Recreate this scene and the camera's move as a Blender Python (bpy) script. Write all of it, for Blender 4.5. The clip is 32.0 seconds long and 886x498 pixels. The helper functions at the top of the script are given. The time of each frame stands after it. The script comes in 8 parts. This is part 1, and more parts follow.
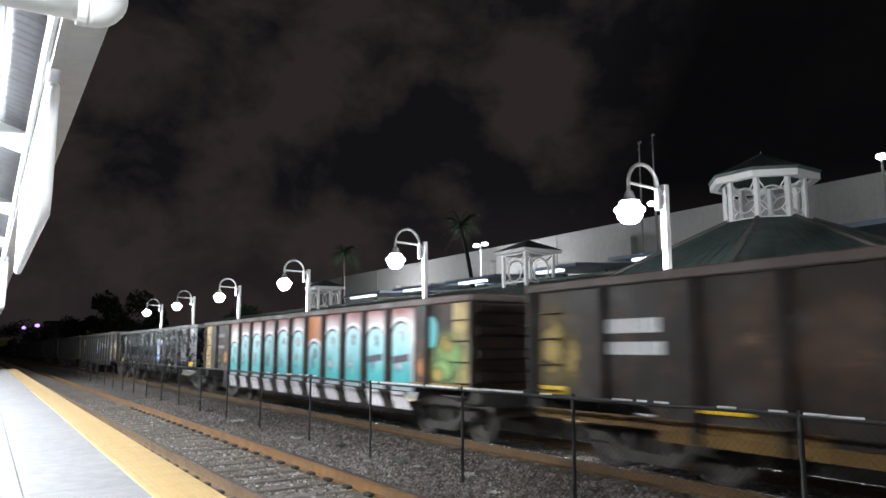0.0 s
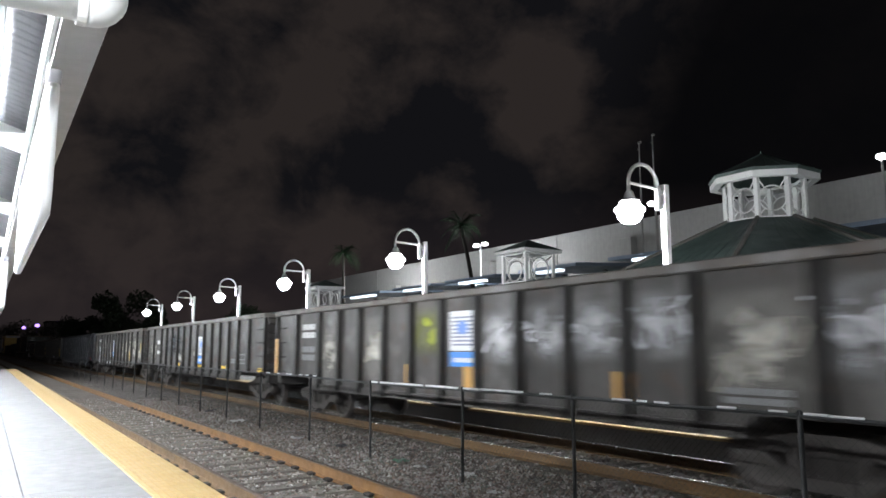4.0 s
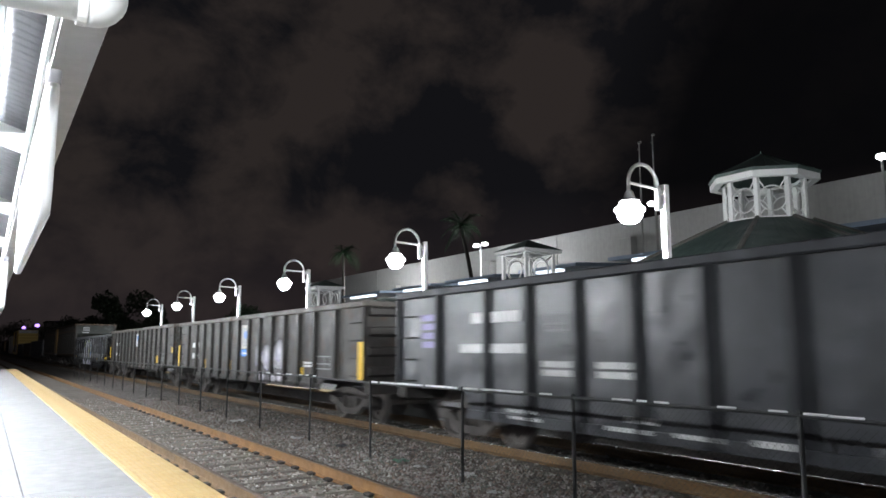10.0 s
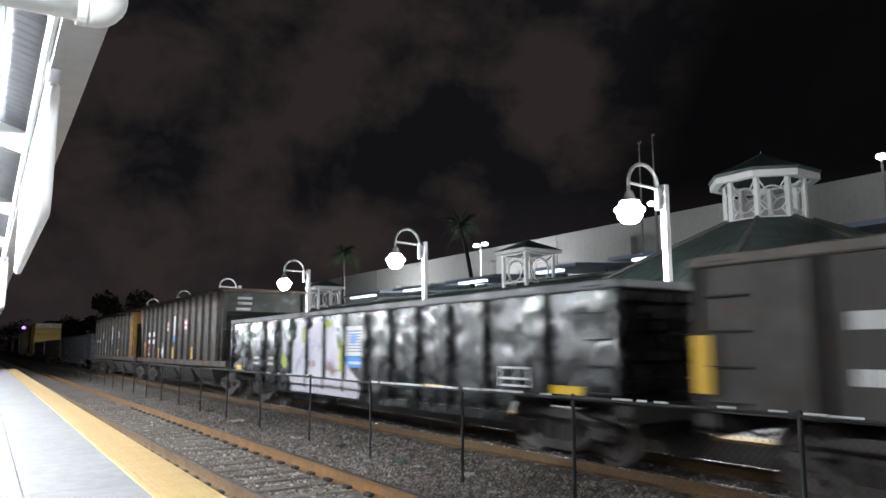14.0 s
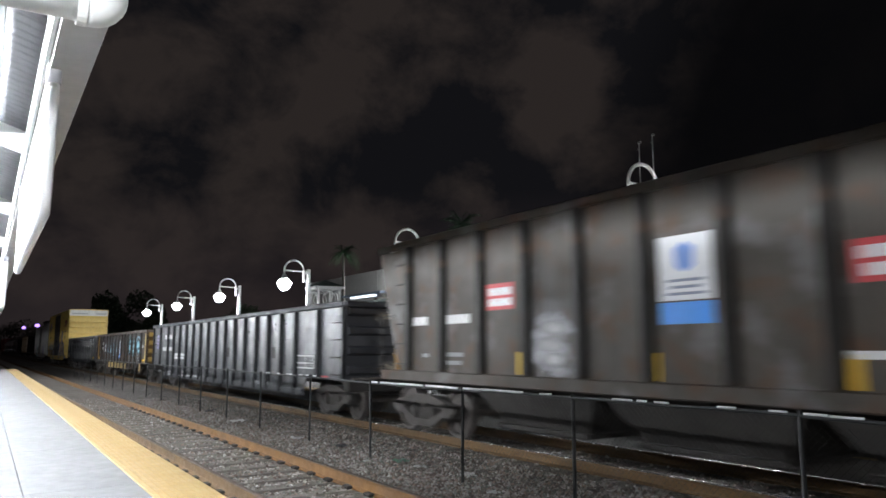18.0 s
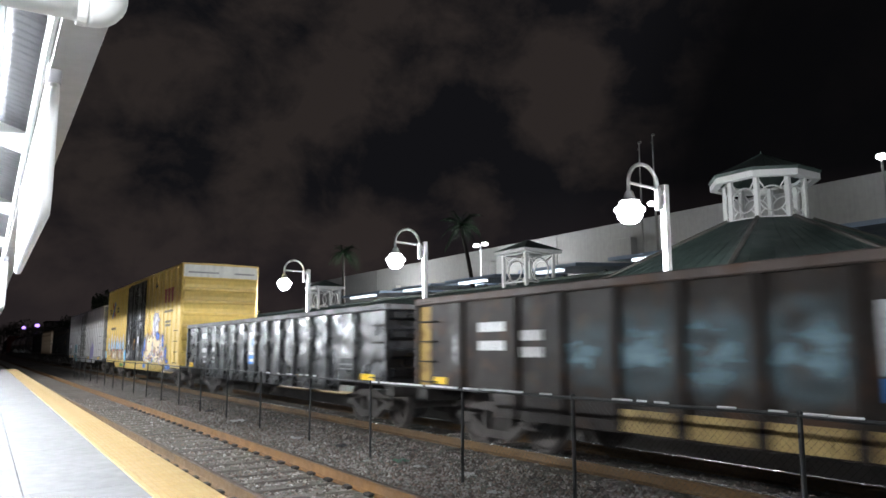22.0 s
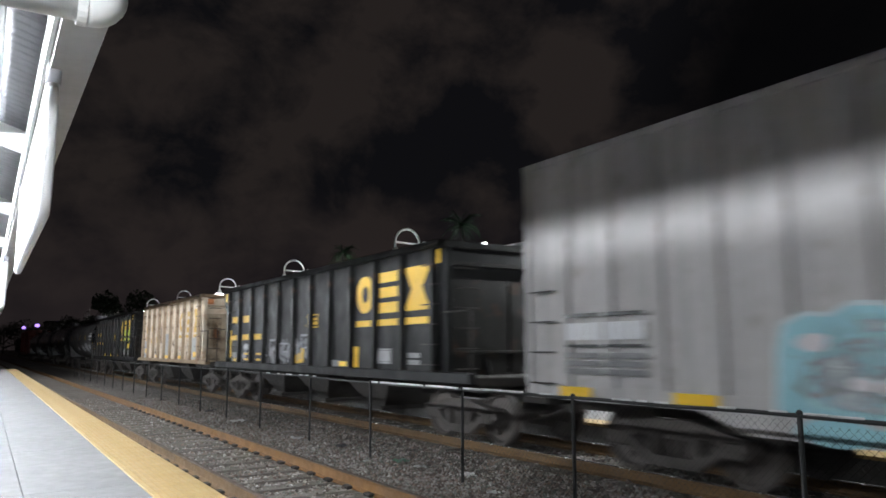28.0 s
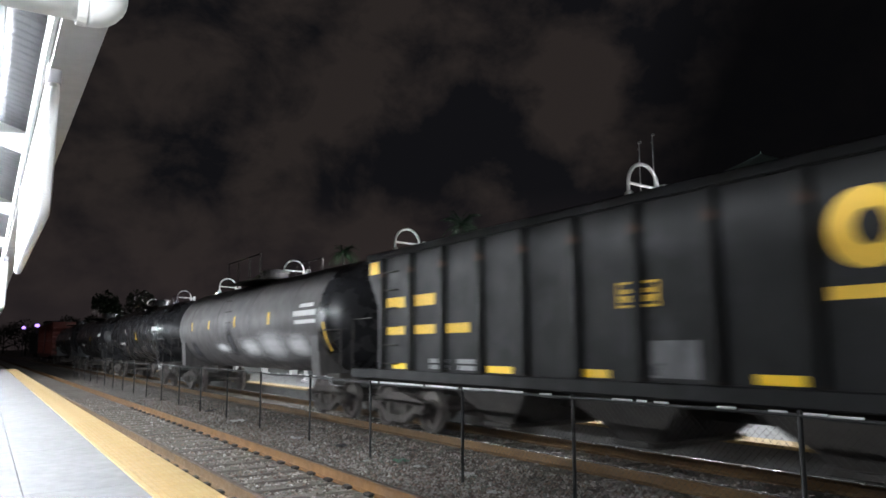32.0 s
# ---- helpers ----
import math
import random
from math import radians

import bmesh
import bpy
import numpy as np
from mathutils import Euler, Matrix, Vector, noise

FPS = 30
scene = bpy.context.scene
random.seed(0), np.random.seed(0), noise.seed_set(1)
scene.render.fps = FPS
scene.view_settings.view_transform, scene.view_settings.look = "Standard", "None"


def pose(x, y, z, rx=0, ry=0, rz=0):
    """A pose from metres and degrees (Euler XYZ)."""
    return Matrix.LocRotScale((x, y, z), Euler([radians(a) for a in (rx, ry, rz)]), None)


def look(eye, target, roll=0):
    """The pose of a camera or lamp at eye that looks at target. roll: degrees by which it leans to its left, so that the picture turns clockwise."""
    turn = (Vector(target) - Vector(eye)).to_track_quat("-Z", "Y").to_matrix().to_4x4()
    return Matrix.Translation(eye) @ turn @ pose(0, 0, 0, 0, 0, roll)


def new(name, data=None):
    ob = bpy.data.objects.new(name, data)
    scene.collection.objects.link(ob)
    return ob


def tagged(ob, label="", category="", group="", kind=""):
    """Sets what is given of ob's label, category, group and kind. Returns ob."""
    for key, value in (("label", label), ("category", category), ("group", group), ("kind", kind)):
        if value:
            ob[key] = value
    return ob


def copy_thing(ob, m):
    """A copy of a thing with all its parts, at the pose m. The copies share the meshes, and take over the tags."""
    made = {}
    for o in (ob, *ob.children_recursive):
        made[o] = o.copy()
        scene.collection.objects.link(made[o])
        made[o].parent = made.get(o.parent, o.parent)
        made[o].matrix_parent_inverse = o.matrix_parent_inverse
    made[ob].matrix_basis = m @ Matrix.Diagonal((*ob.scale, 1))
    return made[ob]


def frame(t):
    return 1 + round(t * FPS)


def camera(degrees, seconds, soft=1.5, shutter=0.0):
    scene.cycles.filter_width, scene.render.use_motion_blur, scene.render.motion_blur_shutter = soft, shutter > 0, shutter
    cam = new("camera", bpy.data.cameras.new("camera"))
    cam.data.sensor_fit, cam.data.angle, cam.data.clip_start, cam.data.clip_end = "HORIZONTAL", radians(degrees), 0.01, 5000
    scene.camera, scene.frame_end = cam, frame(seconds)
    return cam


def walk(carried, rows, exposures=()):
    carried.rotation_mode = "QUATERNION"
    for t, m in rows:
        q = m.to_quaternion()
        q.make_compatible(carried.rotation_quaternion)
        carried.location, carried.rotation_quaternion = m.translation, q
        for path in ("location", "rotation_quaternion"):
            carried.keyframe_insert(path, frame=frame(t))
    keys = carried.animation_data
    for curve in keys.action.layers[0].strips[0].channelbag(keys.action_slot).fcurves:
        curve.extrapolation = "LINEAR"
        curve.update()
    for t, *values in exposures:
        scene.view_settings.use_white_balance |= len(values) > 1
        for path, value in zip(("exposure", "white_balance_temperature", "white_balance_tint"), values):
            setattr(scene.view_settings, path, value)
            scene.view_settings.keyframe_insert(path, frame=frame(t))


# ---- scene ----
EYE = (0.0, 0.0, 1.6696)
YAW, PITCH = radians(33.3819), radians(7.9519)
AIM = (EYE[0] + math.sin(YAW) * math.cos(PITCH), EYE[1] + math.cos(YAW) * math.cos(PITCH), EYE[2] + math.sin(PITCH))
cam = camera(64.077, 32.0, soft=1.6, shutter=0.6)
walk(cam, [(0.0, look(EYE, AIM, -0.1738)), (32.0, look(EYE, AIM, -0.1738))], exposures=[(0.0, 0.0), (15.0, 0.0), (16.5, -0.1), (18.0, -0.08), (19.0, 0.0), (24.0, 0.0), (25.0, -0.25), (26.5, -0.43), (28.0, -0.44), (29.0, -0.12), (30.0, -0.06), (32.0, -0.08)])

# x across the tracks, y along them (the train comes towards -y), z = 0 at the top of the rails
NEAR_TRACK, FAR_TRACK = 3.63, 8.51
PLATFORM_EDGE, PLATFORM_TOP = 1.93, 0.396
FAR_EDGE, FAR_TOP = 10.25, 0.20
GROUND = -0.30
SIDE = 1.536            # half the width of a freight car


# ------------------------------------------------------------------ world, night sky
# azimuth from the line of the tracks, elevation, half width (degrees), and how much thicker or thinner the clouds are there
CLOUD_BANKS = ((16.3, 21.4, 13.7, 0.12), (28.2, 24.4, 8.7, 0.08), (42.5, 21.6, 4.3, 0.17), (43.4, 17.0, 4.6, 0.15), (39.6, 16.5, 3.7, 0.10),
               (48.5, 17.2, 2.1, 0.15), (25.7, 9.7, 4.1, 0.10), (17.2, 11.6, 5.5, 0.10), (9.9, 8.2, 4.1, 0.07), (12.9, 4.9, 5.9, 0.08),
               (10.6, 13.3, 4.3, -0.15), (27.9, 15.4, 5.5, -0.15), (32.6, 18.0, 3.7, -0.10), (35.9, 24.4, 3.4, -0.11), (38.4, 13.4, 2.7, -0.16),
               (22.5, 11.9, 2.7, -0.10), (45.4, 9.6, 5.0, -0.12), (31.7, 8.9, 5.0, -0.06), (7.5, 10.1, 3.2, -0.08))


def sky_nodes(tree, vector):
    """Thin brown clouds lit from below over a black sky; returns the colour socket."""
    n, l = tree.nodes, tree.links
    m = n.new("ShaderNodeMapping")
    m.inputs["Scale"].default_value = (1.0, 1.0, 1.25)
    m.inputs["Location"].default_value = (5.07, 1.56, 2.2)
    l.new(vector, m.inputs["Vector"])
    big = n.new("ShaderNodeTexNoise")
    big.inputs["Scale"].default_value, big.inputs["Detail"].default_value = 8.0, 10.0
    big.inputs["Roughness"].default_value, big.inputs["Distortion"].default_value = 0.60, 0.2
    l.new(m.outputs[0], big.inputs["Vector"])
    density = big.outputs["Fac"]
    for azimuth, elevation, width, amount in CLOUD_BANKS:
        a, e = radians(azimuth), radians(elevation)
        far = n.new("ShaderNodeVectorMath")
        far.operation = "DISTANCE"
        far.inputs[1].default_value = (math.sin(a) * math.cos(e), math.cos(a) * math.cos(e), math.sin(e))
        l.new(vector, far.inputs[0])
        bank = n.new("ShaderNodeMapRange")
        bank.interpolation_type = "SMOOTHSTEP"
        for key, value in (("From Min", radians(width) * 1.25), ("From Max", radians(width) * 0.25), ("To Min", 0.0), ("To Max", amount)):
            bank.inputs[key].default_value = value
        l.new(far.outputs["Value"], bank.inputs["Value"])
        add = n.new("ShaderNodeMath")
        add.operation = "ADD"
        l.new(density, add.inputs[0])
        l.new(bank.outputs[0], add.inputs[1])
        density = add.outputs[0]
    ramp = n.new("ShaderNodeValToRGB")
    ramp.color_ramp.elements[0].position, ramp.color_ramp.elements[1].position = 0.43, 0.66
    ramp.color_ramp.elements[0].color = (0.0060, 0.0060, 0.0074, 1)
    ramp.color_ramp.elements[1].color = (0.0240, 0.0192, 0.0180, 1)
    l.new(density, ramp.inputs["Fac"])
    # the clouds end over the open country beyond the station
    sep = n.new("ShaderNodeSeparateXYZ")
    l.new(vector, sep.inputs[0])
    fade = n.new("ShaderNodeMapRange")
    fade.inputs["From Min"].default_value, fade.inputs["From Max"].default_value = 0.66, 0.76
    fade.inputs["To Min"].default_value, fade.inputs["To Max"].default_value = 1.0, 0.04
    l.new(sep.outputs["X"], fade.inputs["Value"])
    thin = n.new("ShaderNodeMix")
    thin.data_type = "RGBA"
    thin.inputs[6].default_value = (0.0022, 0.0022, 0.0026, 1)
    l.new(fade.outputs[0], thin.inputs[0])
    l.new(ramp.outputs[0], thin.inputs[7])
    # town glow low over the horizon
    low = n.new("ShaderNodeMapRange")
    low.inputs["From Min"].default_value, low.inputs["From Max"].default_value = 0.0, 0.22
    low.inputs["To Min"].default_value, low.inputs["To Max"].default_value = 0.55, 0.0
    l.new(sep.outputs["Z"], low.inputs["Value"])
    glow = n.new("ShaderNodeMix")
    glow.data_type = "RGBA"
    glow.inputs[7].default_value = (0.036, 0.027, 0.028, 1)
    l.new(low.outputs[0], glow.inputs[0])
    l.new(thin.outputs[2], glow.inputs[6])
    return glow.outputs[2]


world = bpy.data.worlds.new("night")
world.use_nodes = True
scene.world = world
wt = world.node_tree
coords = wt.nodes.new("ShaderNodeTexCoord")
wt.links.new(sky_nodes(wt, coords.outputs["Generated"]), wt.nodes["Background"].inputs["Color"])
wt.nodes["Background"].inputs["Strength"].default_value = 1.0


# ------------------------------------------------------------------ lamps
SKEW = math.tan(radians(0.62))      # the near platform and its canopy run slightly askew to the tracks
CANOPY_LAMPS = [(-1.5, y, 3.77) for y in (2.25 + 4.3 * k for k in range(-1, 12))]
POST_X, POSTS = 12.5, [10.09 + 10.0 * k for k in range(-2, 6)]
PAVILION_LAMPS = [(14.9, 9.48, 2.62), (16.4, 8.52, 2.57), (16.4, 12.0, 2.62)]


def point_lamp(where, watts, colour, radius):
    data = bpy.data.lights.new("lamp", "POINT")
    data.energy, data.color, data.shadow_soft_size = watts, colour, radius
    new("lamp", data).location = where


for where in CANOPY_LAMPS:
    point_lamp((where[0] + SKEW * (where[1] - 6.0), where[1], where[2]), 280.0 if where[1] < 0.0 else 800.0 if where[1] < 4.0 else 1350.0 if where[1] < 8.0 else 1400.0 if where[1] < 22.0 else 1150.0 if where[1] < 32.0 else 850.0, (0.925, 0.98, 1.03), 0.07)
for y in POSTS:
    point_lamp((POST_X - 1.13, y, 3.92), 1100.0, (0.93, 0.98, 1.0), 0.09)
for where in PAVILION_LAMPS:
    point_lamp((where[0], where[1], where[2] - 0.28), 180.0, (0.97, 0.98, 1.0), 0.1)
# two bare lamps added over the car park behind the station, to brighten its wall
for y in (47.0, 66.0):
    point_lamp((34.0, y, 7.5), 2400.0, (0.95, 0.98, 1.0), 0.3)


# ------------------------------------------------------------------ materials
MATS = {}


def surface(name, base, second=None, amount=0.5, rough=0.7, metal=0.0, grain=8.0, stain=0.8, bump=0.15, rust=0.0,
            rust_colour=(0.10, 0.045, 0.02), chalk=0.0, chalk_colour=(0.55, 0.55, 0.58), streak=0.0, vary=0.0, sheen=0.5, dent=0.0):
    """A painted or bare surface: two-scale variation, rust, chalky patches, rain streaks, fine relief."""
    if name in MATS:
        return MATS[name]
    mat = bpy.data.materials.new(name)
    mat.use_nodes = True
    t = mat.node_tree
    n, l = t.nodes, t.links
    bsdf = n["Principled BSDF"]
    tc = n.new("ShaderNodeTexCoord")
    vec = tc.outputs["Object"]

    def noise_at(scale, detail=5.0, stretch=(1, 1, 1)):
        m = n.new("ShaderNodeMapping")
        m.inputs["Scale"].default_value = stretch
        l.new(vec, m.inputs["Vector"])
        x = n.new("ShaderNodeTexNoise")
        x.inputs["Scale"].default_value, x.inputs["Detail"].default_value = scale, detail
        l.new(m.outputs[0], x.inputs["Vector"])
        return x.outputs["Fac"]

    def ranged(fac, lo, hi, a, b):
        r = n.new("ShaderNodeMapRange")
        for key, value in (("From Min", lo), ("From Max", hi), ("To Min", a), ("To Max", b)):
            r.inputs[key].default_value = value
        l.new(fac, r.inputs["Value"])
        return r.outputs[0]

    def mixed(fac, a, b):
        m = n.new("ShaderNodeMix")
        m.data_type = "RGBA"
        for socket, value in ((m.inputs[6], a), (m.inputs[7], b)):
            if isinstance(value, tuple):
                socket.default_value = (*value, 1)
            else:
                l.new(value, socket)
        if isinstance(fac, float):
            m.inputs[0].default_value = fac
        else:
            l.new(fac, m.inputs[0])
        return m.outputs[2]

    second = second or tuple(c * 0.55 for c in base)
    colour = mixed(ranged(noise_at(stain), 0.35, 0.68, 0.0, amount), base, second)
    colour = mixed(ranged(noise_at(grain, 3.0), 0.3, 0.75, 0.0, amount * 0.6), colour, tuple(c * 0.6 for c in base))
    if streak:
        colour = mixed(ranged(noise_at(2.2, 4.0, (3.0, 3.0, 0.22)), 0.45, 0.75, 0.0, streak), colour, tuple(c * 0.35 for c in second))
    if chalk:
        colour = mixed(ranged(noise_at(1.1, 6.0, (1, 1, 1.2)), 0.56, 0.66, 0.0, chalk), colour, chalk_colour)
    if rust:
        colour = mixed(ranged(noise_at(2.7, 7.0), 0.62 - 0.25 * rust, 0.74, 0.0, min(1.0, rust + 0.3)), colour, rust_colour)
    if vary:
        info = n.new("ShaderNodeObjectInfo")
        colour = mixed(ranged(info.outputs["Random"], 0.0, 1.0, 0.0, vary), colour, tuple(c * 0.5 for c in second))
    l.new(colour, bsdf.inputs["Base Color"])
    l.new(ranged(noise_at(grain * 0.4), 0.3, 0.7, max(0.05, rough - 0.12), min(1.0, rough + 0.1)), bsdf.inputs["Roughness"])
    bsdf.inputs["Metallic"].default_value = metal
    bsdf.inputs["Specular IOR Level"].default_value = sheen
    if bump:
        b = n.new("ShaderNodeBump")
        b.inputs["Strength"].default_value, b.inputs["Distance"].default_value = bump, 0.02
        l.new(noise_at(grain * 2.5, 4.0), b.inputs["Height"])
        if dent:
            d = n.new("ShaderNodeBump")
            d.inputs["Strength"].default_value, d.inputs["Distance"].default_value = dent, 0.10
            l.new(noise_at(1.9, 1.6, (1, 1.2, 1.0)), d.inputs["Height"])
            l.new(d.outputs[0], b.inputs["Normal"])
        l.new(b.outputs[0], bsdf.inputs["Normal"])
    MATS[name] = mat
    return mat


def soft_spray(name, colour, density=0.6, scale=2.6, across=False):
    """Thin uneven spray paint or chalk that fades out at its edges."""
    if name in MATS:
        return MATS[name]
    mat = bpy.data.materials.new(name)
    mat.use_nodes = True
    t = mat.node_tree
    n, l = t.nodes, t.links
    b = n["Principled BSDF"]
    b.inputs["Roughness"].default_value = 0.7
    tc, geo = n.new("ShaderNodeTexCoord"), n.new("ShaderNodeSeparateXYZ")
    l.new(tc.outputs["Generated"], geo.inputs[0])

    def calc(op, a, c):
        m = n.new("ShaderNodeMath")
        m.operation, m.use_clamp = op, op in ("MULTIPLY", "SUBTRACT")
        for socket, value in zip(m.inputs, (a, c)):
            if isinstance(value, float):
                socket.default_value = value
            else:
                l.new(value, socket)
        return m.outputs[0]

    def hump(axis):
        # 0 at both ends of the patch, 1 over its middle
        r = n.new("ShaderNodeMapRange")
        for key, value in (("From Min", 0.0), ("From Max", 0.40), ("To Min", 0.0), ("To Max", 1.0)):
            r.inputs[key].default_value = value
        p = n.new("ShaderNodeMath")
        p.operation = "PINGPONG"
        p.inputs[1].default_value = 0.5
        l.new(geo.outputs[axis], p.inputs[0])
        l.new(p.outputs[0], r.inputs["Value"])
        return r.outputs[0]

    mask = n.new("ShaderNodeTexNoise")
    mask.inputs["Scale"].default_value, mask.inputs["Detail"].default_value, mask.inputs["Distortion"].default_value = scale, 6.0, 0.4
    lie = n.new("ShaderNodeMapping")
    lie.inputs["Scale"].default_value = (1.0, 0.8, 1.3)
    l.new(tc.outputs["Object"], lie.inputs["Vector"])
    l.new(lie.outputs[0], mask.inputs["Vector"])
    r = n.new("ShaderNodeMapRange")
    r.inputs["From Min"].default_value, r.inputs["From Max"].default_value = 0.56 - 0.3 * density, 0.86 - 0.3 * density
    l.new(mask.outputs["Fac"], r.inputs["Value"])
    cover = calc("MULTIPLY", calc("MULTIPLY", hump("X" if across else "Y"), hump("Z")), r.outputs[0])
    l.new(calc("MULTIPLY", cover, min(1.0, 0.45 + 0.6 * density)), b.inputs["Alpha"])
    tone = n.new("ShaderNodeTexNoise")
    tone.inputs["Scale"].default_value = 7.0
    l.new(tc.outputs["Object"], tone.inputs["Vector"])
    mix = n.new("ShaderNodeMix")
    mix.data_type = "RGBA"
    mix.inputs[6].default_value, mix.inputs[7].default_value = (*colour, 1), (*(c * 0.72 for c in colour), 1)
    l.new(tone.outputs["Fac"], mix.inputs[0])
    l.new(mix.outputs[2], b.inputs["Base Color"])
    MATS[name] = mat
    return mat


def spray_fade(name, low, high, z0, z1, patchy=0.35):
    """Spray paint blended from one colour low on the side to another above, with uneven cover."""
    mat = surface(name, low, tuple(c * 0.75 for c in low), 0.6, 0.6, grain=4, stain=1.6)
    t = mat.node_tree
    n, l = t.nodes, t.links
    socket = n["Principled BSDF"].inputs["Base Color"]
    under = socket.links[0].from_socket
    tc, sep, warp, add = n.new("ShaderNodeTexCoord"), n.new("ShaderNodeSeparateXYZ"), n.new("ShaderNodeTexNoise"), n.new("ShaderNodeMath")
    warp.inputs["Scale"].default_value, warp.inputs["Detail"].default_value = 2.4, 4.0
    l.new(tc.outputs["Object"], sep.inputs[0])
    l.new(tc.outputs["Object"], warp.inputs["Vector"])
    add.operation = "MULTIPLY_ADD"
    add.inputs[1].default_value = patchy * 2.0
    l.new(warp.outputs["Fac"], add.inputs[0])
    l.new(sep.outputs["Z"], add.inputs[2])
    r, mix = n.new("ShaderNodeMapRange"), n.new("ShaderNodeMix")
    r.inputs["From Min"].default_value, r.inputs["From Max"].default_value = z0 + patchy, z1 + patchy
    l.new(add.outputs[0], r.inputs["Value"])
    mix.data_type = "RGBA"
    mix.inputs[7].default_value = (*high, 1)
    l.new(r.outputs[0], mix.inputs[0])
    l.new(under, mix.inputs[6])
    l.new(mix.outputs[2], socket)
    return mat


def glowing(name, colour, strength):
    if name not in MATS:
        mat = bpy.data.materials.new(name)
        mat.use_nodes = True
        b = mat.node_tree.nodes["Principled BSDF"]
        b.inputs["Base Color"].default_value = (0.8, 0.8, 0.8, 1)
        b.inputs["Emission Color"].default_value = (*colour, 1)
        b.inputs["Emission Strength"].default_value = strength
        MATS[name] = mat
    return MATS[name]


def sky_material():
    mat = bpy.data.materials.new("night_clouds")
    mat.use_nodes = True
    t = mat.node_tree
    t.nodes.remove(t.nodes["Principled BSDF"])
    tc, norm, em = t.nodes.new("ShaderNodeTexCoord"), t.nodes.new("ShaderNodeVectorMath"), t.nodes.new("ShaderNodeEmission")
    norm.operation = "NORMALIZE"
    t.links.new(tc.outputs["Object"], norm.inputs[0])
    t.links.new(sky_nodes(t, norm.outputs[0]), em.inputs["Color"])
    t.links.new(em.outputs[0], t.nodes["Material Output"].inputs["Surface"])
    return mat


CONCRETE = surface("platform_concrete", (0.225, 0.225, 0.231), (0.175, 0.175, 0.181), 0.6, 0.75, grain=14, stain=0.7, bump=0.1)
JOINT = surface("joint_filler", (0.16, 0.16, 0.16), amount=0.4, rough=0.9)
YELLOW_TILE = surface("tactile_yellow", (0.46, 0.325, 0.14), (0.41, 0.285, 0.12), 0.6, 0.6, grain=10, stain=0.9, bump=0.1)
WHITE = surface("white_paint", (0.70, 0.70, 0.70), (0.58, 0.58, 0.575), 0.4, 0.45, grain=6, stain=0.6, bump=0.05)
PVC = surface("white_plastic", (0.62, 0.62, 0.61), (0.52, 0.52, 0.51), 0.35, 0.35, grain=5, stain=1.2, bump=0.0)
FASCIA = surface("fascia_paint", (0.40, 0.40, 0.385), (0.32, 0.32, 0.31), 0.5, 0.5, grain=7, stain=0.8, bump=0.05)
DECK = surface("deck_steel", (0.30, 0.30, 0.315), (0.25, 0.25, 0.262), 0.5, 0.85, metal=0.0, grain=9, stain=0.8, bump=0.05)
RAIL = surface("rusty_rail", (0.180, 0.082, 0.015), (0.105, 0.050, 0.018), 0.9, 0.8, grain=16, stain=1.6, bump=0.3)
RAIL_USED = surface("used_rail", (0.150, 0.084, 0.030), (0.090, 0.054, 0.028), 0.8, 0.8, grain=16, stain=1.6, bump=0.3)
RAIL_HEAD = surface("worn_rail_head", (0.90, 0.89, 0.88), (0.70, 0.67, 0.64), 0.4, 0.22, metal=0.9, grain=20, stain=1.5, bump=0.02)
RAIL_TOP_RUST = surface("rail_head_rust", (0.085, 0.055, 0.038), (0.055, 0.038, 0.028), 0.6, 0.7, metal=0.1, grain=16, stain=1.2, bump=0.2)
TIE = surface("concrete_tie", (0.20, 0.178, 0.160), (0.12, 0.103, 0.088), 0.7, 0.9, grain=18, stain=3.0, bump=0.4, vary=0.5)
FENCE = surface("fence_black", (0.012, 0.013, 0.014), (0.022, 0.022, 0.022), 0.5, 0.6, metal=0.0, grain=20, stain=3)
# peeled top rail; its highlight is put into the colour as near white
FENCE_WORN_GLINT = surface("fence_worn", (0.85, 0.85, 0.86), (0.30, 0.30, 0.30), 0.7, 0.35, metal=0.0, grain=9, stain=5)
GREEN_ROOF = surface("green_metal_roof", (0.060, 0.086, 0.080), (0.044, 0.066, 0.062), 0.5, 0.5, metal=0.05, grain=4, stain=0.7, bump=0.05)
HIP_METAL = surface("hip_flashing", (0.115, 0.108, 0.098), (0.08, 0.08, 0.075), 0.6, 0.6, grain=6, stain=1.5)
STUCCO = surface("grey_stucco", (0.42, 0.42, 0.41), (0.33, 0.33, 0.32), 0.5, 0.85, grain=3, stain=0.25, bump=0.2, streak=0.15)
BLUE_ROOF = surface("blue_grey_roof", (0.20, 0.25, 0.33), (0.14, 0.18, 0.25), 0.5, 0.5, metal=0.2, grain=3, stain=0.4)
DARK_GLASS = surface("dark_window", (0.03, 0.035, 0.04), amount=0.3, rough=0.12, bump=0.0)
POLE_DARK = surface("dark_pole", (0.05, 0.05, 0.055), amount=0.4, rough=0.6)
TRUNK = surface("palm_bark", (0.035, 0.030, 0.026), amount=0.6, rough=0.95, grain=20, stain=4, bump=0.5)
FROND = surface("palm_frond", (0.016, 0.040, 0.018), (0.010, 0.024, 0.012), 0.6, 0.95, sheen=0.1)
LEAF = surface("tree_leaf", (0.028, 0.044, 0.022), (0.016, 0.028, 0.014), 0.6, 0.7)
GLOBE = glowing("lamp_globe", (0.96, 0.98, 1.0), 26.0)
TUBE = glowing("fluorescent_tube", (1.0, 0.98, 0.96), 12.0)
CARPARK_LIGHT = glowing("carpark_tube", (0.80, 0.90, 1.0), 2.2)
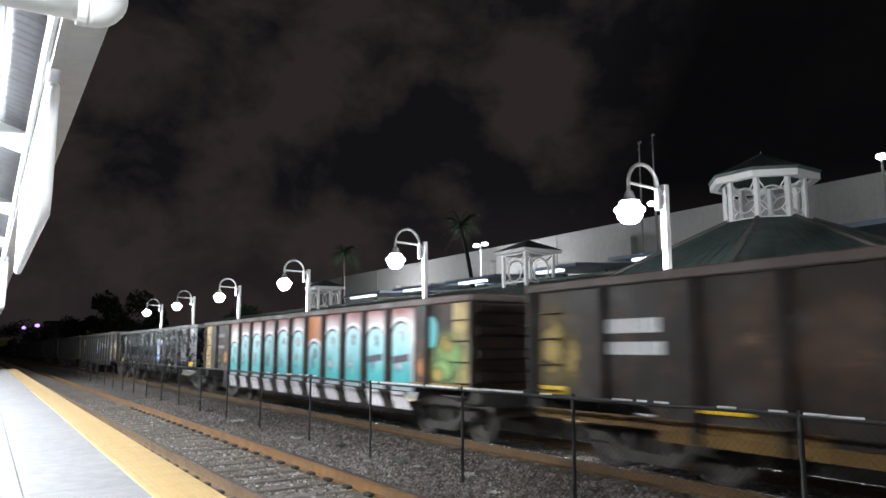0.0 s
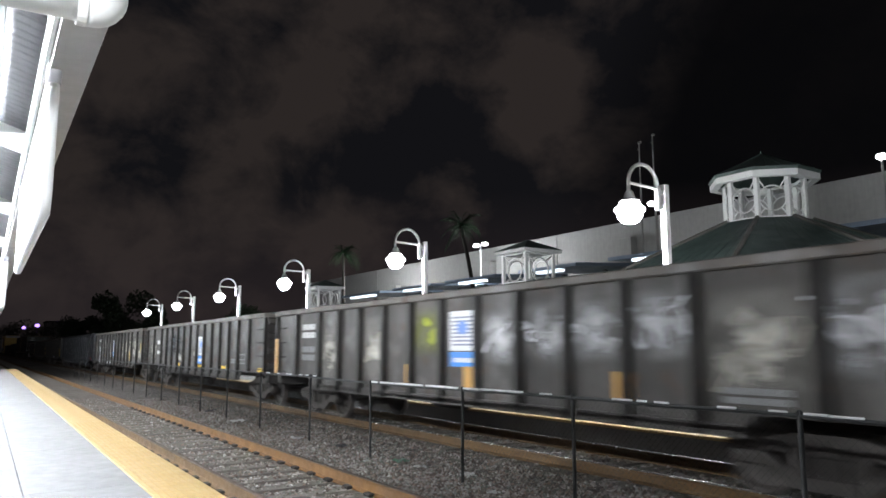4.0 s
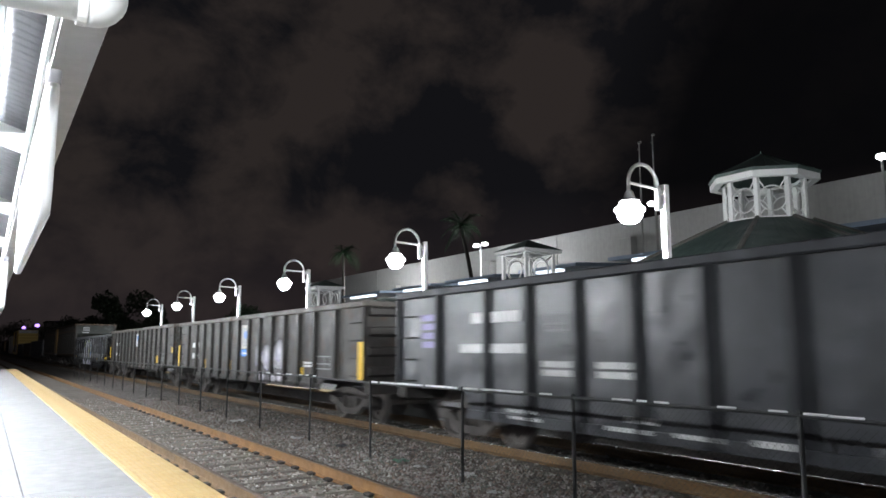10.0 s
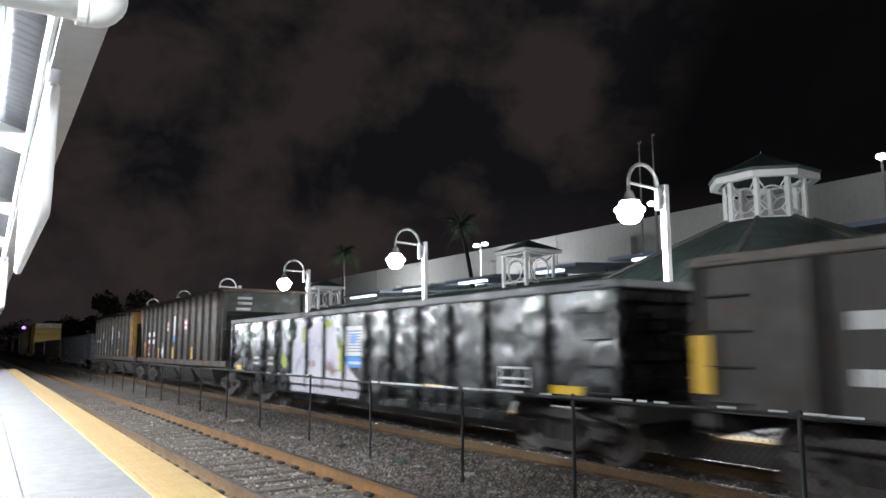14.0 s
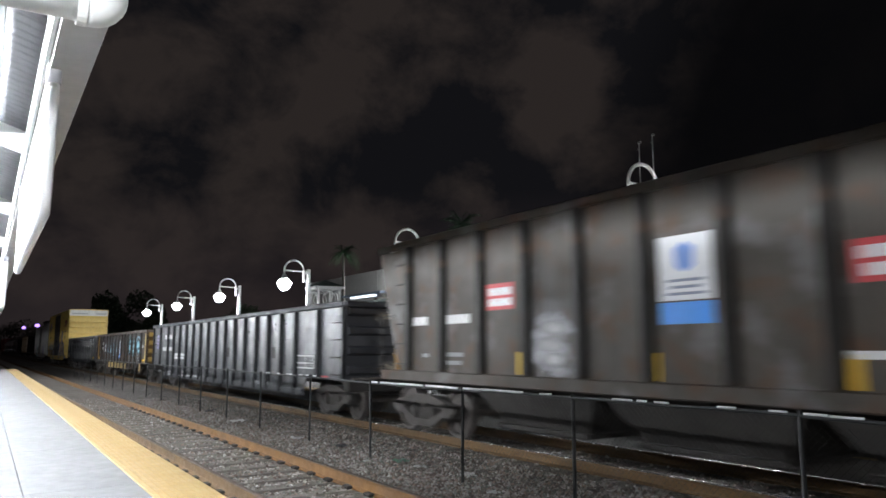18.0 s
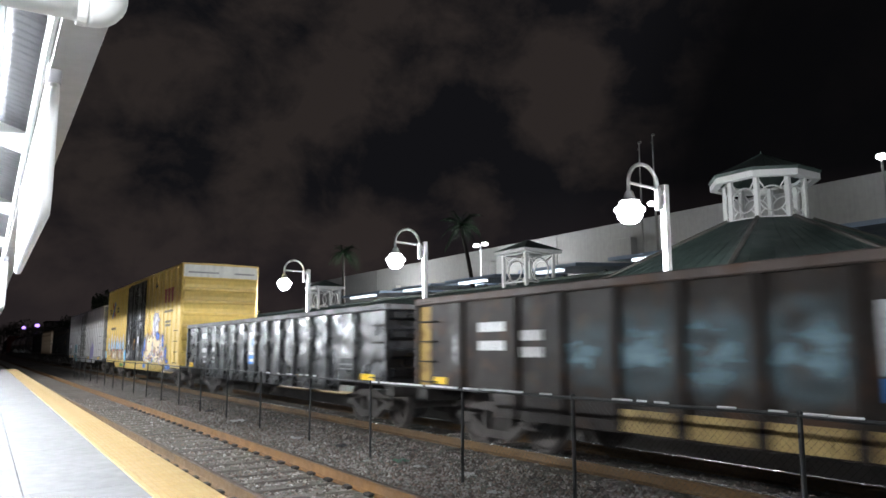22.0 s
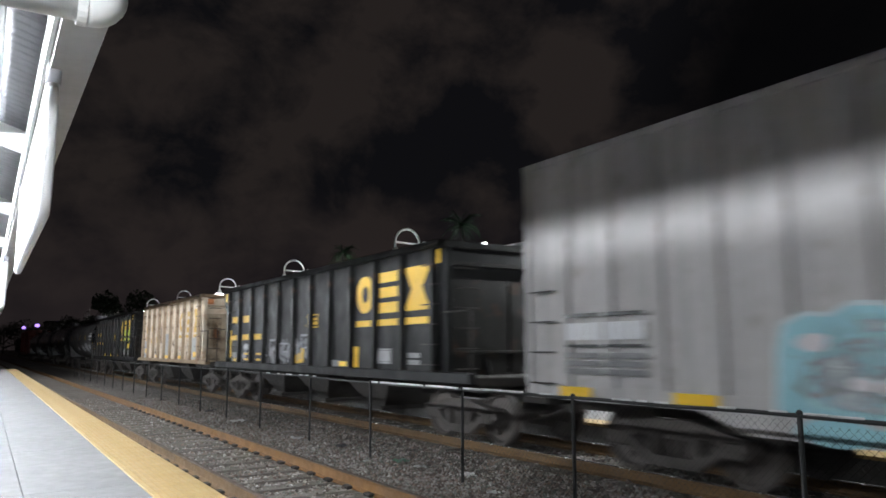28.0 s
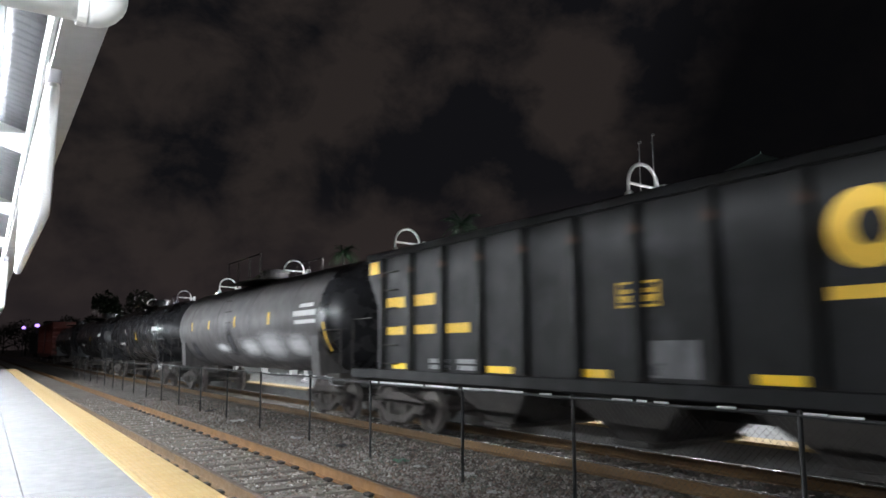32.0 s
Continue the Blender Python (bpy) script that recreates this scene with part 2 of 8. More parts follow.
PURPLE = glowing("far_purple_lamp", (0.42, 0.24, 1.0), 3.0)


def gravel_material():
    mat = bpy.data.materials.new("ballast")
    mat.use_nodes = True
    t = mat.node_tree
    n, l = t.nodes, t.links
    b = n["Principled BSDF"]
    b.inputs["Roughness"].default_value = 0.95
    tc = n.new("ShaderNodeTexCoord")
    v = n.new("ShaderNodeTexVoronoi")
    v.inputs["Scale"].default_value = 17.0
    l.new(tc.outputs["Object"], v.inputs["Vector"])
    sep = n.new("ShaderNodeSeparateColor")
    l.new(v.outputs["Color"], sep.inputs[0])
    ramp = n.new("ShaderNodeValToRGB")
    e = ramp.color_ramp.elements
    e[0].color, e[1].color = (0.072, 0.063, 0.056, 1), (0.31, 0.285, 0.265, 1)
    mid = e.new(0.55)
    mid.color = (0.150, 0.131, 0.117, 1)
    l.new(sep.outputs[0], ramp.inputs[0])
    big = n.new("ShaderNodeTexNoise")
    big.inputs["Scale"].default_value = 0.9
    l.new(tc.outputs["Object"], big.inputs["Vector"])
    worn = n.new("ShaderNodeMapRange")
    for key, value in (("From Min", 0.3), ("From Max", 0.7), ("To Min", 0.78), ("To Max", 1.15)):
        worn.inputs[key].default_value = value
    l.new(big.outputs["Fac"], worn.inputs["Value"])
    mix = n.new("ShaderNodeMix")
    mix.data_type, mix.blend_type = "RGBA", "MULTIPLY"
    mix.inputs[0].default_value = 1.0
    l.new(ramp.outputs[0], mix.inputs[6])
    l.new(worn.outputs[0], mix.inputs[7])
    l.new(mix.outputs[2], b.inputs["Base Color"])
    bump = n.new("ShaderNodeBump")
    bump.inputs["Strength"].default_value, bump.inputs["Distance"].default_value = 0.9, 0.03
    bump.invert = True
    l.new(v.outputs["Distance"], bump.inputs["Height"])
    l.new(bump.outputs[0], b.inputs["Normal"])
    return mat


def stone_material():
    mat = bpy.data.materials.new("loose_stone")
    mat.use_nodes = True
    t = mat.node_tree
    n, l = t.nodes, t.links
    b = n["Principled BSDF"]
    b.inputs["Roughness"].default_value = 0.92
    g = n.new("ShaderNodeNewGeometry")
    ramp = n.new("ShaderNodeValToRGB")
    e = ramp.color_ramp.elements
    e[0].color, e[1].color = (0.085, 0.075, 0.067, 1), (0.50, 0.48, 0.46, 1)
    for pos, col in ((0.40, (0.155, 0.134, 0.120, 1)), (0.72, (0.29, 0.257, 0.235, 1)), (0.965, (0.37, 0.345, 0.325, 1))):
        e.new(pos).color = col
    for pos, col in ((0.20, (0.140, 0.100, 0.082, 1)), (0.30, (0.130, 0.135, 0.118, 1)), (0.56, (0.25, 0.185, 0.158, 1)), (0.64, (0.20, 0.215, 0.195, 1))):
        e.new(pos).color = col
    l.new(g.outputs["Random Per Island"], ramp.inputs[0])
    l.new(ramp.outputs[0], b.inputs["Base Color"])
    return mat


BALLAST, STONE = gravel_material(), stone_material()


# ------------------------------------------------------------------ mesh tools
class Shape:
    """Collects simple solids and becomes one mesh."""

    def __init__(self):
        self.v, self.f = [], []

    def add(self, verts, faces):
        o = len(self.v)
        self.v += [tuple(p) for p in verts]
        self.f += [tuple(i + o for i in f) for f in faces]
        return self

    def box(self, x0, x1, y0, y1, z0, z1, c=0.0):
        """A box; c chamfers the edges."""
        if c <= 0:
            v = [(x, y, z) for z in (z0, z1) for y in (y0, y1) for x in (x0, x1)]
            return self.add(v, [(0, 2, 3, 1), (4, 5, 7, 6), (0, 1, 5, 4), (2, 6, 7, 3), (0, 4, 6, 2), (1, 3, 7, 5)])
        c = min(c, 0.45 * min(x1 - x0, y1 - y0, z1 - z0))
        prof = [(x0 + c, y0), (x1 - c, y0), (x1, y0 + c), (x1, y1 - c), (x1 - c, y1), (x0 + c, y1), (x0, y1 - c), (x0, y0 + c)]
        inner = [(min(max(x, x0 + c), x1 - c), min(max(y, y0 + c), y1 - c)) for x, y in prof]
        rings = [(inner, z0), (prof, z0 + c), (prof, z1 - c), (inner, z1)]
        v = [(x, y, z) for ring, z in rings for x, y in ring]
        f = [tuple(range(7, -1, -1)), tuple(range(24, 32))]
        for r in range(3):
            f += [(r * 8 + i, r * 8 + (i + 1) % 8, r * 8 + 8 + (i + 1) % 8, r * 8 + 8 + i) for i in range(8)]
        return self.add(v, f)

    def prism(self, profile, a, b, axis="y"):
        """A closed profile drawn out along an axis: (x, z) along y, (y, z) along x, (x, y) along z."""
        def place(p, q, d):
            return {"y": (p, d, q), "x": (d, p, q), "z": (p, q, d)}[axis]
        k = len(profile)
        v = [place(p, q, d) for d in (a, b) for p, q in profile]
        f = [tuple(range(k - 1, -1, -1)), tuple(range(k, 2 * k))] + [(i, (i + 1) % k, k + (i + 1) % k, k + i) for i in range(k)]
        return self.add(v, f)

    def tube(self, points, r, n=8, closed=False, r1=None):
        """A round bar along points."""
        pts = [Vector(p) for p in points]
        rings, k = [], len(pts)
        spread = [sum(abs(pts[i + 1][c] - pts[i][c]) for i in range(k - 1)) for c in range(3)]
        ref = Vector([1.0 if c == spread.index(min(spread)) else 0.0 for c in range(3)])
        for i, p in enumerate(pts):
            a = pts[(i - 1) % k] if closed or i > 0 else p
            b = pts[(i + 1) % k] if closed or i < k - 1 else p
            d = (b - a).normalized()
            u = d.cross(ref)
            if u.length < 1e-3:
                u = d.orthogonal()
            u.normalize()
            w = d.cross(u)
            rr = r if r1 is None else r + (r1 - r) * i / max(1, k - 1)
            rings.append([p + (u * math.cos(2 * math.pi * j / n) + w * math.sin(2 * math.pi * j / n)) * rr for j in range(n)])
        v = [p for ring in rings for p in ring]
        f = []
        for i in range(k if closed else k - 1):
            a, b = i * n, ((i + 1) % k) * n
            f += [(a + j, a + (j + 1) % n, b + (j + 1) % n, b + j) for j in range(n)]
        if not closed:
            f += [tuple(range(n - 1, -1, -1)), tuple(range((k - 1) * n, k * n))]
        return self.add(v, f)

    def lathe(self, profile, centre=(0, 0, 0), n=16, axis="z", phase=0.0):
        """(radius, height) pairs turned about an axis through centre."""
        cx, cy, cz = centre
        v, k = [], len(profile)
        for r, h in profile:
            for j in range(n):
                a, b = r * math.cos(2 * math.pi * j / n + phase), r * math.sin(2 * math.pi * j / n + phase)
                v.append({"z": (cx + a, cy + b, cz + h), "x": (cx + h, cy + a, cz + b), "y": (cx + b, cy + h, cz + a)}[axis])
        f = [(i * n + j, i * n + (j + 1) % n, (i + 1) * n + (j + 1) % n, (i + 1) * n + j) for i in range(k - 1) for j in range(n)]
        f += [tuple(range(n - 1, -1, -1)), tuple(range((k - 1) * n, k * n))]
        return self.add(v, f)

    def mesh(self, name, mat, smooth=False):
        me = bpy.data.meshes.new(name)
        me.from_pydata(self.v, [], self.f)
        if smooth:
            me.polygons.foreach_set("use_smooth", [len(p.vertices) < 7 for p in me.polygons])
        me.materials.append(mat)
        me.validate()
        return me


def part(name, shape, mat, parent=None, label="", at=None, smooth=False, kind=""):
    """Links a shape (or a mesh that is shared) as one object under a thing or a part."""
    ob = new(name, shape if isinstance(shape, bpy.types.Mesh) else shape.mesh(name, mat, smooth))
    if at is not None:
        ob.matrix_basis = at
    if parent:
        ob.parent = parent
    return tagged(ob, label, kind=kind)


def thing(name, at, label, category, group=""):
    ob = new(name)
    ob.empty_display_size = 0.3
    ob.matrix_basis = at
    return tagged(ob, label, category, group)


def structure(name, shape, mat, label="", smooth=False):
    return tagged(part(name, shape, mat, None, label, smooth=smooth), kind="structure")


# ------------------------------------------------------------------ sky and ground
def night_sky():
    s, r = Shape(), 1800.0
    cols, rows = 40, 16
    for j in range(rows + 1):
        e = radians(-2.0 + 46.0 * j / rows)
        for i in range(cols + 1):
            a = radians(-14.0 + 96.0 * i / cols)
            s.v.append((r * math.sin(a) * math.cos(e), r * math.cos(a) * math.cos(e), r * math.sin(e)))
    s.f = [(j * (cols + 1) + i, j * (cols + 1) + i + 1, (j + 1) * (cols + 1) + i + 1, (j + 1) * (cols + 1) + i) for j in range(rows) for i in range(cols)]
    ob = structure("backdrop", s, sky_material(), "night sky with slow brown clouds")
    ob.location = EYE
    return ob


SKY = night_sky()

g = Shape().box(-2500, 2500, -2500, 2500, GROUND - 0.5, GROUND)
structure("ground", g, BALLAST, "grey gravel ground between and beside the tracks")
for k, x in enumerate((NEAR_TRACK, FAR_TRACK)):
    bed = Shape().prism([(x - 1.65, GROUND - 0.02), (x + 1.65, GROUND - 0.02), (x + 1.35, -0.205), (x - 1.35, -0.205)], -400, 460)
    structure("ballast_bed_%d" % (k + 1), bed, BALLAST, "raised bed of crushed stone under a track")


# ------------------------------------------------------------------ tracks
def rail_profile(x):
    half = [(0.070, -0.172), (0.070, -0.160), (0.012, -0.138), (0.010, -0.045), (0.036, -0.034), (0.037, -0.010), (0.030, -0.002)]
    return [(x + a, b) for a, b in half] + [(x - a, b) for a, b in reversed(half)]


for track, worn in ((NEAR_TRACK, False), (FAR_TRACK, True)):
    for side in (-0.7525, 0.7525):
        x = track + side
        rail = structure("rail", Shape().prism(rail_profile(x), -380, 460), RAIL_USED if worn or side < 0 else RAIL, "rusty steel rail on concrete ties")
        crown = [(0.037, -0.009), (0.032, -0.0005), (0.020, 0.0025), (0.0, 0.004)]
        part("running_surface", Shape().prism([(x + a, b) for a, b in crown] + [(x - a, b) for a, b in reversed(crown[:3])], -380, 460), RAIL_HEAD if worn else RAIL_TOP_RUST, rail,
             "polished running surface" if worn else "rusted running surface", smooth=True)


# ------------------------------------------------------------------ platforms
def platform(name, x0, x1, top, y0, y1, label):
    return structure(name, Shape().box(x0, x1, y0, y1, GROUND - 0.1, top - 0.045), JOINT, label)


def slabs(base, x0, x1, y0, y1, step, top):
    y = y0
    while y < y1 - 0.1:
        b = min(y + step, y1)
        part("slab", Shape().box(x0 + 0.004, x1 - 0.004, y + 0.004, b - 0.004, top - 0.05, top, 0.006), CONCRETE, base)
        y = b


YELLOW_W = 0.53
near_platform = platform("platform_near", -9.0, PLATFORM_EDGE - 0.01, PLATFORM_TOP, -40.0, 54.0, "pale concrete station platform with a yellow tactile edge")
slabs(near_platform, 0.45, PLATFORM_EDGE - YELLOW_W, -20.0, 54.0, 3.05, PLATFORM_TOP)
slabs(near_platform, -2.6, 0.45, -20.0, 54.0, 3.05, PLATFORM_TOP)
part("slab", Shape().box(-9.0, -2.608, -40.0, 54.0, PLATFORM_TOP - 0.05, PLATFORM_TOP), CONCRETE, near_platform)
part("slab", Shape().box(-2.6, PLATFORM_EDGE, -40.0, -20.008, PLATFORM_TOP - 0.05, PLATFORM_TOP), CONCRETE, near_platform)
tile = Shape().box(PLATFORM_EDGE - YELLOW_W + 0.003, PLATFORM_EDGE, 0.002, 0.602, PLATFORM_TOP - 0.05, PLATFORM_TOP + 0.002, 0.004).mesh("tactile_tile", YELLOW_TILE)
for k in range(97):
    part("tactile_tile", tile, YELLOW_TILE, near_platform, at=pose(0, -4.6 + 0.604 * k, 0))
domes = Shape()
for j in range(170):
    for i in range(8):
        cx, cy = PLATFORM_EDGE - YELLOW_W + 0.055 + 0.060 * i, 3.8 + 0.0604 * j
        ringed = [(cx + r * math.cos(math.pi * k / 3), cy + r * math.sin(math.pi * k / 3), PLATFORM_TOP + z) for r, z in ((0.0125, 0.002), (0.007, 0.0055)) for k in range(6)]
        domes.add(ringed, [(k, (k + 1) % 6, 6 + (k + 1) % 6, 6 + k) for k in range(6)] + [(6, 7, 8, 9, 10, 11)])
part("tactile_domes", domes, YELLOW_TILE, near_platform, "raised warning domes", kind="stuff")

ASKEW = Matrix.Translation((0, 6, 0)) @ Matrix.Rotation(-math.atan(SKEW), 4, "Z") @ Matrix.Translation((0, -6, 0))
near_platform.matrix_basis = ASKEW

far_platform = platform("platform_far", FAR_EDGE + 0.01, 30.0, FAR_TOP, -60.0, 75.0, "concrete far platform with a yellow edge")
part("slab", Shape().box(FAR_EDGE + 0.56, 30.0, -60.0, 75.0, FAR_TOP - 0.05, FAR_TOP), CONCRETE, far_platform)
far_tile = Shape().box(FAR_EDGE, FAR_EDGE + 0.555, 0.002, 2.998, FAR_TOP - 0.05, FAR_TOP + 0.004, 0.004).mesh("tactile_tile", YELLOW_TILE)
for k in range(26):
    part("tactile_tile", far_tile, YELLOW_TILE, far_platform, at=pose(0, -8.0 + 3.0 * k, 0))


# ------------------------------------------------------------------ ties and loose ballast
def tie_shape():
    return Shape().prism([(-1.27, -0.40), (1.27, -0.40), (1.27, -0.20), (0.95, -0.174), (-0.95, -0.174), (-1.27, -0.20)], -0.13, 0.13)


PAD = surface("rubber_pad", (0.026, 0.022, 0.020), amount=0.4, rough=0.9)
pad_mesh = Shape().box(-0.135, -0.045, -0.085, 0.085, -0.176, -0.128, 0.015).mesh("rail_pad", PAD)
tie_mesh = tie_shape().mesh("tie", TIE)
for track, bed in ((NEAR_TRACK, bpy.data.objects["ballast_bed_1"]), (FAR_TRACK, bpy.data.objects["ballast_bed_2"])):
    for k in range(100):
        t = part("tie", tie_mesh, TIE, bed, at=pose(track, 0.3 + 0.61 * k, 0, 0, 0, random.Random(k).uniform(-0.6, 0.6)))
        if k < 40 and track == NEAR_TRACK:
            for r in (-0.7525, 0.7525):
                part("rail_pad", pad_mesh, PAD, t, at=pose(r, 0, 0))
    rest = Shape()
    for k in range(100, 400):
        y = 0.3 + 0.61 * k
        rest.box(track - 1.27, track + 1.27, y - 0.13, y + 0.13, -0.38, -0.18)
    for k in range(1, 120):
        rest.box(track - 1.27, track + 1.27, 0.17 - 0.61 * k, 0.43 - 0.61 * k, -0.38, -0.18)
    part("far_ties", rest, TIE, bed, "concrete ties", kind="stuff")


def loose_stones(count, x0, x1, y0, y1, seed, small, large):
    """Crushed stone lying on the bed: squashed, turned, uneven octahedra."""
    rng = np.random.default_rng(seed)
    u = rng.random(count)
    y = y0 + (y1 - y0) * u ** 1.7
    x = x0 + (x1 - x0) * rng.random(count)
    d1, d2 = np.abs(x - NEAR_TRACK), np.abs(x - FAR_TRACK)
    in_bed = np.minimum(d1, d2) < 1.45
    z = np.where(in_bed, -0.205, GROUND) + 0.09 * np.clip((1.65 - np.minimum(d1, d2)) / 0.3, 0, 1) * (~in_bed)
    on_rail = np.minimum(np.abs(d1 - 0.7525), np.abs(d2 - 0.7525)) < 0.11
    on_tie = in_bed & (np.abs(((y - 0.3 + 0.305) % 0.61) - 0.305) < 0.13) & (np.minimum(d1, d2) < 1.0)
    z = np.where(on_tie, -0.174, z)
    keep = ~(on_rail | (on_tie & (rng.random(count) < 0.66)))
    x, y, z = x[keep], y[keep], z[keep]
    n = len(x)
    size = small + (large - small) * rng.random(n) ** 2.2
    base = np.array([(1, 0, 0), (0, 1, 0), (-1, 0, 0), (0, -1, 0), (0, 0, 1), (0, 0, -1)], float)
    v = base[None] * size[:, None, None] * (0.6 + 0.7 * rng.random((n, 6, 1))) + (rng.random((n, 6, 3)) - 0.5) * size[:, None, None] * 0.5
    a = rng.random(n) * 6.283
    ca, sa = np.cos(a)[:, None], np.sin(a)[:, None]
    v = np.stack([v[..., 0] * ca - v[..., 1] * sa, v[..., 0] * sa + v[..., 1] * ca, v[..., 2] * 0.75], -1)
    v += np.stack([x, y, z + size * 0.35], -1)[:, None, :]
    tri = np.array([(0, 1, 4), (1, 2, 4), (2, 3, 4), (3, 0, 4), (1, 0, 5), (2, 1, 5), (3, 2, 5), (0, 3, 5)])
    f = (tri[None] + 6 * np.arange(n)[:, None, None]).reshape(-1, 3)
    me = bpy.data.meshes.new("ballast_stones")
    me.from_pydata(v.reshape(-1, 3).tolist(), [], f.tolist())
    me.materials.append(STONE)
    return tagged(new("ballast_stones", me), "loose crushed stone ballast", "gravel", kind="stuff")


loose_stones(46000, 2.0, 5.0, 3.2, 30.0, 5, 0.010, 0.033)
loose_stones(40000, 5.0, 7.4, 3.0, 30.0, 7, 0.014, 0.038)
loose_stones(9000, 7.0, 10.2, 2.0, 22.0, 6, 0.02, 0.05)


# ------------------------------------------------------------------ the wire fence between the tracks
FENCE_X, FENCE_TOP = 6.15, 1.06
POST_YS = [-13.0, -10.3, -7.5, -4.7, -1.9, 0.9, 3.62, 6.48, 8.83, 11.75, 14.55, 17.7, 20.5, 23.3, 26.1, 28.9, 31.7, 34.5, 37.3, 40.1, 42.9, 45.7, 48.5, 51.3, 54.1, 56.9]


def wire_fence():
    t = thing("wire_fence", pose(FENCE_X, 0, GROUND), "black chain-link fence with a worn top rail between the tracks", "fence")
    rnd = random.Random(4)
    lean = [rnd.uniform(-0.012, 0.012) for _ in POST_YS]
    height = [FENCE_TOP - GROUND + rnd.uniform(-0.02, 0.03) for _ in POST_YS]
    for y, a, h in zip(POST_YS, lean, height):
        part("post", Shape().tube([(0, y, -0.2), (a, y, h)], 0.024, 8).lathe([(0.031, h - 0.03), (0.031, h + 0.01), (0.012, h + 0.03)], (a, y, 0), 8), FENCE, t)
    for k in range(len(POST_YS) - 1):
        y0, y1, h0, h1 = POST_YS[k], POST_YS[k + 1], height[k], height[k + 1]
        pts = [(rnd.uniform(-0.006, 0.006), y0 + (y1 - y0) * i / 6, h0 - 0.02 + (h1 - h0) * i / 6 + (rnd.uniform(-0.012, 0.008) if 0 < i < 6 else 0)) for i in range(7)]
        part("top_rail", Shape().tube(pts, 0.021, 8), FENCE, t)
        if -3.0 < y0 < 16.0:
            # strips along the rail carry both the peeled coating and a painted highlight
            worn = Shape()
            y = y0 + 0.1
            while y < y1 - 0.15:
                b = min(y1 - 0.05, y + (rnd.uniform(0.5, 1.4) if 7.4 < y < 11.7 else rnd.uniform(0.05, 0.30)))
                if rnd.random() < (0.95 if 7.4 < y < 11.7 else 0.45):
                    i0 = (y - y0) / (y1 - y0)
                    z = h0 + (h1 - h0) * i0 + 0.004
                    worn.tube([(-0.006, y, z - 0.001), (-0.008, 0.5 * (y + b), z), (-0.006, b, z - 0.001)], 0.017 if 7.4 < y < 11.7 else 0.012, 6)
                y = b + rnd.uniform(0.01, 0.14)
            if worn.v:
                part("worn_paint", worn, FENCE_WORN_GLINT, t, "bare metal where the coating has gone, its highlight painted white", kind="stuff")
        if -5.0 < y0 < 30.0:
            # woven wire: two families of slanting wires
            wire, pitch, zt, zb = Shape(), 0.075, min(h0, h1) - 0.05, 0.06
            run = zt - zb
            n = int((y1 - y0 + run) / pitch)
            for fam in (-1, 1):
                for j in range(n):
                    a = y0 - run + pitch * j if fam > 0 else y0 + pitch * j
                    p, q = (a, zb), (a + run * fam, zt)
                    lo, hi = max(y0 + 0.03, min(p[0], q[0])), min(y1 - 0.03, max(p[0], q[0]))
                    if hi - lo < 0.04:
                        continue
                    zz = [p[1] + (c - p[0]) / (q[0] - p[0]) * run for c in (lo, hi)]
                    wire.tube([(0.024 + 0.004 * fam, lo, zz[0]), (0.024 + 0.004 * fam, hi, zz[1])], 0.0014, 3)
            part("wire_mesh", wire, FENCE, t, "chain-link wire", kind="stuff")
    return t


wire_fence()


# ------------------------------------------------------------------ the near canopy
def corrugated(y0, y1, x0, z0, x1, z1, pitch, depth):
    """Roof deck whose ribs run down the slope."""
    prof, y, k = [], y0, 0
    while y < y1:
        prof += [(y, 0.0), (y + pitch * 0.35, 0.0), (y + pitch * 0.5, depth), (y + pitch * 0.85, depth)]
        y += pitch
    s = Shape()
    for x, z in ((x0, z0), (x1, z1)):
        s.v += [(x, p, z + q) for p, q in prof]
    n = len(prof)
    s.v += [(x, y, z + 0.08) for x, y, z in s.v[:2 * n]]
    s.f = [(i, i + 1, n + i + 1, n + i) for i in range(n - 1)] + [(2 * n + i, 3 * n + i, 3 * n + i + 1, 2 * n + i + 1) for i in range(n - 1)]
    return s


CANOPY_Y0, CANOPY_Y1, EAVE_X, EAVE_Z = -16.0, 53.0, 0.585, 3.69
SLOPE = 0.30


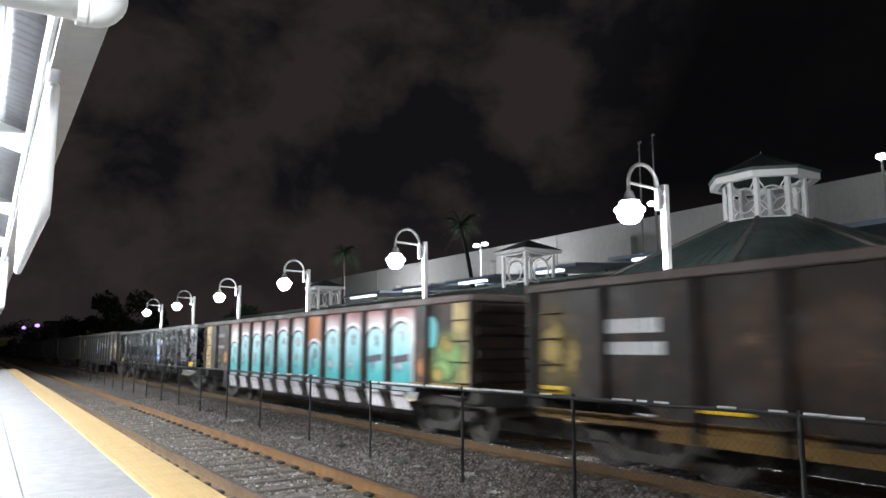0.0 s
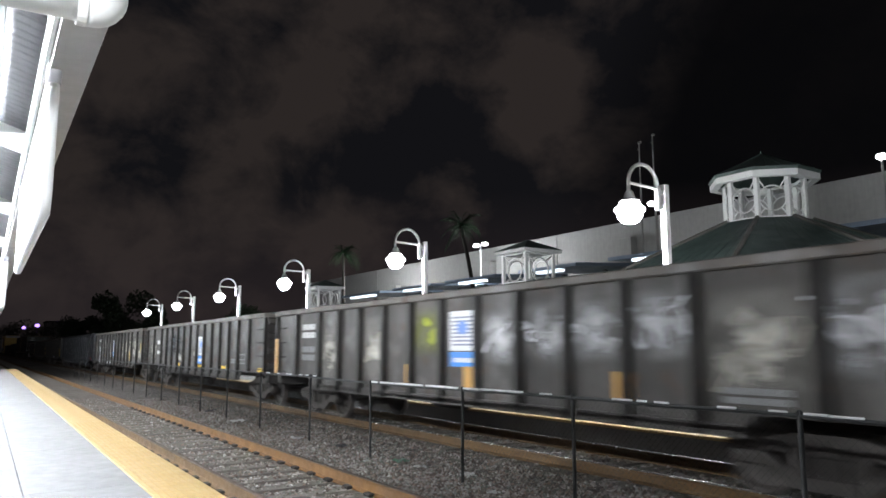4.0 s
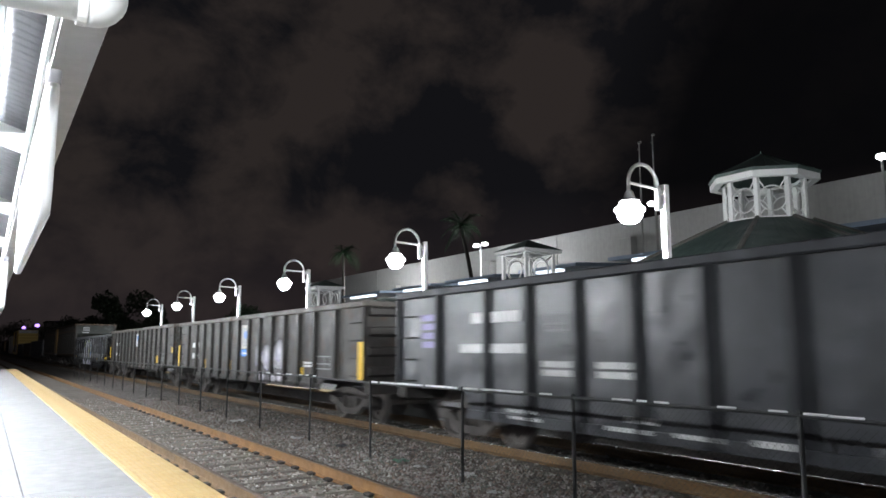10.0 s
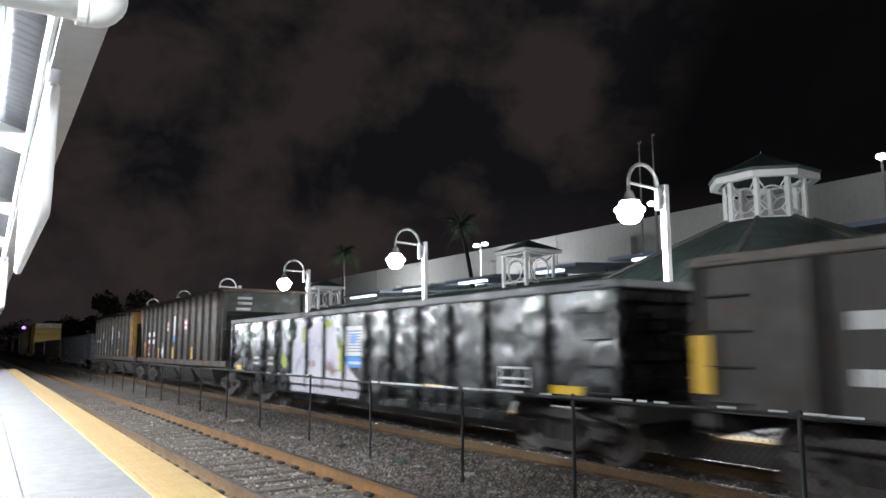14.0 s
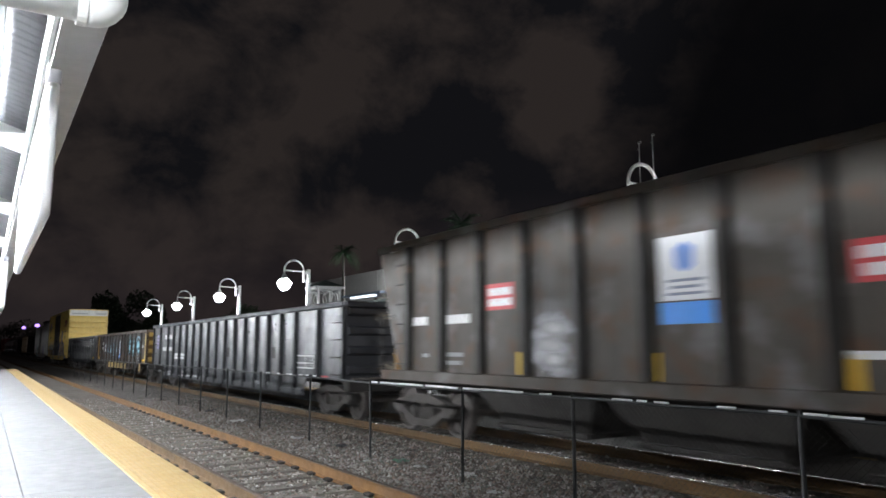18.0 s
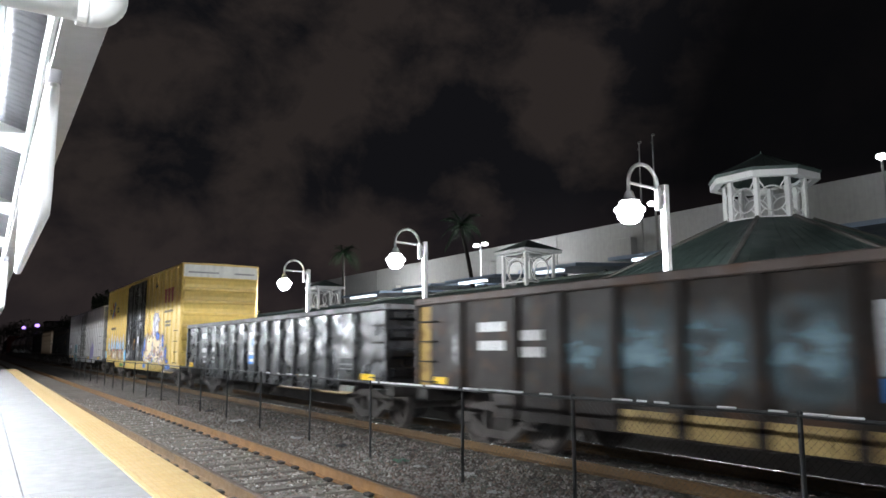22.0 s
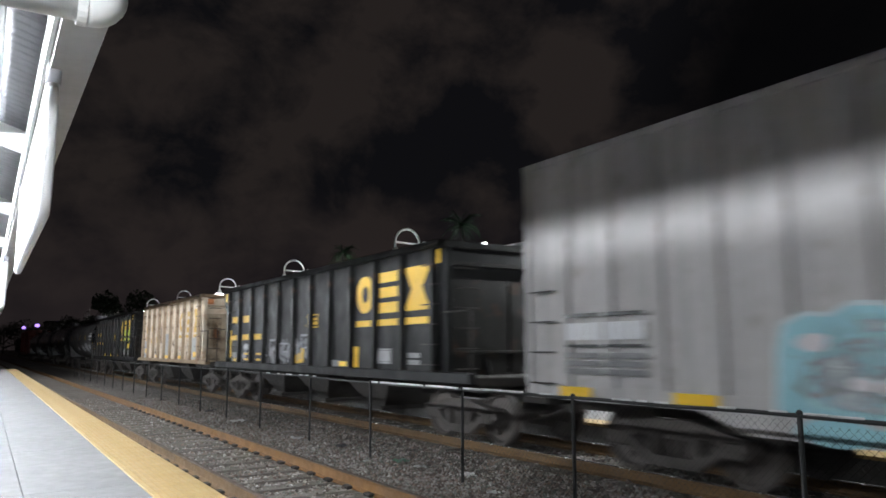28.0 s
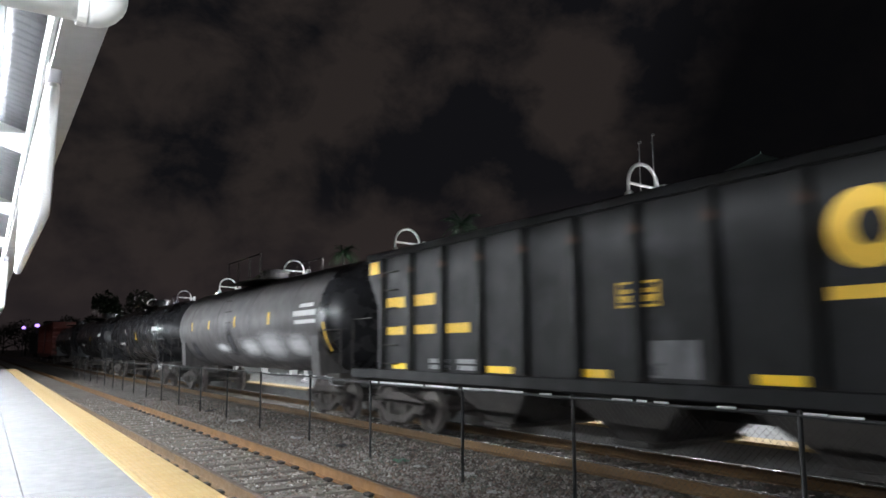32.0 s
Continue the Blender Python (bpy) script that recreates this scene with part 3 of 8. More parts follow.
def canopy():
    t = thing("platform_canopy", ASKEW @ pose(0, 0, PLATFORM_TOP), "white steel platform canopy with a corrugated deck", "canopy")
    o = -PLATFORM_TOP
    part("roof_deck", corrugated(CANOPY_Y0, CANOPY_Y1, EAVE_X - 0.02, 4.00 + o, -4.4, 4.00 + SLOPE * (EAVE_X + 4.4) + o, 0.152, 0.011), DECK, t, "galvanised corrugated roof deck")
    y = CANOPY_Y0
    while y < CANOPY_Y1:
        part("soffit_panel", Shape().box(EAVE_X - 0.26, EAVE_X, y + 0.003, min(y + 3.4, CANOPY_Y1) - 0.003, EAVE_Z + o, EAVE_Z + 0.04 + o, 0.004), FASCIA, t)
        part("fascia", Shape().box(EAVE_X - 0.03, EAVE_X, y + 0.003, min(y + 3.4, CANOPY_Y1) - 0.003, EAVE_Z + 0.041 + o, 4.09 + o, 0.004), FASCIA, t)
        y += 3.4
    for x, z, w, h in ((0.30, 3.735, 0.04, 0.30), (0.0, 3.93, 0.06, 0.20), (-2.11, 4.49, 0.14, 0.24), (-4.2, 5.10, 0.1, 0.2)):
        part("beam", Shape().box(x - w / 2, x + w / 2, CANOPY_Y0 + 0.1, CANOPY_Y1 - 0.1, z + o, z + h + o, 0.008), WHITE, t)
    y = 0.1 - 4 * 4.3
    while y < CANOPY_Y1:
        if y > CANOPY_Y0 + 0.3:
            part("rafter", Shape().prism([(0.275, 3.98 + o), (0.275, 3.78 + o), (-4.3, 3.78 + SLOPE * 4.575 + o), (-4.3, 4.05 + SLOPE * 4.575 + o)], y - 0.10, y + 0.10), WHITE, t)
            part("column", Shape().box(-2.34, -2.06, y - 0.14, y + 0.14, 0.0, 4.52 + o, 0.02), WHITE, t)
        y += 4.3
    # drain pipe with an elbow under the eave
    s = Shape()
    s.tube([(-1.9, 4.34, 3.56 + o), (0.40, 4.34, 3.60 + o)], 0.072, 18)
    part("drain_pipe", s, PVC, t, "white plastic drain pipe", smooth=True)
    bend = [(0.42, 4.34, 3.60 + o)] + [(0.45 + 0.10 * math.sin(a), 4.34, 3.70 - 0.10 * math.cos(a) + o) for a in (math.pi / 2 * k / 6 for k in range(7))] + [(0.55, 4.34, 3.76 + o)]
    part("pipe_elbow", Shape().tube(bend, 0.090, 18), PVC, t, "pipe elbow", smooth=True)
    part("pipe_collar", Shape().tube([(0.375, 4.34, 3.60 + o), (0.425, 4.34, 3.60 + o)], 0.096, 18), PVC, t)
    part("pipe_collar", Shape().tube([(-0.40, 4.34, 3.585 + o), (-0.34, 4.34, 3.587 + o)], 0.080, 18), PVC, t)
    for x, y, z in CANOPY_LAMPS:
        f = part("light_fixture", Shape().box(x - 0.09, x + 0.09, y - 0.65, y + 0.65, z + 0.14 + o, z + 0.24 + o, 0.01), WHITE, t, "tube light fixture")
        part("diffuser", Shape().box(x - 0.06, x + 0.06, y - 0.6, y + 0.6, z + 0.10 + o, z + 0.139 + o, 0.01), TUBE, f, "glowing diffuser")
        part("hanger", Shape().box(x - 0.02, x + 0.02, y - 0.02, y + 0.02, z + 0.24 + o, 4.60 + o), WHITE, f)
    return t


canopy()


def hanging_sign(y0, y1):
    t = thing("hanging_sign", ASKEW @ pose(0.355, y0, 2.59), "white hanging platform sign with a rounded tubular border", "sign", "signs under the canopy")
    L, H, r = y1 - y0, 0.95, 0.042
    loop = []
    for cy, cz, a0 in ((L - 0.12, 0.12 + r, -90), (L - 0.12, H - 0.12, 0), (0.12, H - 0.12, 90), (0.12, 0.12 + r, 180)):
        loop += [(0, cy + 0.12 * math.cos(radians(a0 + 30 * k)), cz + 0.12 * math.sin(radians(a0 + 30 * k))) for k in range(4)]
    part("border", Shape().tube(loop, r, 10, closed=True), WHITE, t, smooth=True)
    part("panel", Shape().box(-0.035, 0.035, 0.06, L - 0.06, 0.10, H - 0.02, 0.01), WHITE, t)
    for y in (0.09, L - 0.09):
        part("hanger", Shape().tube([(0, y, H - 0.02), (0, y, 1.38)], 0.042, 12), PVC, t, smooth=True)
        part("collar", Shape().tube([(0, y, 1.00), (0, y, 1.16)], 0.052, 12), DECK, t, "grey pipe collar", smooth=True)
    return t


hanging_sign(5.62, 10.33)
hanging_sign(18.2, 22.9)


# ------------------------------------------------------------------ the far platform's lamps
def street_lamp():
    t = thing("street_lamp", pose(POST_X, POSTS[0], FAR_TOP), "white steel platform lamp with a hooped arm and glowing globe", "lamp", "lamps along the far platform")
    part("base", Shape().box(-0.16, 0.16, -0.16, 0.16, 0.0, 0.10, 0.02), WHITE, t)
    part("pole", Shape().box(-0.075, 0.075, -0.075, 0.075, 0.10, 5.02, 0.012), WHITE, t)
    part("bracket", Shape().box(-0.27, -0.16, -0.05, 0.05, 4.42, 4.95, 0.01).box(-0.17, -0.07, -0.03, 0.03, 4.46, 4.54).box(-0.17, -0.07, -0.03, 0.03, 4.80, 4.88), WHITE, t)
    arc = [(-0.68 - 0.46 * math.cos(a), 0, 4.93 + 0.46 * math.sin(a)) for a in (math.pi * k / 16 for k in range(17))]
    part("arm", Shape().tube([(-1.14, 0, 4.66)] + arc + [(-0.22, 0, 4.5)], 0.042, 8), WHITE, t, smooth=True)
    part("crossbar", Shape().tube([(-1.13, 0, 4.93), (-0.22, 0, 4.90)], 0.032, 6), WHITE, t)
    part("cap", Shape().lathe([(0.05, 4.76), (0.10, 4.70), (0.12, 4.58), (0.20, 4.55), (0.22, 4.52)], (-1.13, 0, 0), 16), WHITE, t, smooth=True)
    prof = [(0.19, 4.53), (0.24, 4.50), (0.25, 4.44), (0.30, 4.42), (0.36, 4.36), (0.36, 4.32), (0.31, 4.28), (0.29, 4.22), (0.29, 4.18), (0.24, 4.14), (0.22, 4.08), (0.12, 4.03), (0.04, 4.02)]
    part("globe", Shape().lathe([(a * 0.9, 4.30 + (b - 4.30) * 0.92) for a, b in prof], (-1.13, 0, 0), 18), GLOBE, t, "glowing white ribbed glass globe", smooth=True)
    return t


lamp = street_lamp()
for y in POSTS[1:]:
    copy_thing(lamp, pose(POST_X, y, FAR_TOP))


# ------------------------------------------------------------------ the station building beyond the far platform
RIDGE_X, RIDGE_Z, EAVE_L, EAVE_H = 20.0, 4.44, 13.9, 3.05
OCT = (20.0, 12.4)


def seam_roof(s, a, b, c, d, pitch=0.45, h=0.014):
    """A roof plane with standing seams from the low edge a-b to the high edge d-c."""
    a, b, c, d = (Vector(p) for p in (a, b, c, d))
    nrm = (b - a).cross(d - a).normalized()
    if nrm.z < 0:
        nrm = -nrm
    n = max(1, int((b - a).length / pitch))
    steps = [(0.0, 0.0)]
    for k in range(1, n):
        w = 0.02 / (b - a).length
        steps += [(k / n - w, 0.0), (k / n - w, h), (k / n + w, h), (k / n + w, 0.0)]
    steps.append((1.0, 0.0))
    m = len(steps)
    low = [a.lerp(b, u) + nrm * q for u, q in steps]
    high = [d.lerp(c, u) + nrm * q for u, q in steps]
    under = [p - nrm * (0.12 + q) for p, (u, q) in zip(low + high, steps + steps)]
    f = [(i, i + 1, m + i + 1, m + i) for i in range(m - 1)] + [(2 * m + i, 3 * m + i, 3 * m + i + 1, 2 * m + i + 1) for i in range(m - 1)]
    f += [(i, 2 * m + i, 2 * m + i + 1, i + 1) for i in range(m - 1)] + [(m + i, m + i + 1, 3 * m + i + 1, 3 * m + i) for i in range(m - 1)]
    f += [(0, m, 3 * m, 2 * m), (m - 1, 3 * m - 1, 4 * m - 1, 2 * m - 1)]
    s.add(low + high + under, f)


def octagon(r, z, centre=OCT):
    return [(centre[0] + r * math.cos(math.pi * (k + 0.5) / 4), centre[1] + r * math.sin(math.pi * (k + 0.5) / 4), z) for k in range(8)]


def station_building():
    t = thing("station_pavilion", pose(OCT[0], OCT[1], FAR_TOP), "white station pavilion with a green seamed metal roof", "building")
    ox, oy, oz = OCT[0], OCT[1], FAR_TOP

    def loc(p):
        return (p[0] - ox, p[1] - oy, p[2] - oz)
    low, high = octagon(6.6, EAVE_H), octagon(1.3, 5.40)
    for k in range(8):
        s = Shape()
        seam_roof(s, loc(low[k]), loc(low[(k + 1) % 8]), loc(high[(k + 1) % 8]), loc(high[k]))
        part("roof_plane", s, GREEN_ROOF, t, "green standing-seam roof plane")
        part("hip_cap", Shape().tube([loc(low[k]), loc(high[k])], 0.075, 6), HIP_METAL, t, "weathered hip flashing")
        a, b = Vector(loc(low[k])), Vector(loc(low[(k + 1) % 8]))
        part("fascia", Shape().tube([a - Vector((0, 0, 0.10)), b - Vector((0, 0, 0.10))], 0.105, 6), WHITE, t)
    part("soffit", Shape().prism([(p[0] - ox, p[1] - oy) for p in octagon(6.5, 0)], EAVE_H - 0.22 - oz, EAVE_H - 0.18 - oz, "z"), WHITE, t)
    for x, y in ((14.6, 10.3), (14.6, 8.98), (14.6, 7.05), (14.6, 14.5), (14.6, 16.2), (16.1, 9.22), (16.1, 8.5), (16.1, 6.6), (18.5, 6.3), (21.5, 6.3), (25.4, 10.3), (25.4, 14.5)):
        r = 0.10 if (x, y) == (16.1, 9.22) else 0.19
        c = part("column", Shape().box(x - ox - r, x - ox + r, y - oy - r, y - oy + r, 0.0, EAVE_H - 0.22 - oz, 0.03), WHITE, t)
        part("capital", Shape().box(x - ox - 0.25, x - ox + 0.25, y - oy - 0.25, y - oy + 0.25, EAVE_H - 0.42 - oz, EAVE_H - 0.222 - oz, 0.02), WHITE, c)
    part("beam", Shape().box(14.45 - ox, 14.75 - ox, 6.9 - oy, 17.0 - oy, EAVE_H - 0.48 - oz, EAVE_H - 0.225 - oz, 0.01), WHITE, t)
    part("wall", Shape().box(18.0 - ox, 18.2 - ox, 12.0 - oy, 18.0 - oy, 0.0, EAVE_H - 0.222 - oz), STUCCO, t)
    for z in (0.95, 1.25):
        part("handrail", Shape().tube([(15.6 - ox, 6.0 - oy, z), (15.6 - ox, 10.6 - oy, z)], 0.03, 6), POLE_DARK, t)
    plate = part("column_notice", Shape().box(14.385 - ox, 14.409 - ox, 8.88 - oy, 9.10 - oy, 1.55, 1.78), WHITE, t)
    part("print", Shape().box(14.38 - ox, 14.384 - ox, 8.91 - oy, 9.07 - oy, 1.59, 1.66).box(14.38 - ox, 14.384 - ox, 8.95 - oy, 9.03 - oy, 1.70, 1.74), POLE_DARK, plate)
    return t


station_building()


def gable_roof():
    t = thing("long_canopy", pose(RIDGE_X, 17.0, FAR_TOP), "long white platform shelter with a green metal roof", "canopy")
    o = (RIDGE_X, 17.0, FAR_TOP)

    def loc(x, y, z):
        return (x - o[0], y - o[1], z - o[2])
    for d in (-1, 1):
        s = Shape()
        e = RIDGE_X + d * (RIDGE_X - EAVE_L)
        seam_roof(s, loc(e, 17.0, EAVE_H), loc(e, 70.0, EAVE_H), loc(RIDGE_X, 70.0, RIDGE_Z), loc(RIDGE_X, 17.0, RIDGE_Z), 0.6)
        part("roof_plane", s, GREEN_ROOF, t, "green standing-seam roof plane")
        part("fascia", Shape().box(e - 0.06 - o[0], e + 0.06 - o[0], 0.0, 53.0, EAVE_H - 0.24 - o[2], EAVE_H - 0.02 - o[2], 0.01), WHITE, t)
    part("ridge_cap", Shape().tube([loc(RIDGE_X, 17.0, RIDGE_Z + 0.02), loc(RIDGE_X, 70.0, RIDGE_Z + 0.02)], 0.09, 6), GREEN_ROOF, t)
    k = 0
    while k < 12:
        y = 1.5 + 4.6 * k
        for x in (14.6, 25.4):
            part("column", Shape().box(x - o[0] - 0.17, x - o[0] + 0.17, y - 0.17, y + 0.17, 0.0, EAVE_H - 0.1 - o[2], 0.03), WHITE, t)
        k += 1
    return t


gable_roof()


def lattice_panel(a, b, z0, z1, r=0.03, tall=False):
    """Ring, arch and diagonal bars between two posts."""
    s, a, b = Shape(), Vector(a), Vector(b)
    mid, w, h = (a + b) / 2, (b - a), z1 - z0
    d = w.normalized()

    def at(u, z):
        return (mid.x + d.x * u, mid.y + d.y * u, z)
    L = w.length
    rad = min(L * 0.40, h * 0.38)
    zc = z0 + h * 0.46
    if tall:
        # a large ring nearly as wide as the panel, struts from the posts to its shoulders and feet
        zc, rad = z0 + 0.46 * h, 0.435 * L
        s.tube([at(rad * math.cos(2 * math.pi * k / 24), zc + rad * math.sin(2 * math.pi * k / 24)) for k in range(24)], r, 6, closed=True)
        for su in (-1, 1):
            s.tube([at(su * L * 0.5, z1 - 0.02), at(su * L * 0.24, zc + rad * 0.82)], r, 6)
            s.tube([at(su * L * 0.5, z0 + 0.04), at(su * L * 0.26, zc - rad * 0.80)], r, 6)
    else:
        s.tube([at(rad * math.cos(2 * math.pi * k / 18), zc + rad * 1.05 * math.sin(2 * math.pi * k / 18)) for k in range(18)], r, 6, closed=True)
    for su in (() if tall else (-1, 1)):
        s.tube([at(su * L / 2, z1 - 0.02), at(su * rad * 0.70, zc + rad * 0.78)], r, 6)
        s.tube([at(su * L / 2, z0 + 0.02), at(su * rad * 0.70, zc - rad * 0.78)], r, 6)
    if not tall:
        s.tube([at(-L / 2, z1), at(L / 2, z1)], r * 1.2, 6)
    s.tube([at(-L / 2, z0 + 0.03), at(L / 2, z0 + 0.03)], r * 1.2, 6)
    return s


def octagonal_cupola():
    t = thing("octagonal_cupola", pose(OCT[0], OCT[1], 5.34), "white open lattice cupola with a green pointed roof", "cupola", "cupolas on the station roof")
    ring8 = [(1.12 * math.cos(math.pi * (k + 0.5) / 4), 1.12 * math.sin(math.pi * (k + 0.5) / 4)) for k in range(8)]
    part("base_ring", Shape().prism([(x * 1.08, y * 1.08) for x, y in ring8], -0.12, 0.08, "z"), GREEN_ROOF, t)
    for k, (x, y) in enumerate(ring8):
        part("post", Shape().box(x - 0.068, x + 0.068, y - 0.068, y + 0.068, 0.0, 1.34, 0.01), WHITE, t)
        x2, y2 = ring8[(k + 1) % 8]
        part("lattice", lattice_panel((x, y, 0), (x2, y2, 0), 0.08, 1.34, 0.023, True), WHITE, t, "white ring and bar lattice")
    s = Shape()
    eave = [(1.58 * math.cos(math.pi * (k + 0.5) / 4), 1.58 * math.sin(math.pi * (k + 0.5) / 4)) for k in range(8)]
    for k in range(8):
        a, b = eave[k], eave[(k + 1) % 8]
        # hollow eaves: an upright board and a narrow soffit, open to the dark roof inside
        board = Shape().prism([a, b, (b[0] * 0.96, b[1] * 0.96), (a[0] * 0.96, a[1] * 0.96)], 1.24, 1.50, "z")
        board.prism([(a[0] * 0.958, a[1] * 0.958), (b[0] * 0.958, b[1] * 0.958), (b[0] * 0.86, b[1] * 0.86), (a[0] * 0.86, a[1] * 0.86)], 1.245, 1.275, "z")
        part("fascia", board, WHITE, t, "white eave board")
        c, d = ring8[k], ring8[(k + 1) % 8]
        part("top_plate", Shape().tube([(c[0], c[1], 1.34), (d[0], d[1], 1.34)], 0.05, 4), WHITE, t)
        s = Shape()
        seam_roof(s, (a[0] * 1.03, a[1] * 1.03, 1.51), (b[0] * 1.03, b[1] * 1.03, 1.51), (b[0] * 0.03, b[1] * 0.03, 2.24), (a[0] * 0.03, a[1] * 0.03, 2.24), 0.4, 0.02)
        part("roof_plane", s, GREEN_ROOF, t)
    part("finial", Shape().lathe([(0.07, 2.18), (0.04, 2.26), (0.012, 2.34)], n=8), GREEN_ROOF, t)
    return t


def square_cupola(y):
    t = thing("square_cupola", pose(RIDGE_X, y, RIDGE_Z + 0.10), "small square white lattice cupola with a green pyramid roof", "cupola", "cupolas on the station roof")
    r = 0.76
    for x, yy in ((-r, -r), (r, -r), (r, r), (-r, r)):
        part("post", Shape().box(x - 0.07, x + 0.07, yy - 0.07, yy + 0.07, -0.50, 1.2, 0.01), WHITE, t)
    for a, b in (((-r, -r), (r, -r)), ((r, -r), (r, r)), ((r, r), (-r, r)), ((-r, r), (-r, -r))):
        part("lattice", lattice_panel((*a, 0), (*b, 0), -0.12, 1.12, 0.032), WHITE, t, "white ring and bar lattice")
    e = 1.04
    part("fascia", Shape().box(-e, e, -e, e, 1.16, 1.30, 0.01), WHITE, t)
    s = Shape()
    s.add([(-e - 0.04, -e - 0.04, 1.302), (e + 0.04, -e - 0.04, 1.302), (e + 0.04, e + 0.04, 1.302), (-e - 0.04, e + 0.04, 1.302), (0, 0, 1.82)], [(0, 1, 4), (1, 2, 4), (2, 3, 4), (3, 0, 4), (3, 2, 1, 0)])
    part("roof", s, GREEN_ROOF, t, "green pyramid roof")
    return t


octagonal_cupola()
square_cupola(23.6)
square_cupola(45.2)


def pavilion_lamp(x, y, z):
    t = thing("pendant_lamp", pose(x, y, EAVE_H - 0.22), "white pendant lamp glowing under the soffit", "lamp", "lamps under the pavilion roof")
    o = EAVE_H - 0.22
    part("rod", Shape().tube([(0, 0, 0), (0, 0, z + 0.16 - o)], 0.02, 6), WHITE, t)
    part("cap", Shape().lathe([(0.05, z + 0.17 - o), (0.14, z + 0.12 - o)], n=12), WHITE, t)
    part("globe", Shape().lathe([(0.12, 0.12), (0.20, 0.06), (0.22, -0.02), (0.16, -0.12), (0.04, -0.16)], (0, 0, z - o), 16), GLOBE, t, "glowing globe", smooth=True)


for where in PAVILION_LAMPS:
    pavilion_lamp(*where)


def waste_bin():
    t = thing("waste_bin", pose(13.6, 6.75, FAR_TOP), "pale grey domed waste bin on the far platform", "bin")
    part("body", Shape().box(-0.3, 0.3, -0.3, 0.3, 0.0, 0.95, 0.06), STUCCO, t)
    part("hood", Shape().lathe([(0.33, 0.95), (0.33, 1.08), (0.27, 1.32), (0.15, 1.44), (0.03, 1.47)], n=14), WHITE, t, smooth=True)
    part("slot", Shape().box(-0.335, -0.30, -0.14, 0.14, 1.0, 1.14), DARK_GLASS, t)


waste_bin()


def parked_bus():
    t = thing("parked_bus", pose(23.6, 15.5, FAR_TOP), "parked grey bus with dark windows and a yellow stripe", "bus")
    grey = surface("bus_grey", (0.30, 0.30, 0.32), (0.24, 0.24, 0.26), 0.4, 0.4)
    part("body", Shape().box(-1.2, 1.2, -5.5, 5.5, 0.35, 2.9, 0.12), grey, t)
    part("stripe", Shape().box(-1.21, -1.2, -5.3, 5.3, 0.58, 0.72), REFLECT_YELLOW, t, "yellow stripe")
    for k in range(7):
        part("window", Shape().box(-1.215, -1.19, -5.2 + 1.48 * k, -3.85 + 1.48 * k, 1.15, 2.5, 0.01), DARK_GLASS, t)
    for y in (-3.6, 3.4):
        part("wheel", Shape().lathe([(0.45, -1.22), (0.48, -1.1), (0.48, -0.9)], (0, y, 0.48), 18, "x"), POLE_DARK, t)


REFLECT_YELLOW = surface("stripe_yellow", (0.75, 0.52, 0.03), (0.65, 0.44, 0.03), 0.3, 0.4)
parked_bus()


# ------------------------------------------------------------------ behind the station
def garage():
    t = thing("parking_garage", pose(40.0, 40.0, GROUND), "long pale concrete garage wall behind the station", "building")
    y = -30.0
    while y < 96:
        part("wall_panel", Shape().box(0, 0.4, y - 40 + 0.02, y - 40 + 10.45, 0.0, 11.25, 0.02), STUCCO, t)
        y += 10.5
    part("core", Shape().box(0.41, 30.0, -70.0, 56.0, 0.0, 11.0), STUCCO, t)
    for y in (35.6, 52.4, 70.0):
        part("pilaster", Shape().box(-0.7, -0.01, y - 40 - 0.7, y - 40 + 0.7, 0.0, 9.9 if y < 60 else 9.0, 0.03), STUCCO, t)
    return t


garage()


def carport(y0, y1):
    t = thing("carport", pose(33.0, 0.5 * (y0 + y1), GROUND), "flat blue-grey carport with lit tubes under its roof", "carport", "carports behind the station")
    h = 0.5 * (y1 - y0)
    part("roof", Shape().prism([(-3.2, 6.81), (-3.2, 7.02), (3.6, 7.42), (3.6, 7.20)], -h - 1.6, h + 1.6), BLUE_ROOF, t)
    part("tube_light", Shape().box(-3.05, -2.6, -h, h, 6.66, 6.80, 0.01), CARPARK_LIGHT, t, "cold white tube light")
    for y in (-h - 0.8, h + 0.8):
        part("column", Shape().box(0.0, 0.25, y - 0.12, y + 0.12, 0.0, 6.85, 0.02), POLE_DARK, t)


for y0, y1 in ((57.1, 61.7), (48.6, 51.6), (40.3, 43.4), (32.4, 34.6), (24.6, 26.6), (15.0, 18.0), (6.0, 9.0)):
    carport(y0, y1)


def antenna(x, y, top):
    t = thing("antenna_mast", pose(x, y, GROUND), "thin dark antenna mast", "mast", "masts")
    part("mast", Shape().tube([(0, 0, 0), (0, 0, top * 0.6), (0, 0, top - GROUND)], 0.07, 6, r1=0.035), STUCCO, t)
    part("head", Shape().box(-0.05, 0.05, -0.17, 0.05, top - GROUND - 0.12, top - GROUND, 0.01).tube([(0, 0, top - GROUND - 0.5), (0, 0.12, top - GROUND - 0.45)], 0.03, 5), STUCCO, t)


antenna(32.0, 27.5, 13.7)
antenna(32.0, 26.5, 13.9)


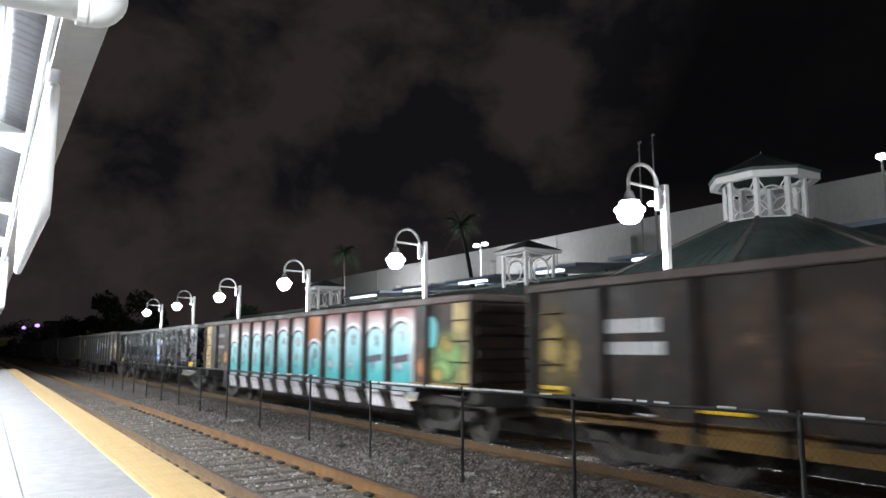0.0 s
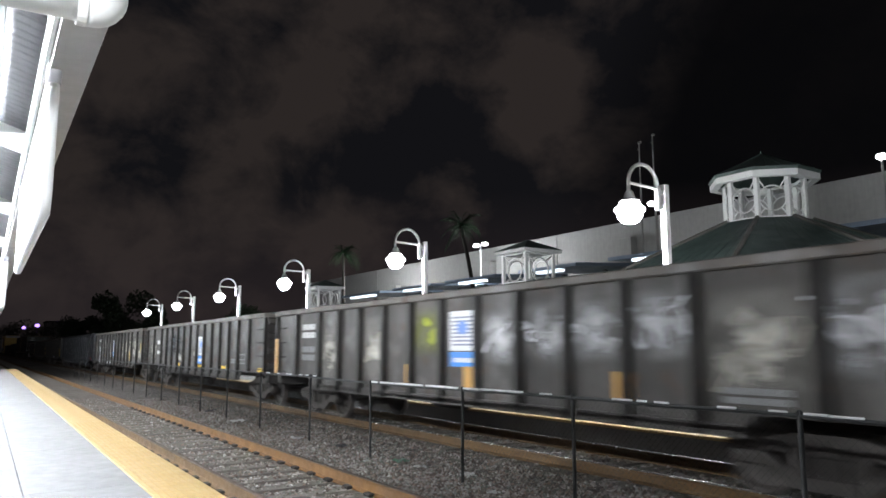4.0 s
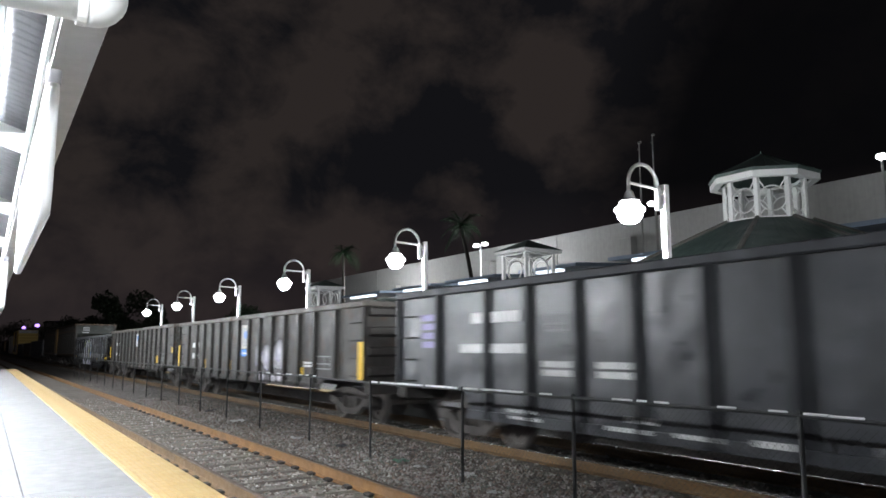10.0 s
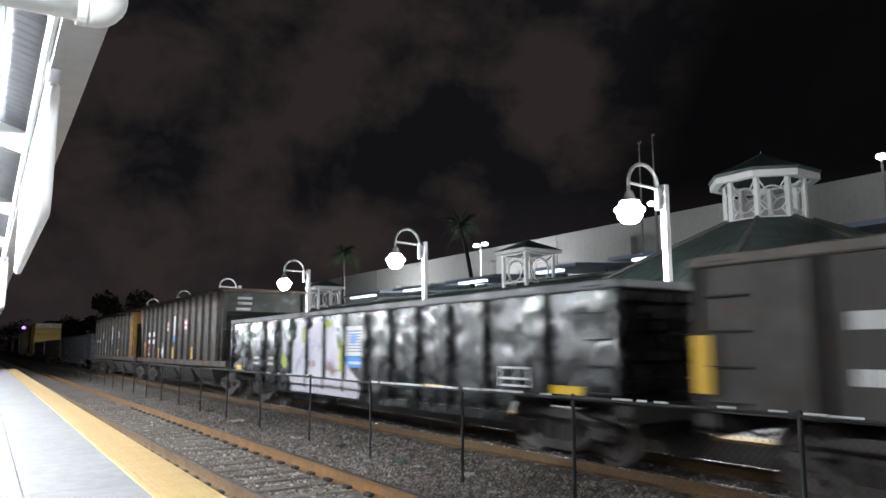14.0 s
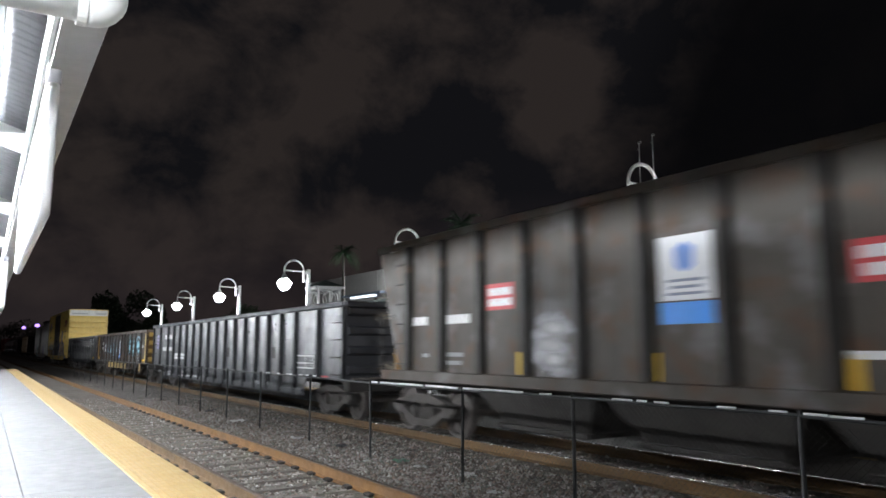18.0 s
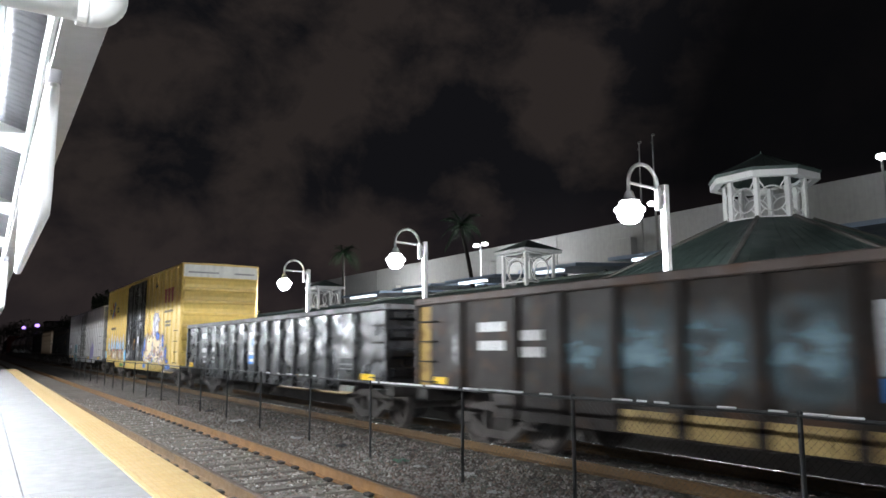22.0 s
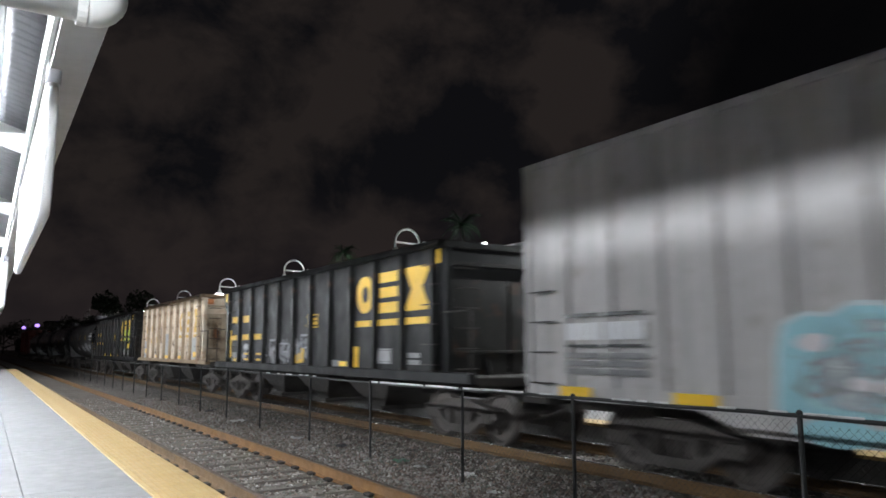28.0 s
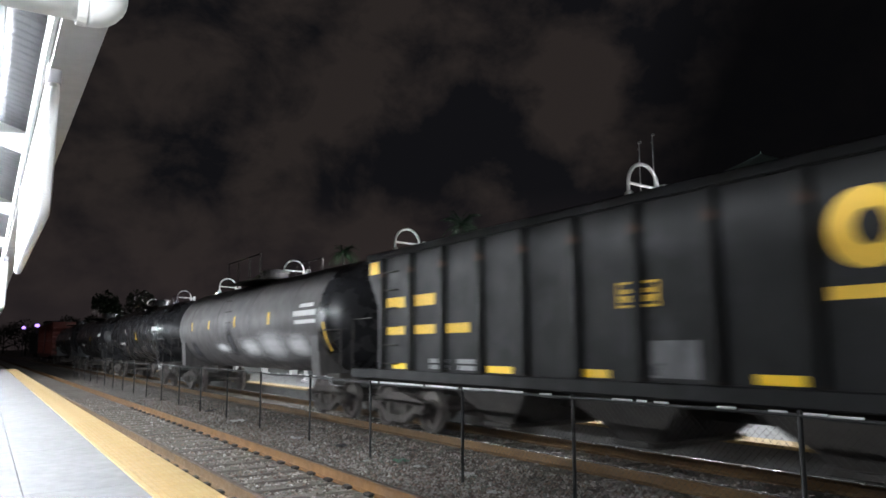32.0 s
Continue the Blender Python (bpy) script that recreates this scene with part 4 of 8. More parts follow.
def lot_lamp(x, y, z, heads):
    t = thing("parking_lamp", pose(x, y, GROUND), "tall parking lot lamp with bright heads", "lamp", "parking lot lamps")
    part("pole", Shape().tube([(0, 0, 0), (0, 0, z - GROUND)], 0.10, 8, r1=0.06), STUCCO, t)
    for d in heads:
        part("arm", Shape().box(-0.04, 0.04, min(0, d), max(0, d), z - GROUND - 0.05, z - GROUND, 0.01), STUCCO, t)
        part("head", Shape().box(-0.2, 0.2, d - 0.2, d + 0.2, z - GROUND - 0.10, z - GROUND + 0.14, 0.05), GLOBE, t, "glowing lamp head")


lot_lamp(36.0, 48.75, 10.45, (0.62, -0.62))
lot_lamp(38.0, 17.0, 11.25, (0.0,))
lot_lamp(36.0, 29.8, 10.84, (0.28, -0.28))


# ------------------------------------------------------------------ trees
def palm(x, y, top, lean, seed):
    t = thing("palm_tree", pose(x, y, GROUND), "tall palm with a dark slender trunk", "tree", "palms behind the station")
    rnd = random.Random(seed)
    h = top - GROUND
    pts = [(lean * (k / 8) ** 2 * 0.5, -lean * (k / 8) ** 2, h * k / 8) for k in range(9)]
    part("trunk", Shape().tube(pts, 0.22, 8, r1=0.13), TRUNK, t)
    cx, cy, cz = pts[-1]
    s = Shape()
    for k in range(32):
        a, rise, L = rnd.uniform(0, 6.28), rnd.uniform(-0.5, 1.7), rnd.uniform(1.1, 1.8)
        dx, dy = math.cos(a), math.sin(a)
        spine = [(cx + dx * L * u, cy + dy * L * u, cz + L * (rise * u - 0.95 * u * u)) for u in (0, 0.25, 0.5, 0.75, 1.0)]
        s.tube(spine, 0.03, 3, r1=0.01)
        for i in range(14):
            u = 0.12 + 0.86 * i / 13
            px, py, pz = cx + dx * L * u, cy + dy * L * u, cz + L * (rise * u - 0.95 * u * u)
            ll = 0.55 * math.sin(math.pi * min(0.95, u + 0.1)) + 0.12
            for side in (-1, 1):
                ex, ey, ez = px - dy * side * ll + dx * 0.2, py + dx * side * ll + dy * 0.2, pz - 0.25 * ll
                w = 0.035
                s.add([(px - dx * w, py - dy * w, pz), (px + dx * w, py + dy * w, pz), (ex, ey, ez)], [(0, 1, 2)])
    part("crown", s, FROND, t, "drooping green fronds")


palm(32.0, 43.6, 11.2, -1.4, 3)
palm(32.0, 67.2, 11.6, -0.3, 5)


def broadleaf(x, y, height, spread, seed, leaves=1500):
    t = thing("tree", pose(x, y, GROUND), "dark leafy tree against the night sky", "tree", "trees beyond the station")
    rnd = random.Random(seed)
    trunk = Shape().tube([(0, 0, 0), (0.1, 0, height * 0.25), (0, 0.1, height * 0.5), (0.1, 0, height * 0.8)], 0.03 * height, 8, r1=0.06)
    blobs = []
    for k in range(11):
        a, r = rnd.uniform(0, 6.28), rnd.uniform(0.15, 0.75) * spread
        z = height * rnd.uniform(0.25, 0.88)
        p = (r * math.cos(a), r * math.sin(a), z)
        trunk.tube([(0, 0, z * 0.55), (p[0] * 0.5, p[1] * 0.5, z * 0.8), p], 0.012 * height, 5, r1=0.02)
        blobs.append((p, rnd.uniform(0.22, 0.42) * spread))
    part("trunk", trunk, TRUNK, t)
    s = Shape()
    for k in range(leaves):
        (bx, by, bz), br = blobs[k % len(blobs)]
        v = Vector((rnd.gauss(0, 1), rnd.gauss(0, 1), rnd.gauss(0, 0.8)))
        v = v.normalized() * br * rnd.random() ** 0.35
        q = 0.028 * height * rnd.uniform(0.6, 1.4)
        a, b = Vector((rnd.gauss(0, 1), rnd.gauss(0, 1), rnd.gauss(0, 1))).normalized() * q, Vector((rnd.gauss(0, 1), rnd.gauss(0, 1), rnd.gauss(0, 1))).normalized() * q
        c = Vector((bx, by, bz)) + v
        s.add([c - a, c - b * 0.6, c + a, c + b * 0.6], [(0, 1, 2, 3)])
    part("crown", s, LEAF, t, "dense dark leaves")


for k, (x, y, hgt, spr) in enumerate(((20.0, 124.0, 10.6, 5.6), (22.0, 112.0, 8.4, 4.8), (30.0, 98.0, 7.6, 4.5), (30.0, 90.0, 7.2, 4.0), (17.0, 150.0, 8.0, 5.0), (16.0, 230.0, 9.0, 6.0), (14.0, 262.0, 11.0, 7.0),
                                      (5.0, 300.0, 10.5, 8.0), (-4.0, 280.0, 10.0, 8.0), (-14.0, 300.0, 11.0, 9.0), (10.0, 330.0, 12.0, 9.0), (22.0, 300.0, 12.0, 9.0), (26.0, 240.0, 8.0, 6.0), (-9.0, 240.0, 8.5, 7.0))):
    broadleaf(x, y, hgt, spr, 30 + k, 7000 if k < 5 else 1300)


def far_lamp(x, y, z):
    t = thing("far_lamp", pose(x, y, GROUND), "distant violet street lamp on a pole", "lamp", "distant lamps")
    part("pole", Shape().tube([(0, 0, 0), (0, 0, z - GROUND)], 0.12, 6), POLE_DARK, t)
    part("head", Shape().lathe([(0.1, -0.3), (0.42, -0.1), (0.42, 0.15), (0.1, 0.35)], (0, 0, z - GROUND), 12), PURPLE, t, "violet glowing head")


far_lamp(10.0, 199.6, 6.8)
far_lamp(10.0, 155.6, 6.1)


def low_shed():
    t = thing("far_shed", pose(30.0, 330.0, GROUND), "dark flat-roofed shed in the distance", "building")
    part("wall", Shape().box(-6, 8, -8, 8, 0, 12.5), STUCCO, t)
    part("roof", Shape().box(-6.4, 8.4, -8.4, 8.4, 12.5, 13.1, 0.05), POLE_DARK, t)


low_shed()


# ------------------------------------------------------------------ litter on the ballast
LITTER = surface("white_litter", (0.62, 0.62, 0.60), (0.4, 0.4, 0.38), 0.6, 0.6)
BAG_GREEN = surface("green_bag", (0.10, 0.22, 0.15), amount=0.5, rough=0.5)


def scrap(x, y, z, size, mat, label, seed):
    rnd = random.Random(seed)
    s = Shape()
    n = 5
    grid = [(x + size * (i / (n - 1) - 0.5) * rnd.uniform(0.8, 1.2), y + size * (j / (n - 1) - 0.5) * rnd.uniform(0.8, 1.2), z + 0.012 + size * 0.28 * rnd.random()) for i in range(n) for j in range(n)]
    s.add(grid + [(a, b, c - 0.006) for a, b, c in grid],
          [(i * n + j, i * n + j + 1, (i + 1) * n + j + 1, (i + 1) * n + j) for i in range(n - 1) for j in range(n - 1)]
          + [(n * n + i * n + j, n * n + (i + 1) * n + j, n * n + (i + 1) * n + j + 1, n * n + i * n + j + 1) for i in range(n - 1) for j in range(n - 1)])
    tagged(part("litter", s, mat), label, "litter", "litter on the ballast")


for k, (x, y, size, mat, label) in enumerate(((6.00, 14.86, 0.22, LITTER, "crumpled white paper on the ballast"), (6.27, 13.2, 0.22, POLE_DARK, "dark crumpled rag on the ballast"), (6.44, 9.1, 0.20, LITTER, "torn white paper by a fence post"),
                                              (6.28, 10.85, 0.22, BAG_GREEN, "flattened green plastic bag on the ballast"), (6.25, 10.2, 0.20, LITTER, "white plastic scrap on the ballast"), (6.0, 7.9, 0.14, LITTER, "small white scrap on the ballast"),
                                              (6.0, 19.0, 0.3, LITTER, "white paper along the fence"), (6.3, 22.7, 0.3, POLE_DARK, "dark rag along the fence"), (5.84, 11.3, 0.1, LITTER, "white paper scrap beside the fence"))):
    scrap(x, y, GROUND + 0.02, size, mat, label, k)


# ------------------------------------------------------------------ freight train
# In a car's own space y runs from its front (-) to its rear (+), x = -SIDE is the side towards the near platform.
SHARED = {}


def shared(key, build, mat, smooth=False):
    """One mesh for all alike pieces."""
    if (key, mat.name) not in SHARED:
        SHARED[key, mat.name] = build().mesh(key.split("/")[0], mat, smooth)
    return SHARED[key, mat.name]


UNDER = surface("underframe_grime", (0.038, 0.034, 0.032), (0.055, 0.047, 0.041), 0.6, 0.85, grain=9, stain=2.0, bump=0.3)
TRUCK_IRON = surface("truck_iron", (0.088, 0.077, 0.071), (0.050, 0.043, 0.040), 0.7, 0.85, grain=12, stain=2.5, bump=0.4)
WHEEL_STEEL = surface("wheel_steel", (0.115, 0.10, 0.092), (0.07, 0.06, 0.055), 0.7, 0.6, metal=0.2, grain=8, stain=3.0)
WHEEL_R = 0.457
WHEELS, CARS = [], []


def wheelset_shape():
    s = Shape()
    s.lathe([(0.08, -1.02), (0.085, -0.6), (0.075, 0.0), (0.085, 0.6), (0.08, 1.02)], (0, 0, 0), 10, "x")
    for d in (-1, 1):
        s.lathe([(0.12, 0.66 * d), (0.16, 0.70 * d), (0.36, 0.715 * d), (0.40, 0.685 * d), (WHEEL_R + 0.025, 0.69 * d), (WHEEL_R + 0.025, 0.715 * d),
                 (WHEEL_R, 0.73 * d), (WHEEL_R - 0.006, 0.815 * d), (0.40, 0.82 * d), (0.37, 0.76 * d), (0.17, 0.75 * d), (0.12, 0.81 * d)], (0, 0, 0), 26, "x")
        for k in range(3):
            a = 2 * math.pi * k / 3
            s.box(0.80 * d - 0.03, 0.80 * d + 0.03, 0.24 * math.cos(a) - 0.03, 0.24 * math.cos(a) + 0.03, 0.24 * math.sin(a) - 0.03, 0.24 * math.sin(a) + 0.03)
    return s


def truck_shape():
    s = Shape()
    for d in (-1, 1):
        x0, x1 = sorted((0.93 * d, 1.07 * d))
        # cast side frame: arched top member, sagging bottom member, two columns
        top = [(-1.12, 0.46), (-1.12, 0.60), (-0.75, 0.66), (-0.30, 0.76), (0.30, 0.76), (0.75, 0.66), (1.12, 0.60), (1.12, 0.46), (0.74, 0.50), (0.30, 0.60), (-0.30, 0.60), (-0.74, 0.50)]
        low = [(-0.78, 0.42), (-0.74, 0.53), (-0.34, 0.30), (0.34, 0.30), (0.74, 0.53), (0.78, 0.42), (0.38, 0.17), (-0.38, 0.17)]
        s.prism(top, x0, x1, "x").prism(low, x0, x1, "x")
        for y in (-0.33, 0.33):
            s.box(x0, x1, y - 0.07, y + 0.07, 0.20, 0.68, 0.01)
        for y in (-0.12, 0.0, 0.12):
            s.lathe([(0.05, 0.26), (0.05, 0.52)], (1.0 * d, y, 0), 8)
        for y in (-0.89, 0.89):
            s.box(x0 - 0.02, x1 + 0.02, y - 0.14, y + 0.14, 0.36, 0.58, 0.03)
    s.box(-1.05, 1.05, -0.17, 0.17, 0.50, 0.72, 0.03)
    for y in (-0.36, 0.36):
        s.box(-0.75, 0.75, y - 0.04, y + 0.04, 0.36, 0.46, 0.01)
    s.lathe([(0.20, 0.72), (0.20, 0.80)], (0, 0, 0), 12)
    return s


def coupler_shape():
    s = Shape()
    s.box(-0.10, 0.10, -0.75, 0.0, 0.78, 0.96, 0.02)
    s.box(-0.17, 0.13, -0.92, -0.70, 0.74, 1.00, 0.04)
    s.box(0.04, 0.17, -1.02, -0.80, 0.76, 0.98, 0.03)
    s.tube([(0.32, 0.1, 0.80), (0.34, -0.3, 0.62), (0.26, -0.75, 0.50), (0.18, -0.95, 0.58)], 0.025, 6)
    return s


def rungs(car, name, height, count, at, width=0.42):
    """A ladder of separate grab irons, the first one near the bottom."""
    def iron():
        return Shape().tube([(0, -width / 2, 0), (-0.07, -width / 2, 0), (-0.07, width / 2, 0), (0, width / 2, 0)], 0.013, 5)
    me = shared("grab_iron/%.2f" % width, iron, UNDER)
    for k in range(count):
        part(name, me, UNDER, car, at=at @ pose(0, 0, 0.12 + k * (height - 0.2) / max(1, count - 1)))


def running_gear(car, half, reach, bogie=None):
    """Two trucks with their wheelsets, and the couplers."""
    bogie = bogie or half - 1.75
    for d in (-1, 1):
        t = part("truck", shared("truck", truck_shape, TRUCK_IRON), TRUCK_IRON, car, "cast steel truck with coil springs", pose(0, d * bogie, 0))
        for e in (-1, 1):
            w = part("wheelset", shared("wheelset", wheelset_shape, WHEEL_STEEL), WHEEL_STEEL, t, "steel wheels on an axle", pose(0, e * 0.89, WHEEL_R))
            WHEELS.append((w, e))
        part("coupler", shared("coupler", coupler_shape, UNDER), UNDER, car, "knuckle coupler and air hose", pose(0, d * reach, 0, 0, 0, 0 if d < 0 else 180))


def car_thing(name, s_front, s_rear, label, category):
    car = thing(name, pose(FAR_TRACK, 0.5 * (s_front + s_rear), 0), label, category, "cars of the freight train")
    CARS.append((car, 0.5 * (s_front + s_rear)))
    return car, 0.5 * (s_rear - s_front)


def decal(car, name, u0, u1, z0, z1, mat, half, x=None, lift=0.004, label=""):
    """A painted or stuck-on patch on the near side; u runs from the front end."""
    x = -SIDE if x is None else x
    s = Shape().box(x - lift - 0.003, x - lift + 0.0, min(u0, u1) - half, max(u0, u1) - half, z0, z1)
    return part(name, s, mat, car, label)


def patch(car, name, outline, mat, half, x=None, lift=0.005, label=""):
    """A flat painted shape of any outline, (u, z) points."""
    x = -SIDE if x is None else x
    s = Shape().prism([(u - half, z) for u, z in outline], x - lift - 0.003, x - lift, "x")
    return part(name, s, mat, car, label)


def ring(cu, cz, ru, rz, n=20, wobble=0.0, seed=0):
    rnd = random.Random(seed)
    return [(cu + ru * math.cos(2 * math.pi * k / n) * (1 + wobble * (rnd.random() - 0.5)), cz + rz * math.sin(2 * math.pi * k / n) * (1 + wobble * (rnd.random() - 0.5))) for k in range(n)]


def lines_of_bars(car, name, u0, u1, z0, z1, rows, mat, half, x=None, seed=0, lift=0.004):
    """Rows of small bars where lettering is too small or private to show."""
    rnd, s = random.Random(seed), Shape()
    x = -SIDE if x is None else x
    u0, u1 = min(u0, u1), max(u0, u1)
    pitch = (z1 - z0) / rows
    for r in range(rows):
        u, z = u0, z0 + r * pitch
        while u < u1 - 0.03:
            w = min(u1 - u, rnd.uniform(0.08, 0.16) * max(0.6, pitch * 4))
            s.box(x - lift - 0.003, x - lift, u - half, u + w * 0.86 - half, z + pitch * (0.12 if rows < 5 else 0.26), z + pitch * (0.82 if rows < 5 else 0.74))
            u += w
    return part(name, s, mat, car, kind="stuff")


PAINT_WHITE = surface("stencil_white", (0.80, 0.80, 0.80), (0.62, 0.62, 0.62), 0.5, 0.7)
PAINT_GREY = surface("stencil_grey", (0.26, 0.26, 0.27), (0.2, 0.2, 0.2), 0.5, 0.7)
PAINT_YELLOW = surface("stencil_yellow", (0.80, 0.50, 0.04), (0.66, 0.38, 0.03), 0.5, 0.6)
REFLECT = surface("reflector_yellow", (0.95, 0.60, 0.015), (0.85, 0.50, 0.015), 0.3, 0.35)
PANEL_BLUE = surface("panel_blue", (0.05, 0.30, 0.85), (0.04, 0.24, 0.74), 0.4, 0.5)
PANEL_WHITE = surface("panel_white", (0.80, 0.81, 0.84), (0.68, 0.70, 0.75), 0.5, 0.5)
PRINT_BLUE = surface("notice_print_blue", (0.16, 0.30, 0.72), (0.12, 0.24, 0.64), 0.5, 0.5)
PRINT_GREY = surface("notice_print_grey", (0.22, 0.25, 0.34), (0.30, 0.33, 0.42), 0.5, 0.5)
PANEL_RED = surface("panel_red", (0.55, 0.05, 0.06), (0.42, 0.04, 0.05), 0.4, 0.5)
PANEL_CREAM = surface("panel_cream", (0.62, 0.60, 0.54), (0.5, 0.47, 0.4), 0.5, 0.6)
ORANGE_STRIP = surface("orange_strip", (0.62, 0.32, 0.05), (0.5, 0.25, 0.04), 0.5, 0.5)
CHALK = surface("chalk_tag", (0.46, 0.46, 0.50), (0.22, 0.22, 0.24), 0.9, 0.8, grain=5, stain=2.2)
TAG_WHITE = surface("tag_white", (0.74, 0.74, 0.78), (0.42, 0.42, 0.46), 0.8, 0.7, grain=5, stain=2.2)
CHALK_WARM = surface("chalk_warm", (0.40, 0.37, 0.31), (0.2, 0.18, 0.15), 0.9, 0.8, grain=5, stain=2.2)


def sign_panel(car, half, u0, u1, z_low, z_mid, z_high, top=None, x=None):
    """The white and blue notice that most of the cars carry."""
    decal(car, "notice", u0, u1, z_mid, z_high, top or PANEL_WHITE, half, x, label="white notice panel")
    lines_of_bars(car, "notice_print", u0 + 0.06 if u0 < u1 else u1 + 0.06, (u1 if u0 < u1 else u0) - 0.06, z_mid + 0.07, z_high - 0.08, 8, PRINT_GREY, half, x, seed=3, lift=0.008)
    patch(car, "notice_emblem", ring(0.5 * (u0 + u1), z_mid + 0.58 * (z_high - z_mid), 0.16, 0.12, 14, 0.2, 4), PRINT_BLUE, half, x, lift=0.012)
    decal(car, "blue_notice", u0, u1, z_low, z_mid - 0.02, PANEL_BLUE, half, x, label="blue notice panel")
    a, b = min(u0, u1), max(u0, u1)
    lines_of_bars(car, "blue_notice_print", a + 0.08, b - 0.08, z_low + 0.06, z_mid - 0.1, 1, PANEL_WHITE, half, x, seed=4, lift=0.008)


def data_frame(car, half, u0, u1, z0, z1, mat, x=None):
    """A stencilled frame with rules in it."""
    x = -SIDE if x is None else x
    u0, u1 = min(u0, u1), max(u0, u1)
    s = Shape()
    def bar(a, b, c, d):
        s.box(x - 0.007, x - 0.004, a - half, b - half, c, d)
    for z in (z0, z0 + (z1 - z0) * 0.36, z1 - 0.03):
        bar(u0, u1, z, z + 0.03)
    for u in (u0, u1 - 0.03, u0 + (u1 - u0) * 0.42):
        bar(u, u + 0.03, z0 + 0.03, z1 - 0.03)
    part("stencil_frame", s, mat, car)


# ---- gondolas
def gondola(s_front, s_rear, label, paint, posts, top=2.68, sill=0.95, belly=0.70, chord=None, post_paint=None, end_paint=None, sill_paint=None, inner=None, rib_paint=None):
    car, half = car_thing("gondola_car", s_front, s_rear, label, "freight car")
    chord, post_paint, end_paint, sill_paint = chord or paint, post_paint or paint, end_paint or paint, sill_paint or paint
    key = "%s/%.2f/%.2f/%d" % (paint.name, half, top, posts)
    tk = half - 2.4
    a, b, n = inner or (2.9, 2 * half - 2.9, posts - 2)
    post_at = [1.45] + [a + (b - a) * k / (n - 1) for k in range(n)] + [2 * half - 1.45]
    side = [(-half, top - 0.13), (-half, sill), (-tk - 0.2, sill), (-tk, belly), (tk, belly), (tk + 0.2, sill), (half, sill), (half, top - 0.13)]
    for d in (-1, 1):
        x0, x1 = sorted((d * (SIDE - 0.02), d * SIDE - d * 0.0))
        part("side_wall", Shape().prism(side, x0, x1, "x"), paint, car, "steel side sheet")
        a, b = sorted((d * (SIDE - 0.06), d * (SIDE + 0.085)))
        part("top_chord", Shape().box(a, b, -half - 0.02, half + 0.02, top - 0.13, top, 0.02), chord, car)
        a, b = sorted((d * (SIDE + 0.002), d * (SIDE + 0.05)))
        part("side_sill", Shape().prism([(-tk - 0.1, belly), (tk + 0.1, belly), (tk, belly + 0.14), (-tk, belly + 0.14)], a, b, "x"), sill_paint, car)
        # hat-section posts
        prof = [(-0.10, 0.0), (-0.055, 0.085), (0.055, 0.085), (0.10, 0.0)]
        def post(z0):
            return Shape().prism([(q, p) for p, q in prof], z0, top - 0.131, "z")
        for k in range(len(post_at)):
            y = post_at[k] - half
            low = abs(y) > tk + 0.1
            me = shared("post%s/%d" % (key, low), lambda low=low: post(sill if low else belly + 0.02), post_paint)
            part("side_post", me, post_paint, car, at=pose(d * (SIDE + 0.001), y, 0, 0, 0, 0 if d > 0 else 180))
        # end corner plates
        for e in (-1, 1):
            y0, y1 = sorted((e * half, e * (half - 0.10)))
            a, b = sorted((d * (SIDE + 0.001), d * (SIDE + 0.07)))
            part("corner_post", Shape().box(a, b, y0, y1, sill, top - 0.131, 0.01), post_paint, car)
    for e in (-1, 1):
        y0, y1 = sorted((e * half, e * (half - 0.03)))
        part("end_wall", Shape().box(-SIDE + 0.021, SIDE - 0.021, y0, y1, sill, top - 0.131), end_paint, car, "ribbed steel end sheet")
        y0, y1 = sorted((e * (half - 0.03), e * (half + 0.08)))
        part("end_cap", Shape().box(-SIDE - 0.02, SIDE + 0.02, y0, y1, top - 0.129, top - 0.004, 0.02), chord, car)
        rib = shared("end_rib/%s" % key, lambda: Shape().prism([(0.0, -0.11), (0.09, -0.06), (0.09, 0.06), (0.0, 0.11)], -SIDE + 0.05, SIDE - 0.05, "x"), rib_paint or end_paint)
        for k in range(4):
            part("end_rib", rib, rib_paint or end_paint, car, at=pose(0, e * (half + 0.001), sill + 0.22 + k * (top - sill - 0.45) / 3, 0, 0, 0 if e > 0 else 180))
        rungs(car, "grab_iron", top - sill, 5, pose(-SIDE - 0.005, e * (half - 0.42), sill))
        part("end_sill", Shape().box(-SIDE + 0.05, SIDE - 0.05, *sorted((e * (half - 0.2), e * (half + 0.12))), sill - 0.25, sill - 0.004, 0.02), UNDER, car)
    part("floor", Shape().box(-SIDE + 0.03, SIDE - 0.03, -half + 0.04, half - 0.04, 1.02, 1.10), UNDER, car)
    part("centre_sill", Shape().box(-0.18, 0.18, -half, half, 0.70, 1.0), UNDER, car)
    part("air_reservoir", Shape().lathe([(0.05, -0.55), (0.2, -0.48), (0.2, 0.48), (0.05, 0.55)], (-0.75, 0.9, 0.72), 12, "y"), UNDER, car, smooth=True)
    running_gear(car, half, half)
    return car, half


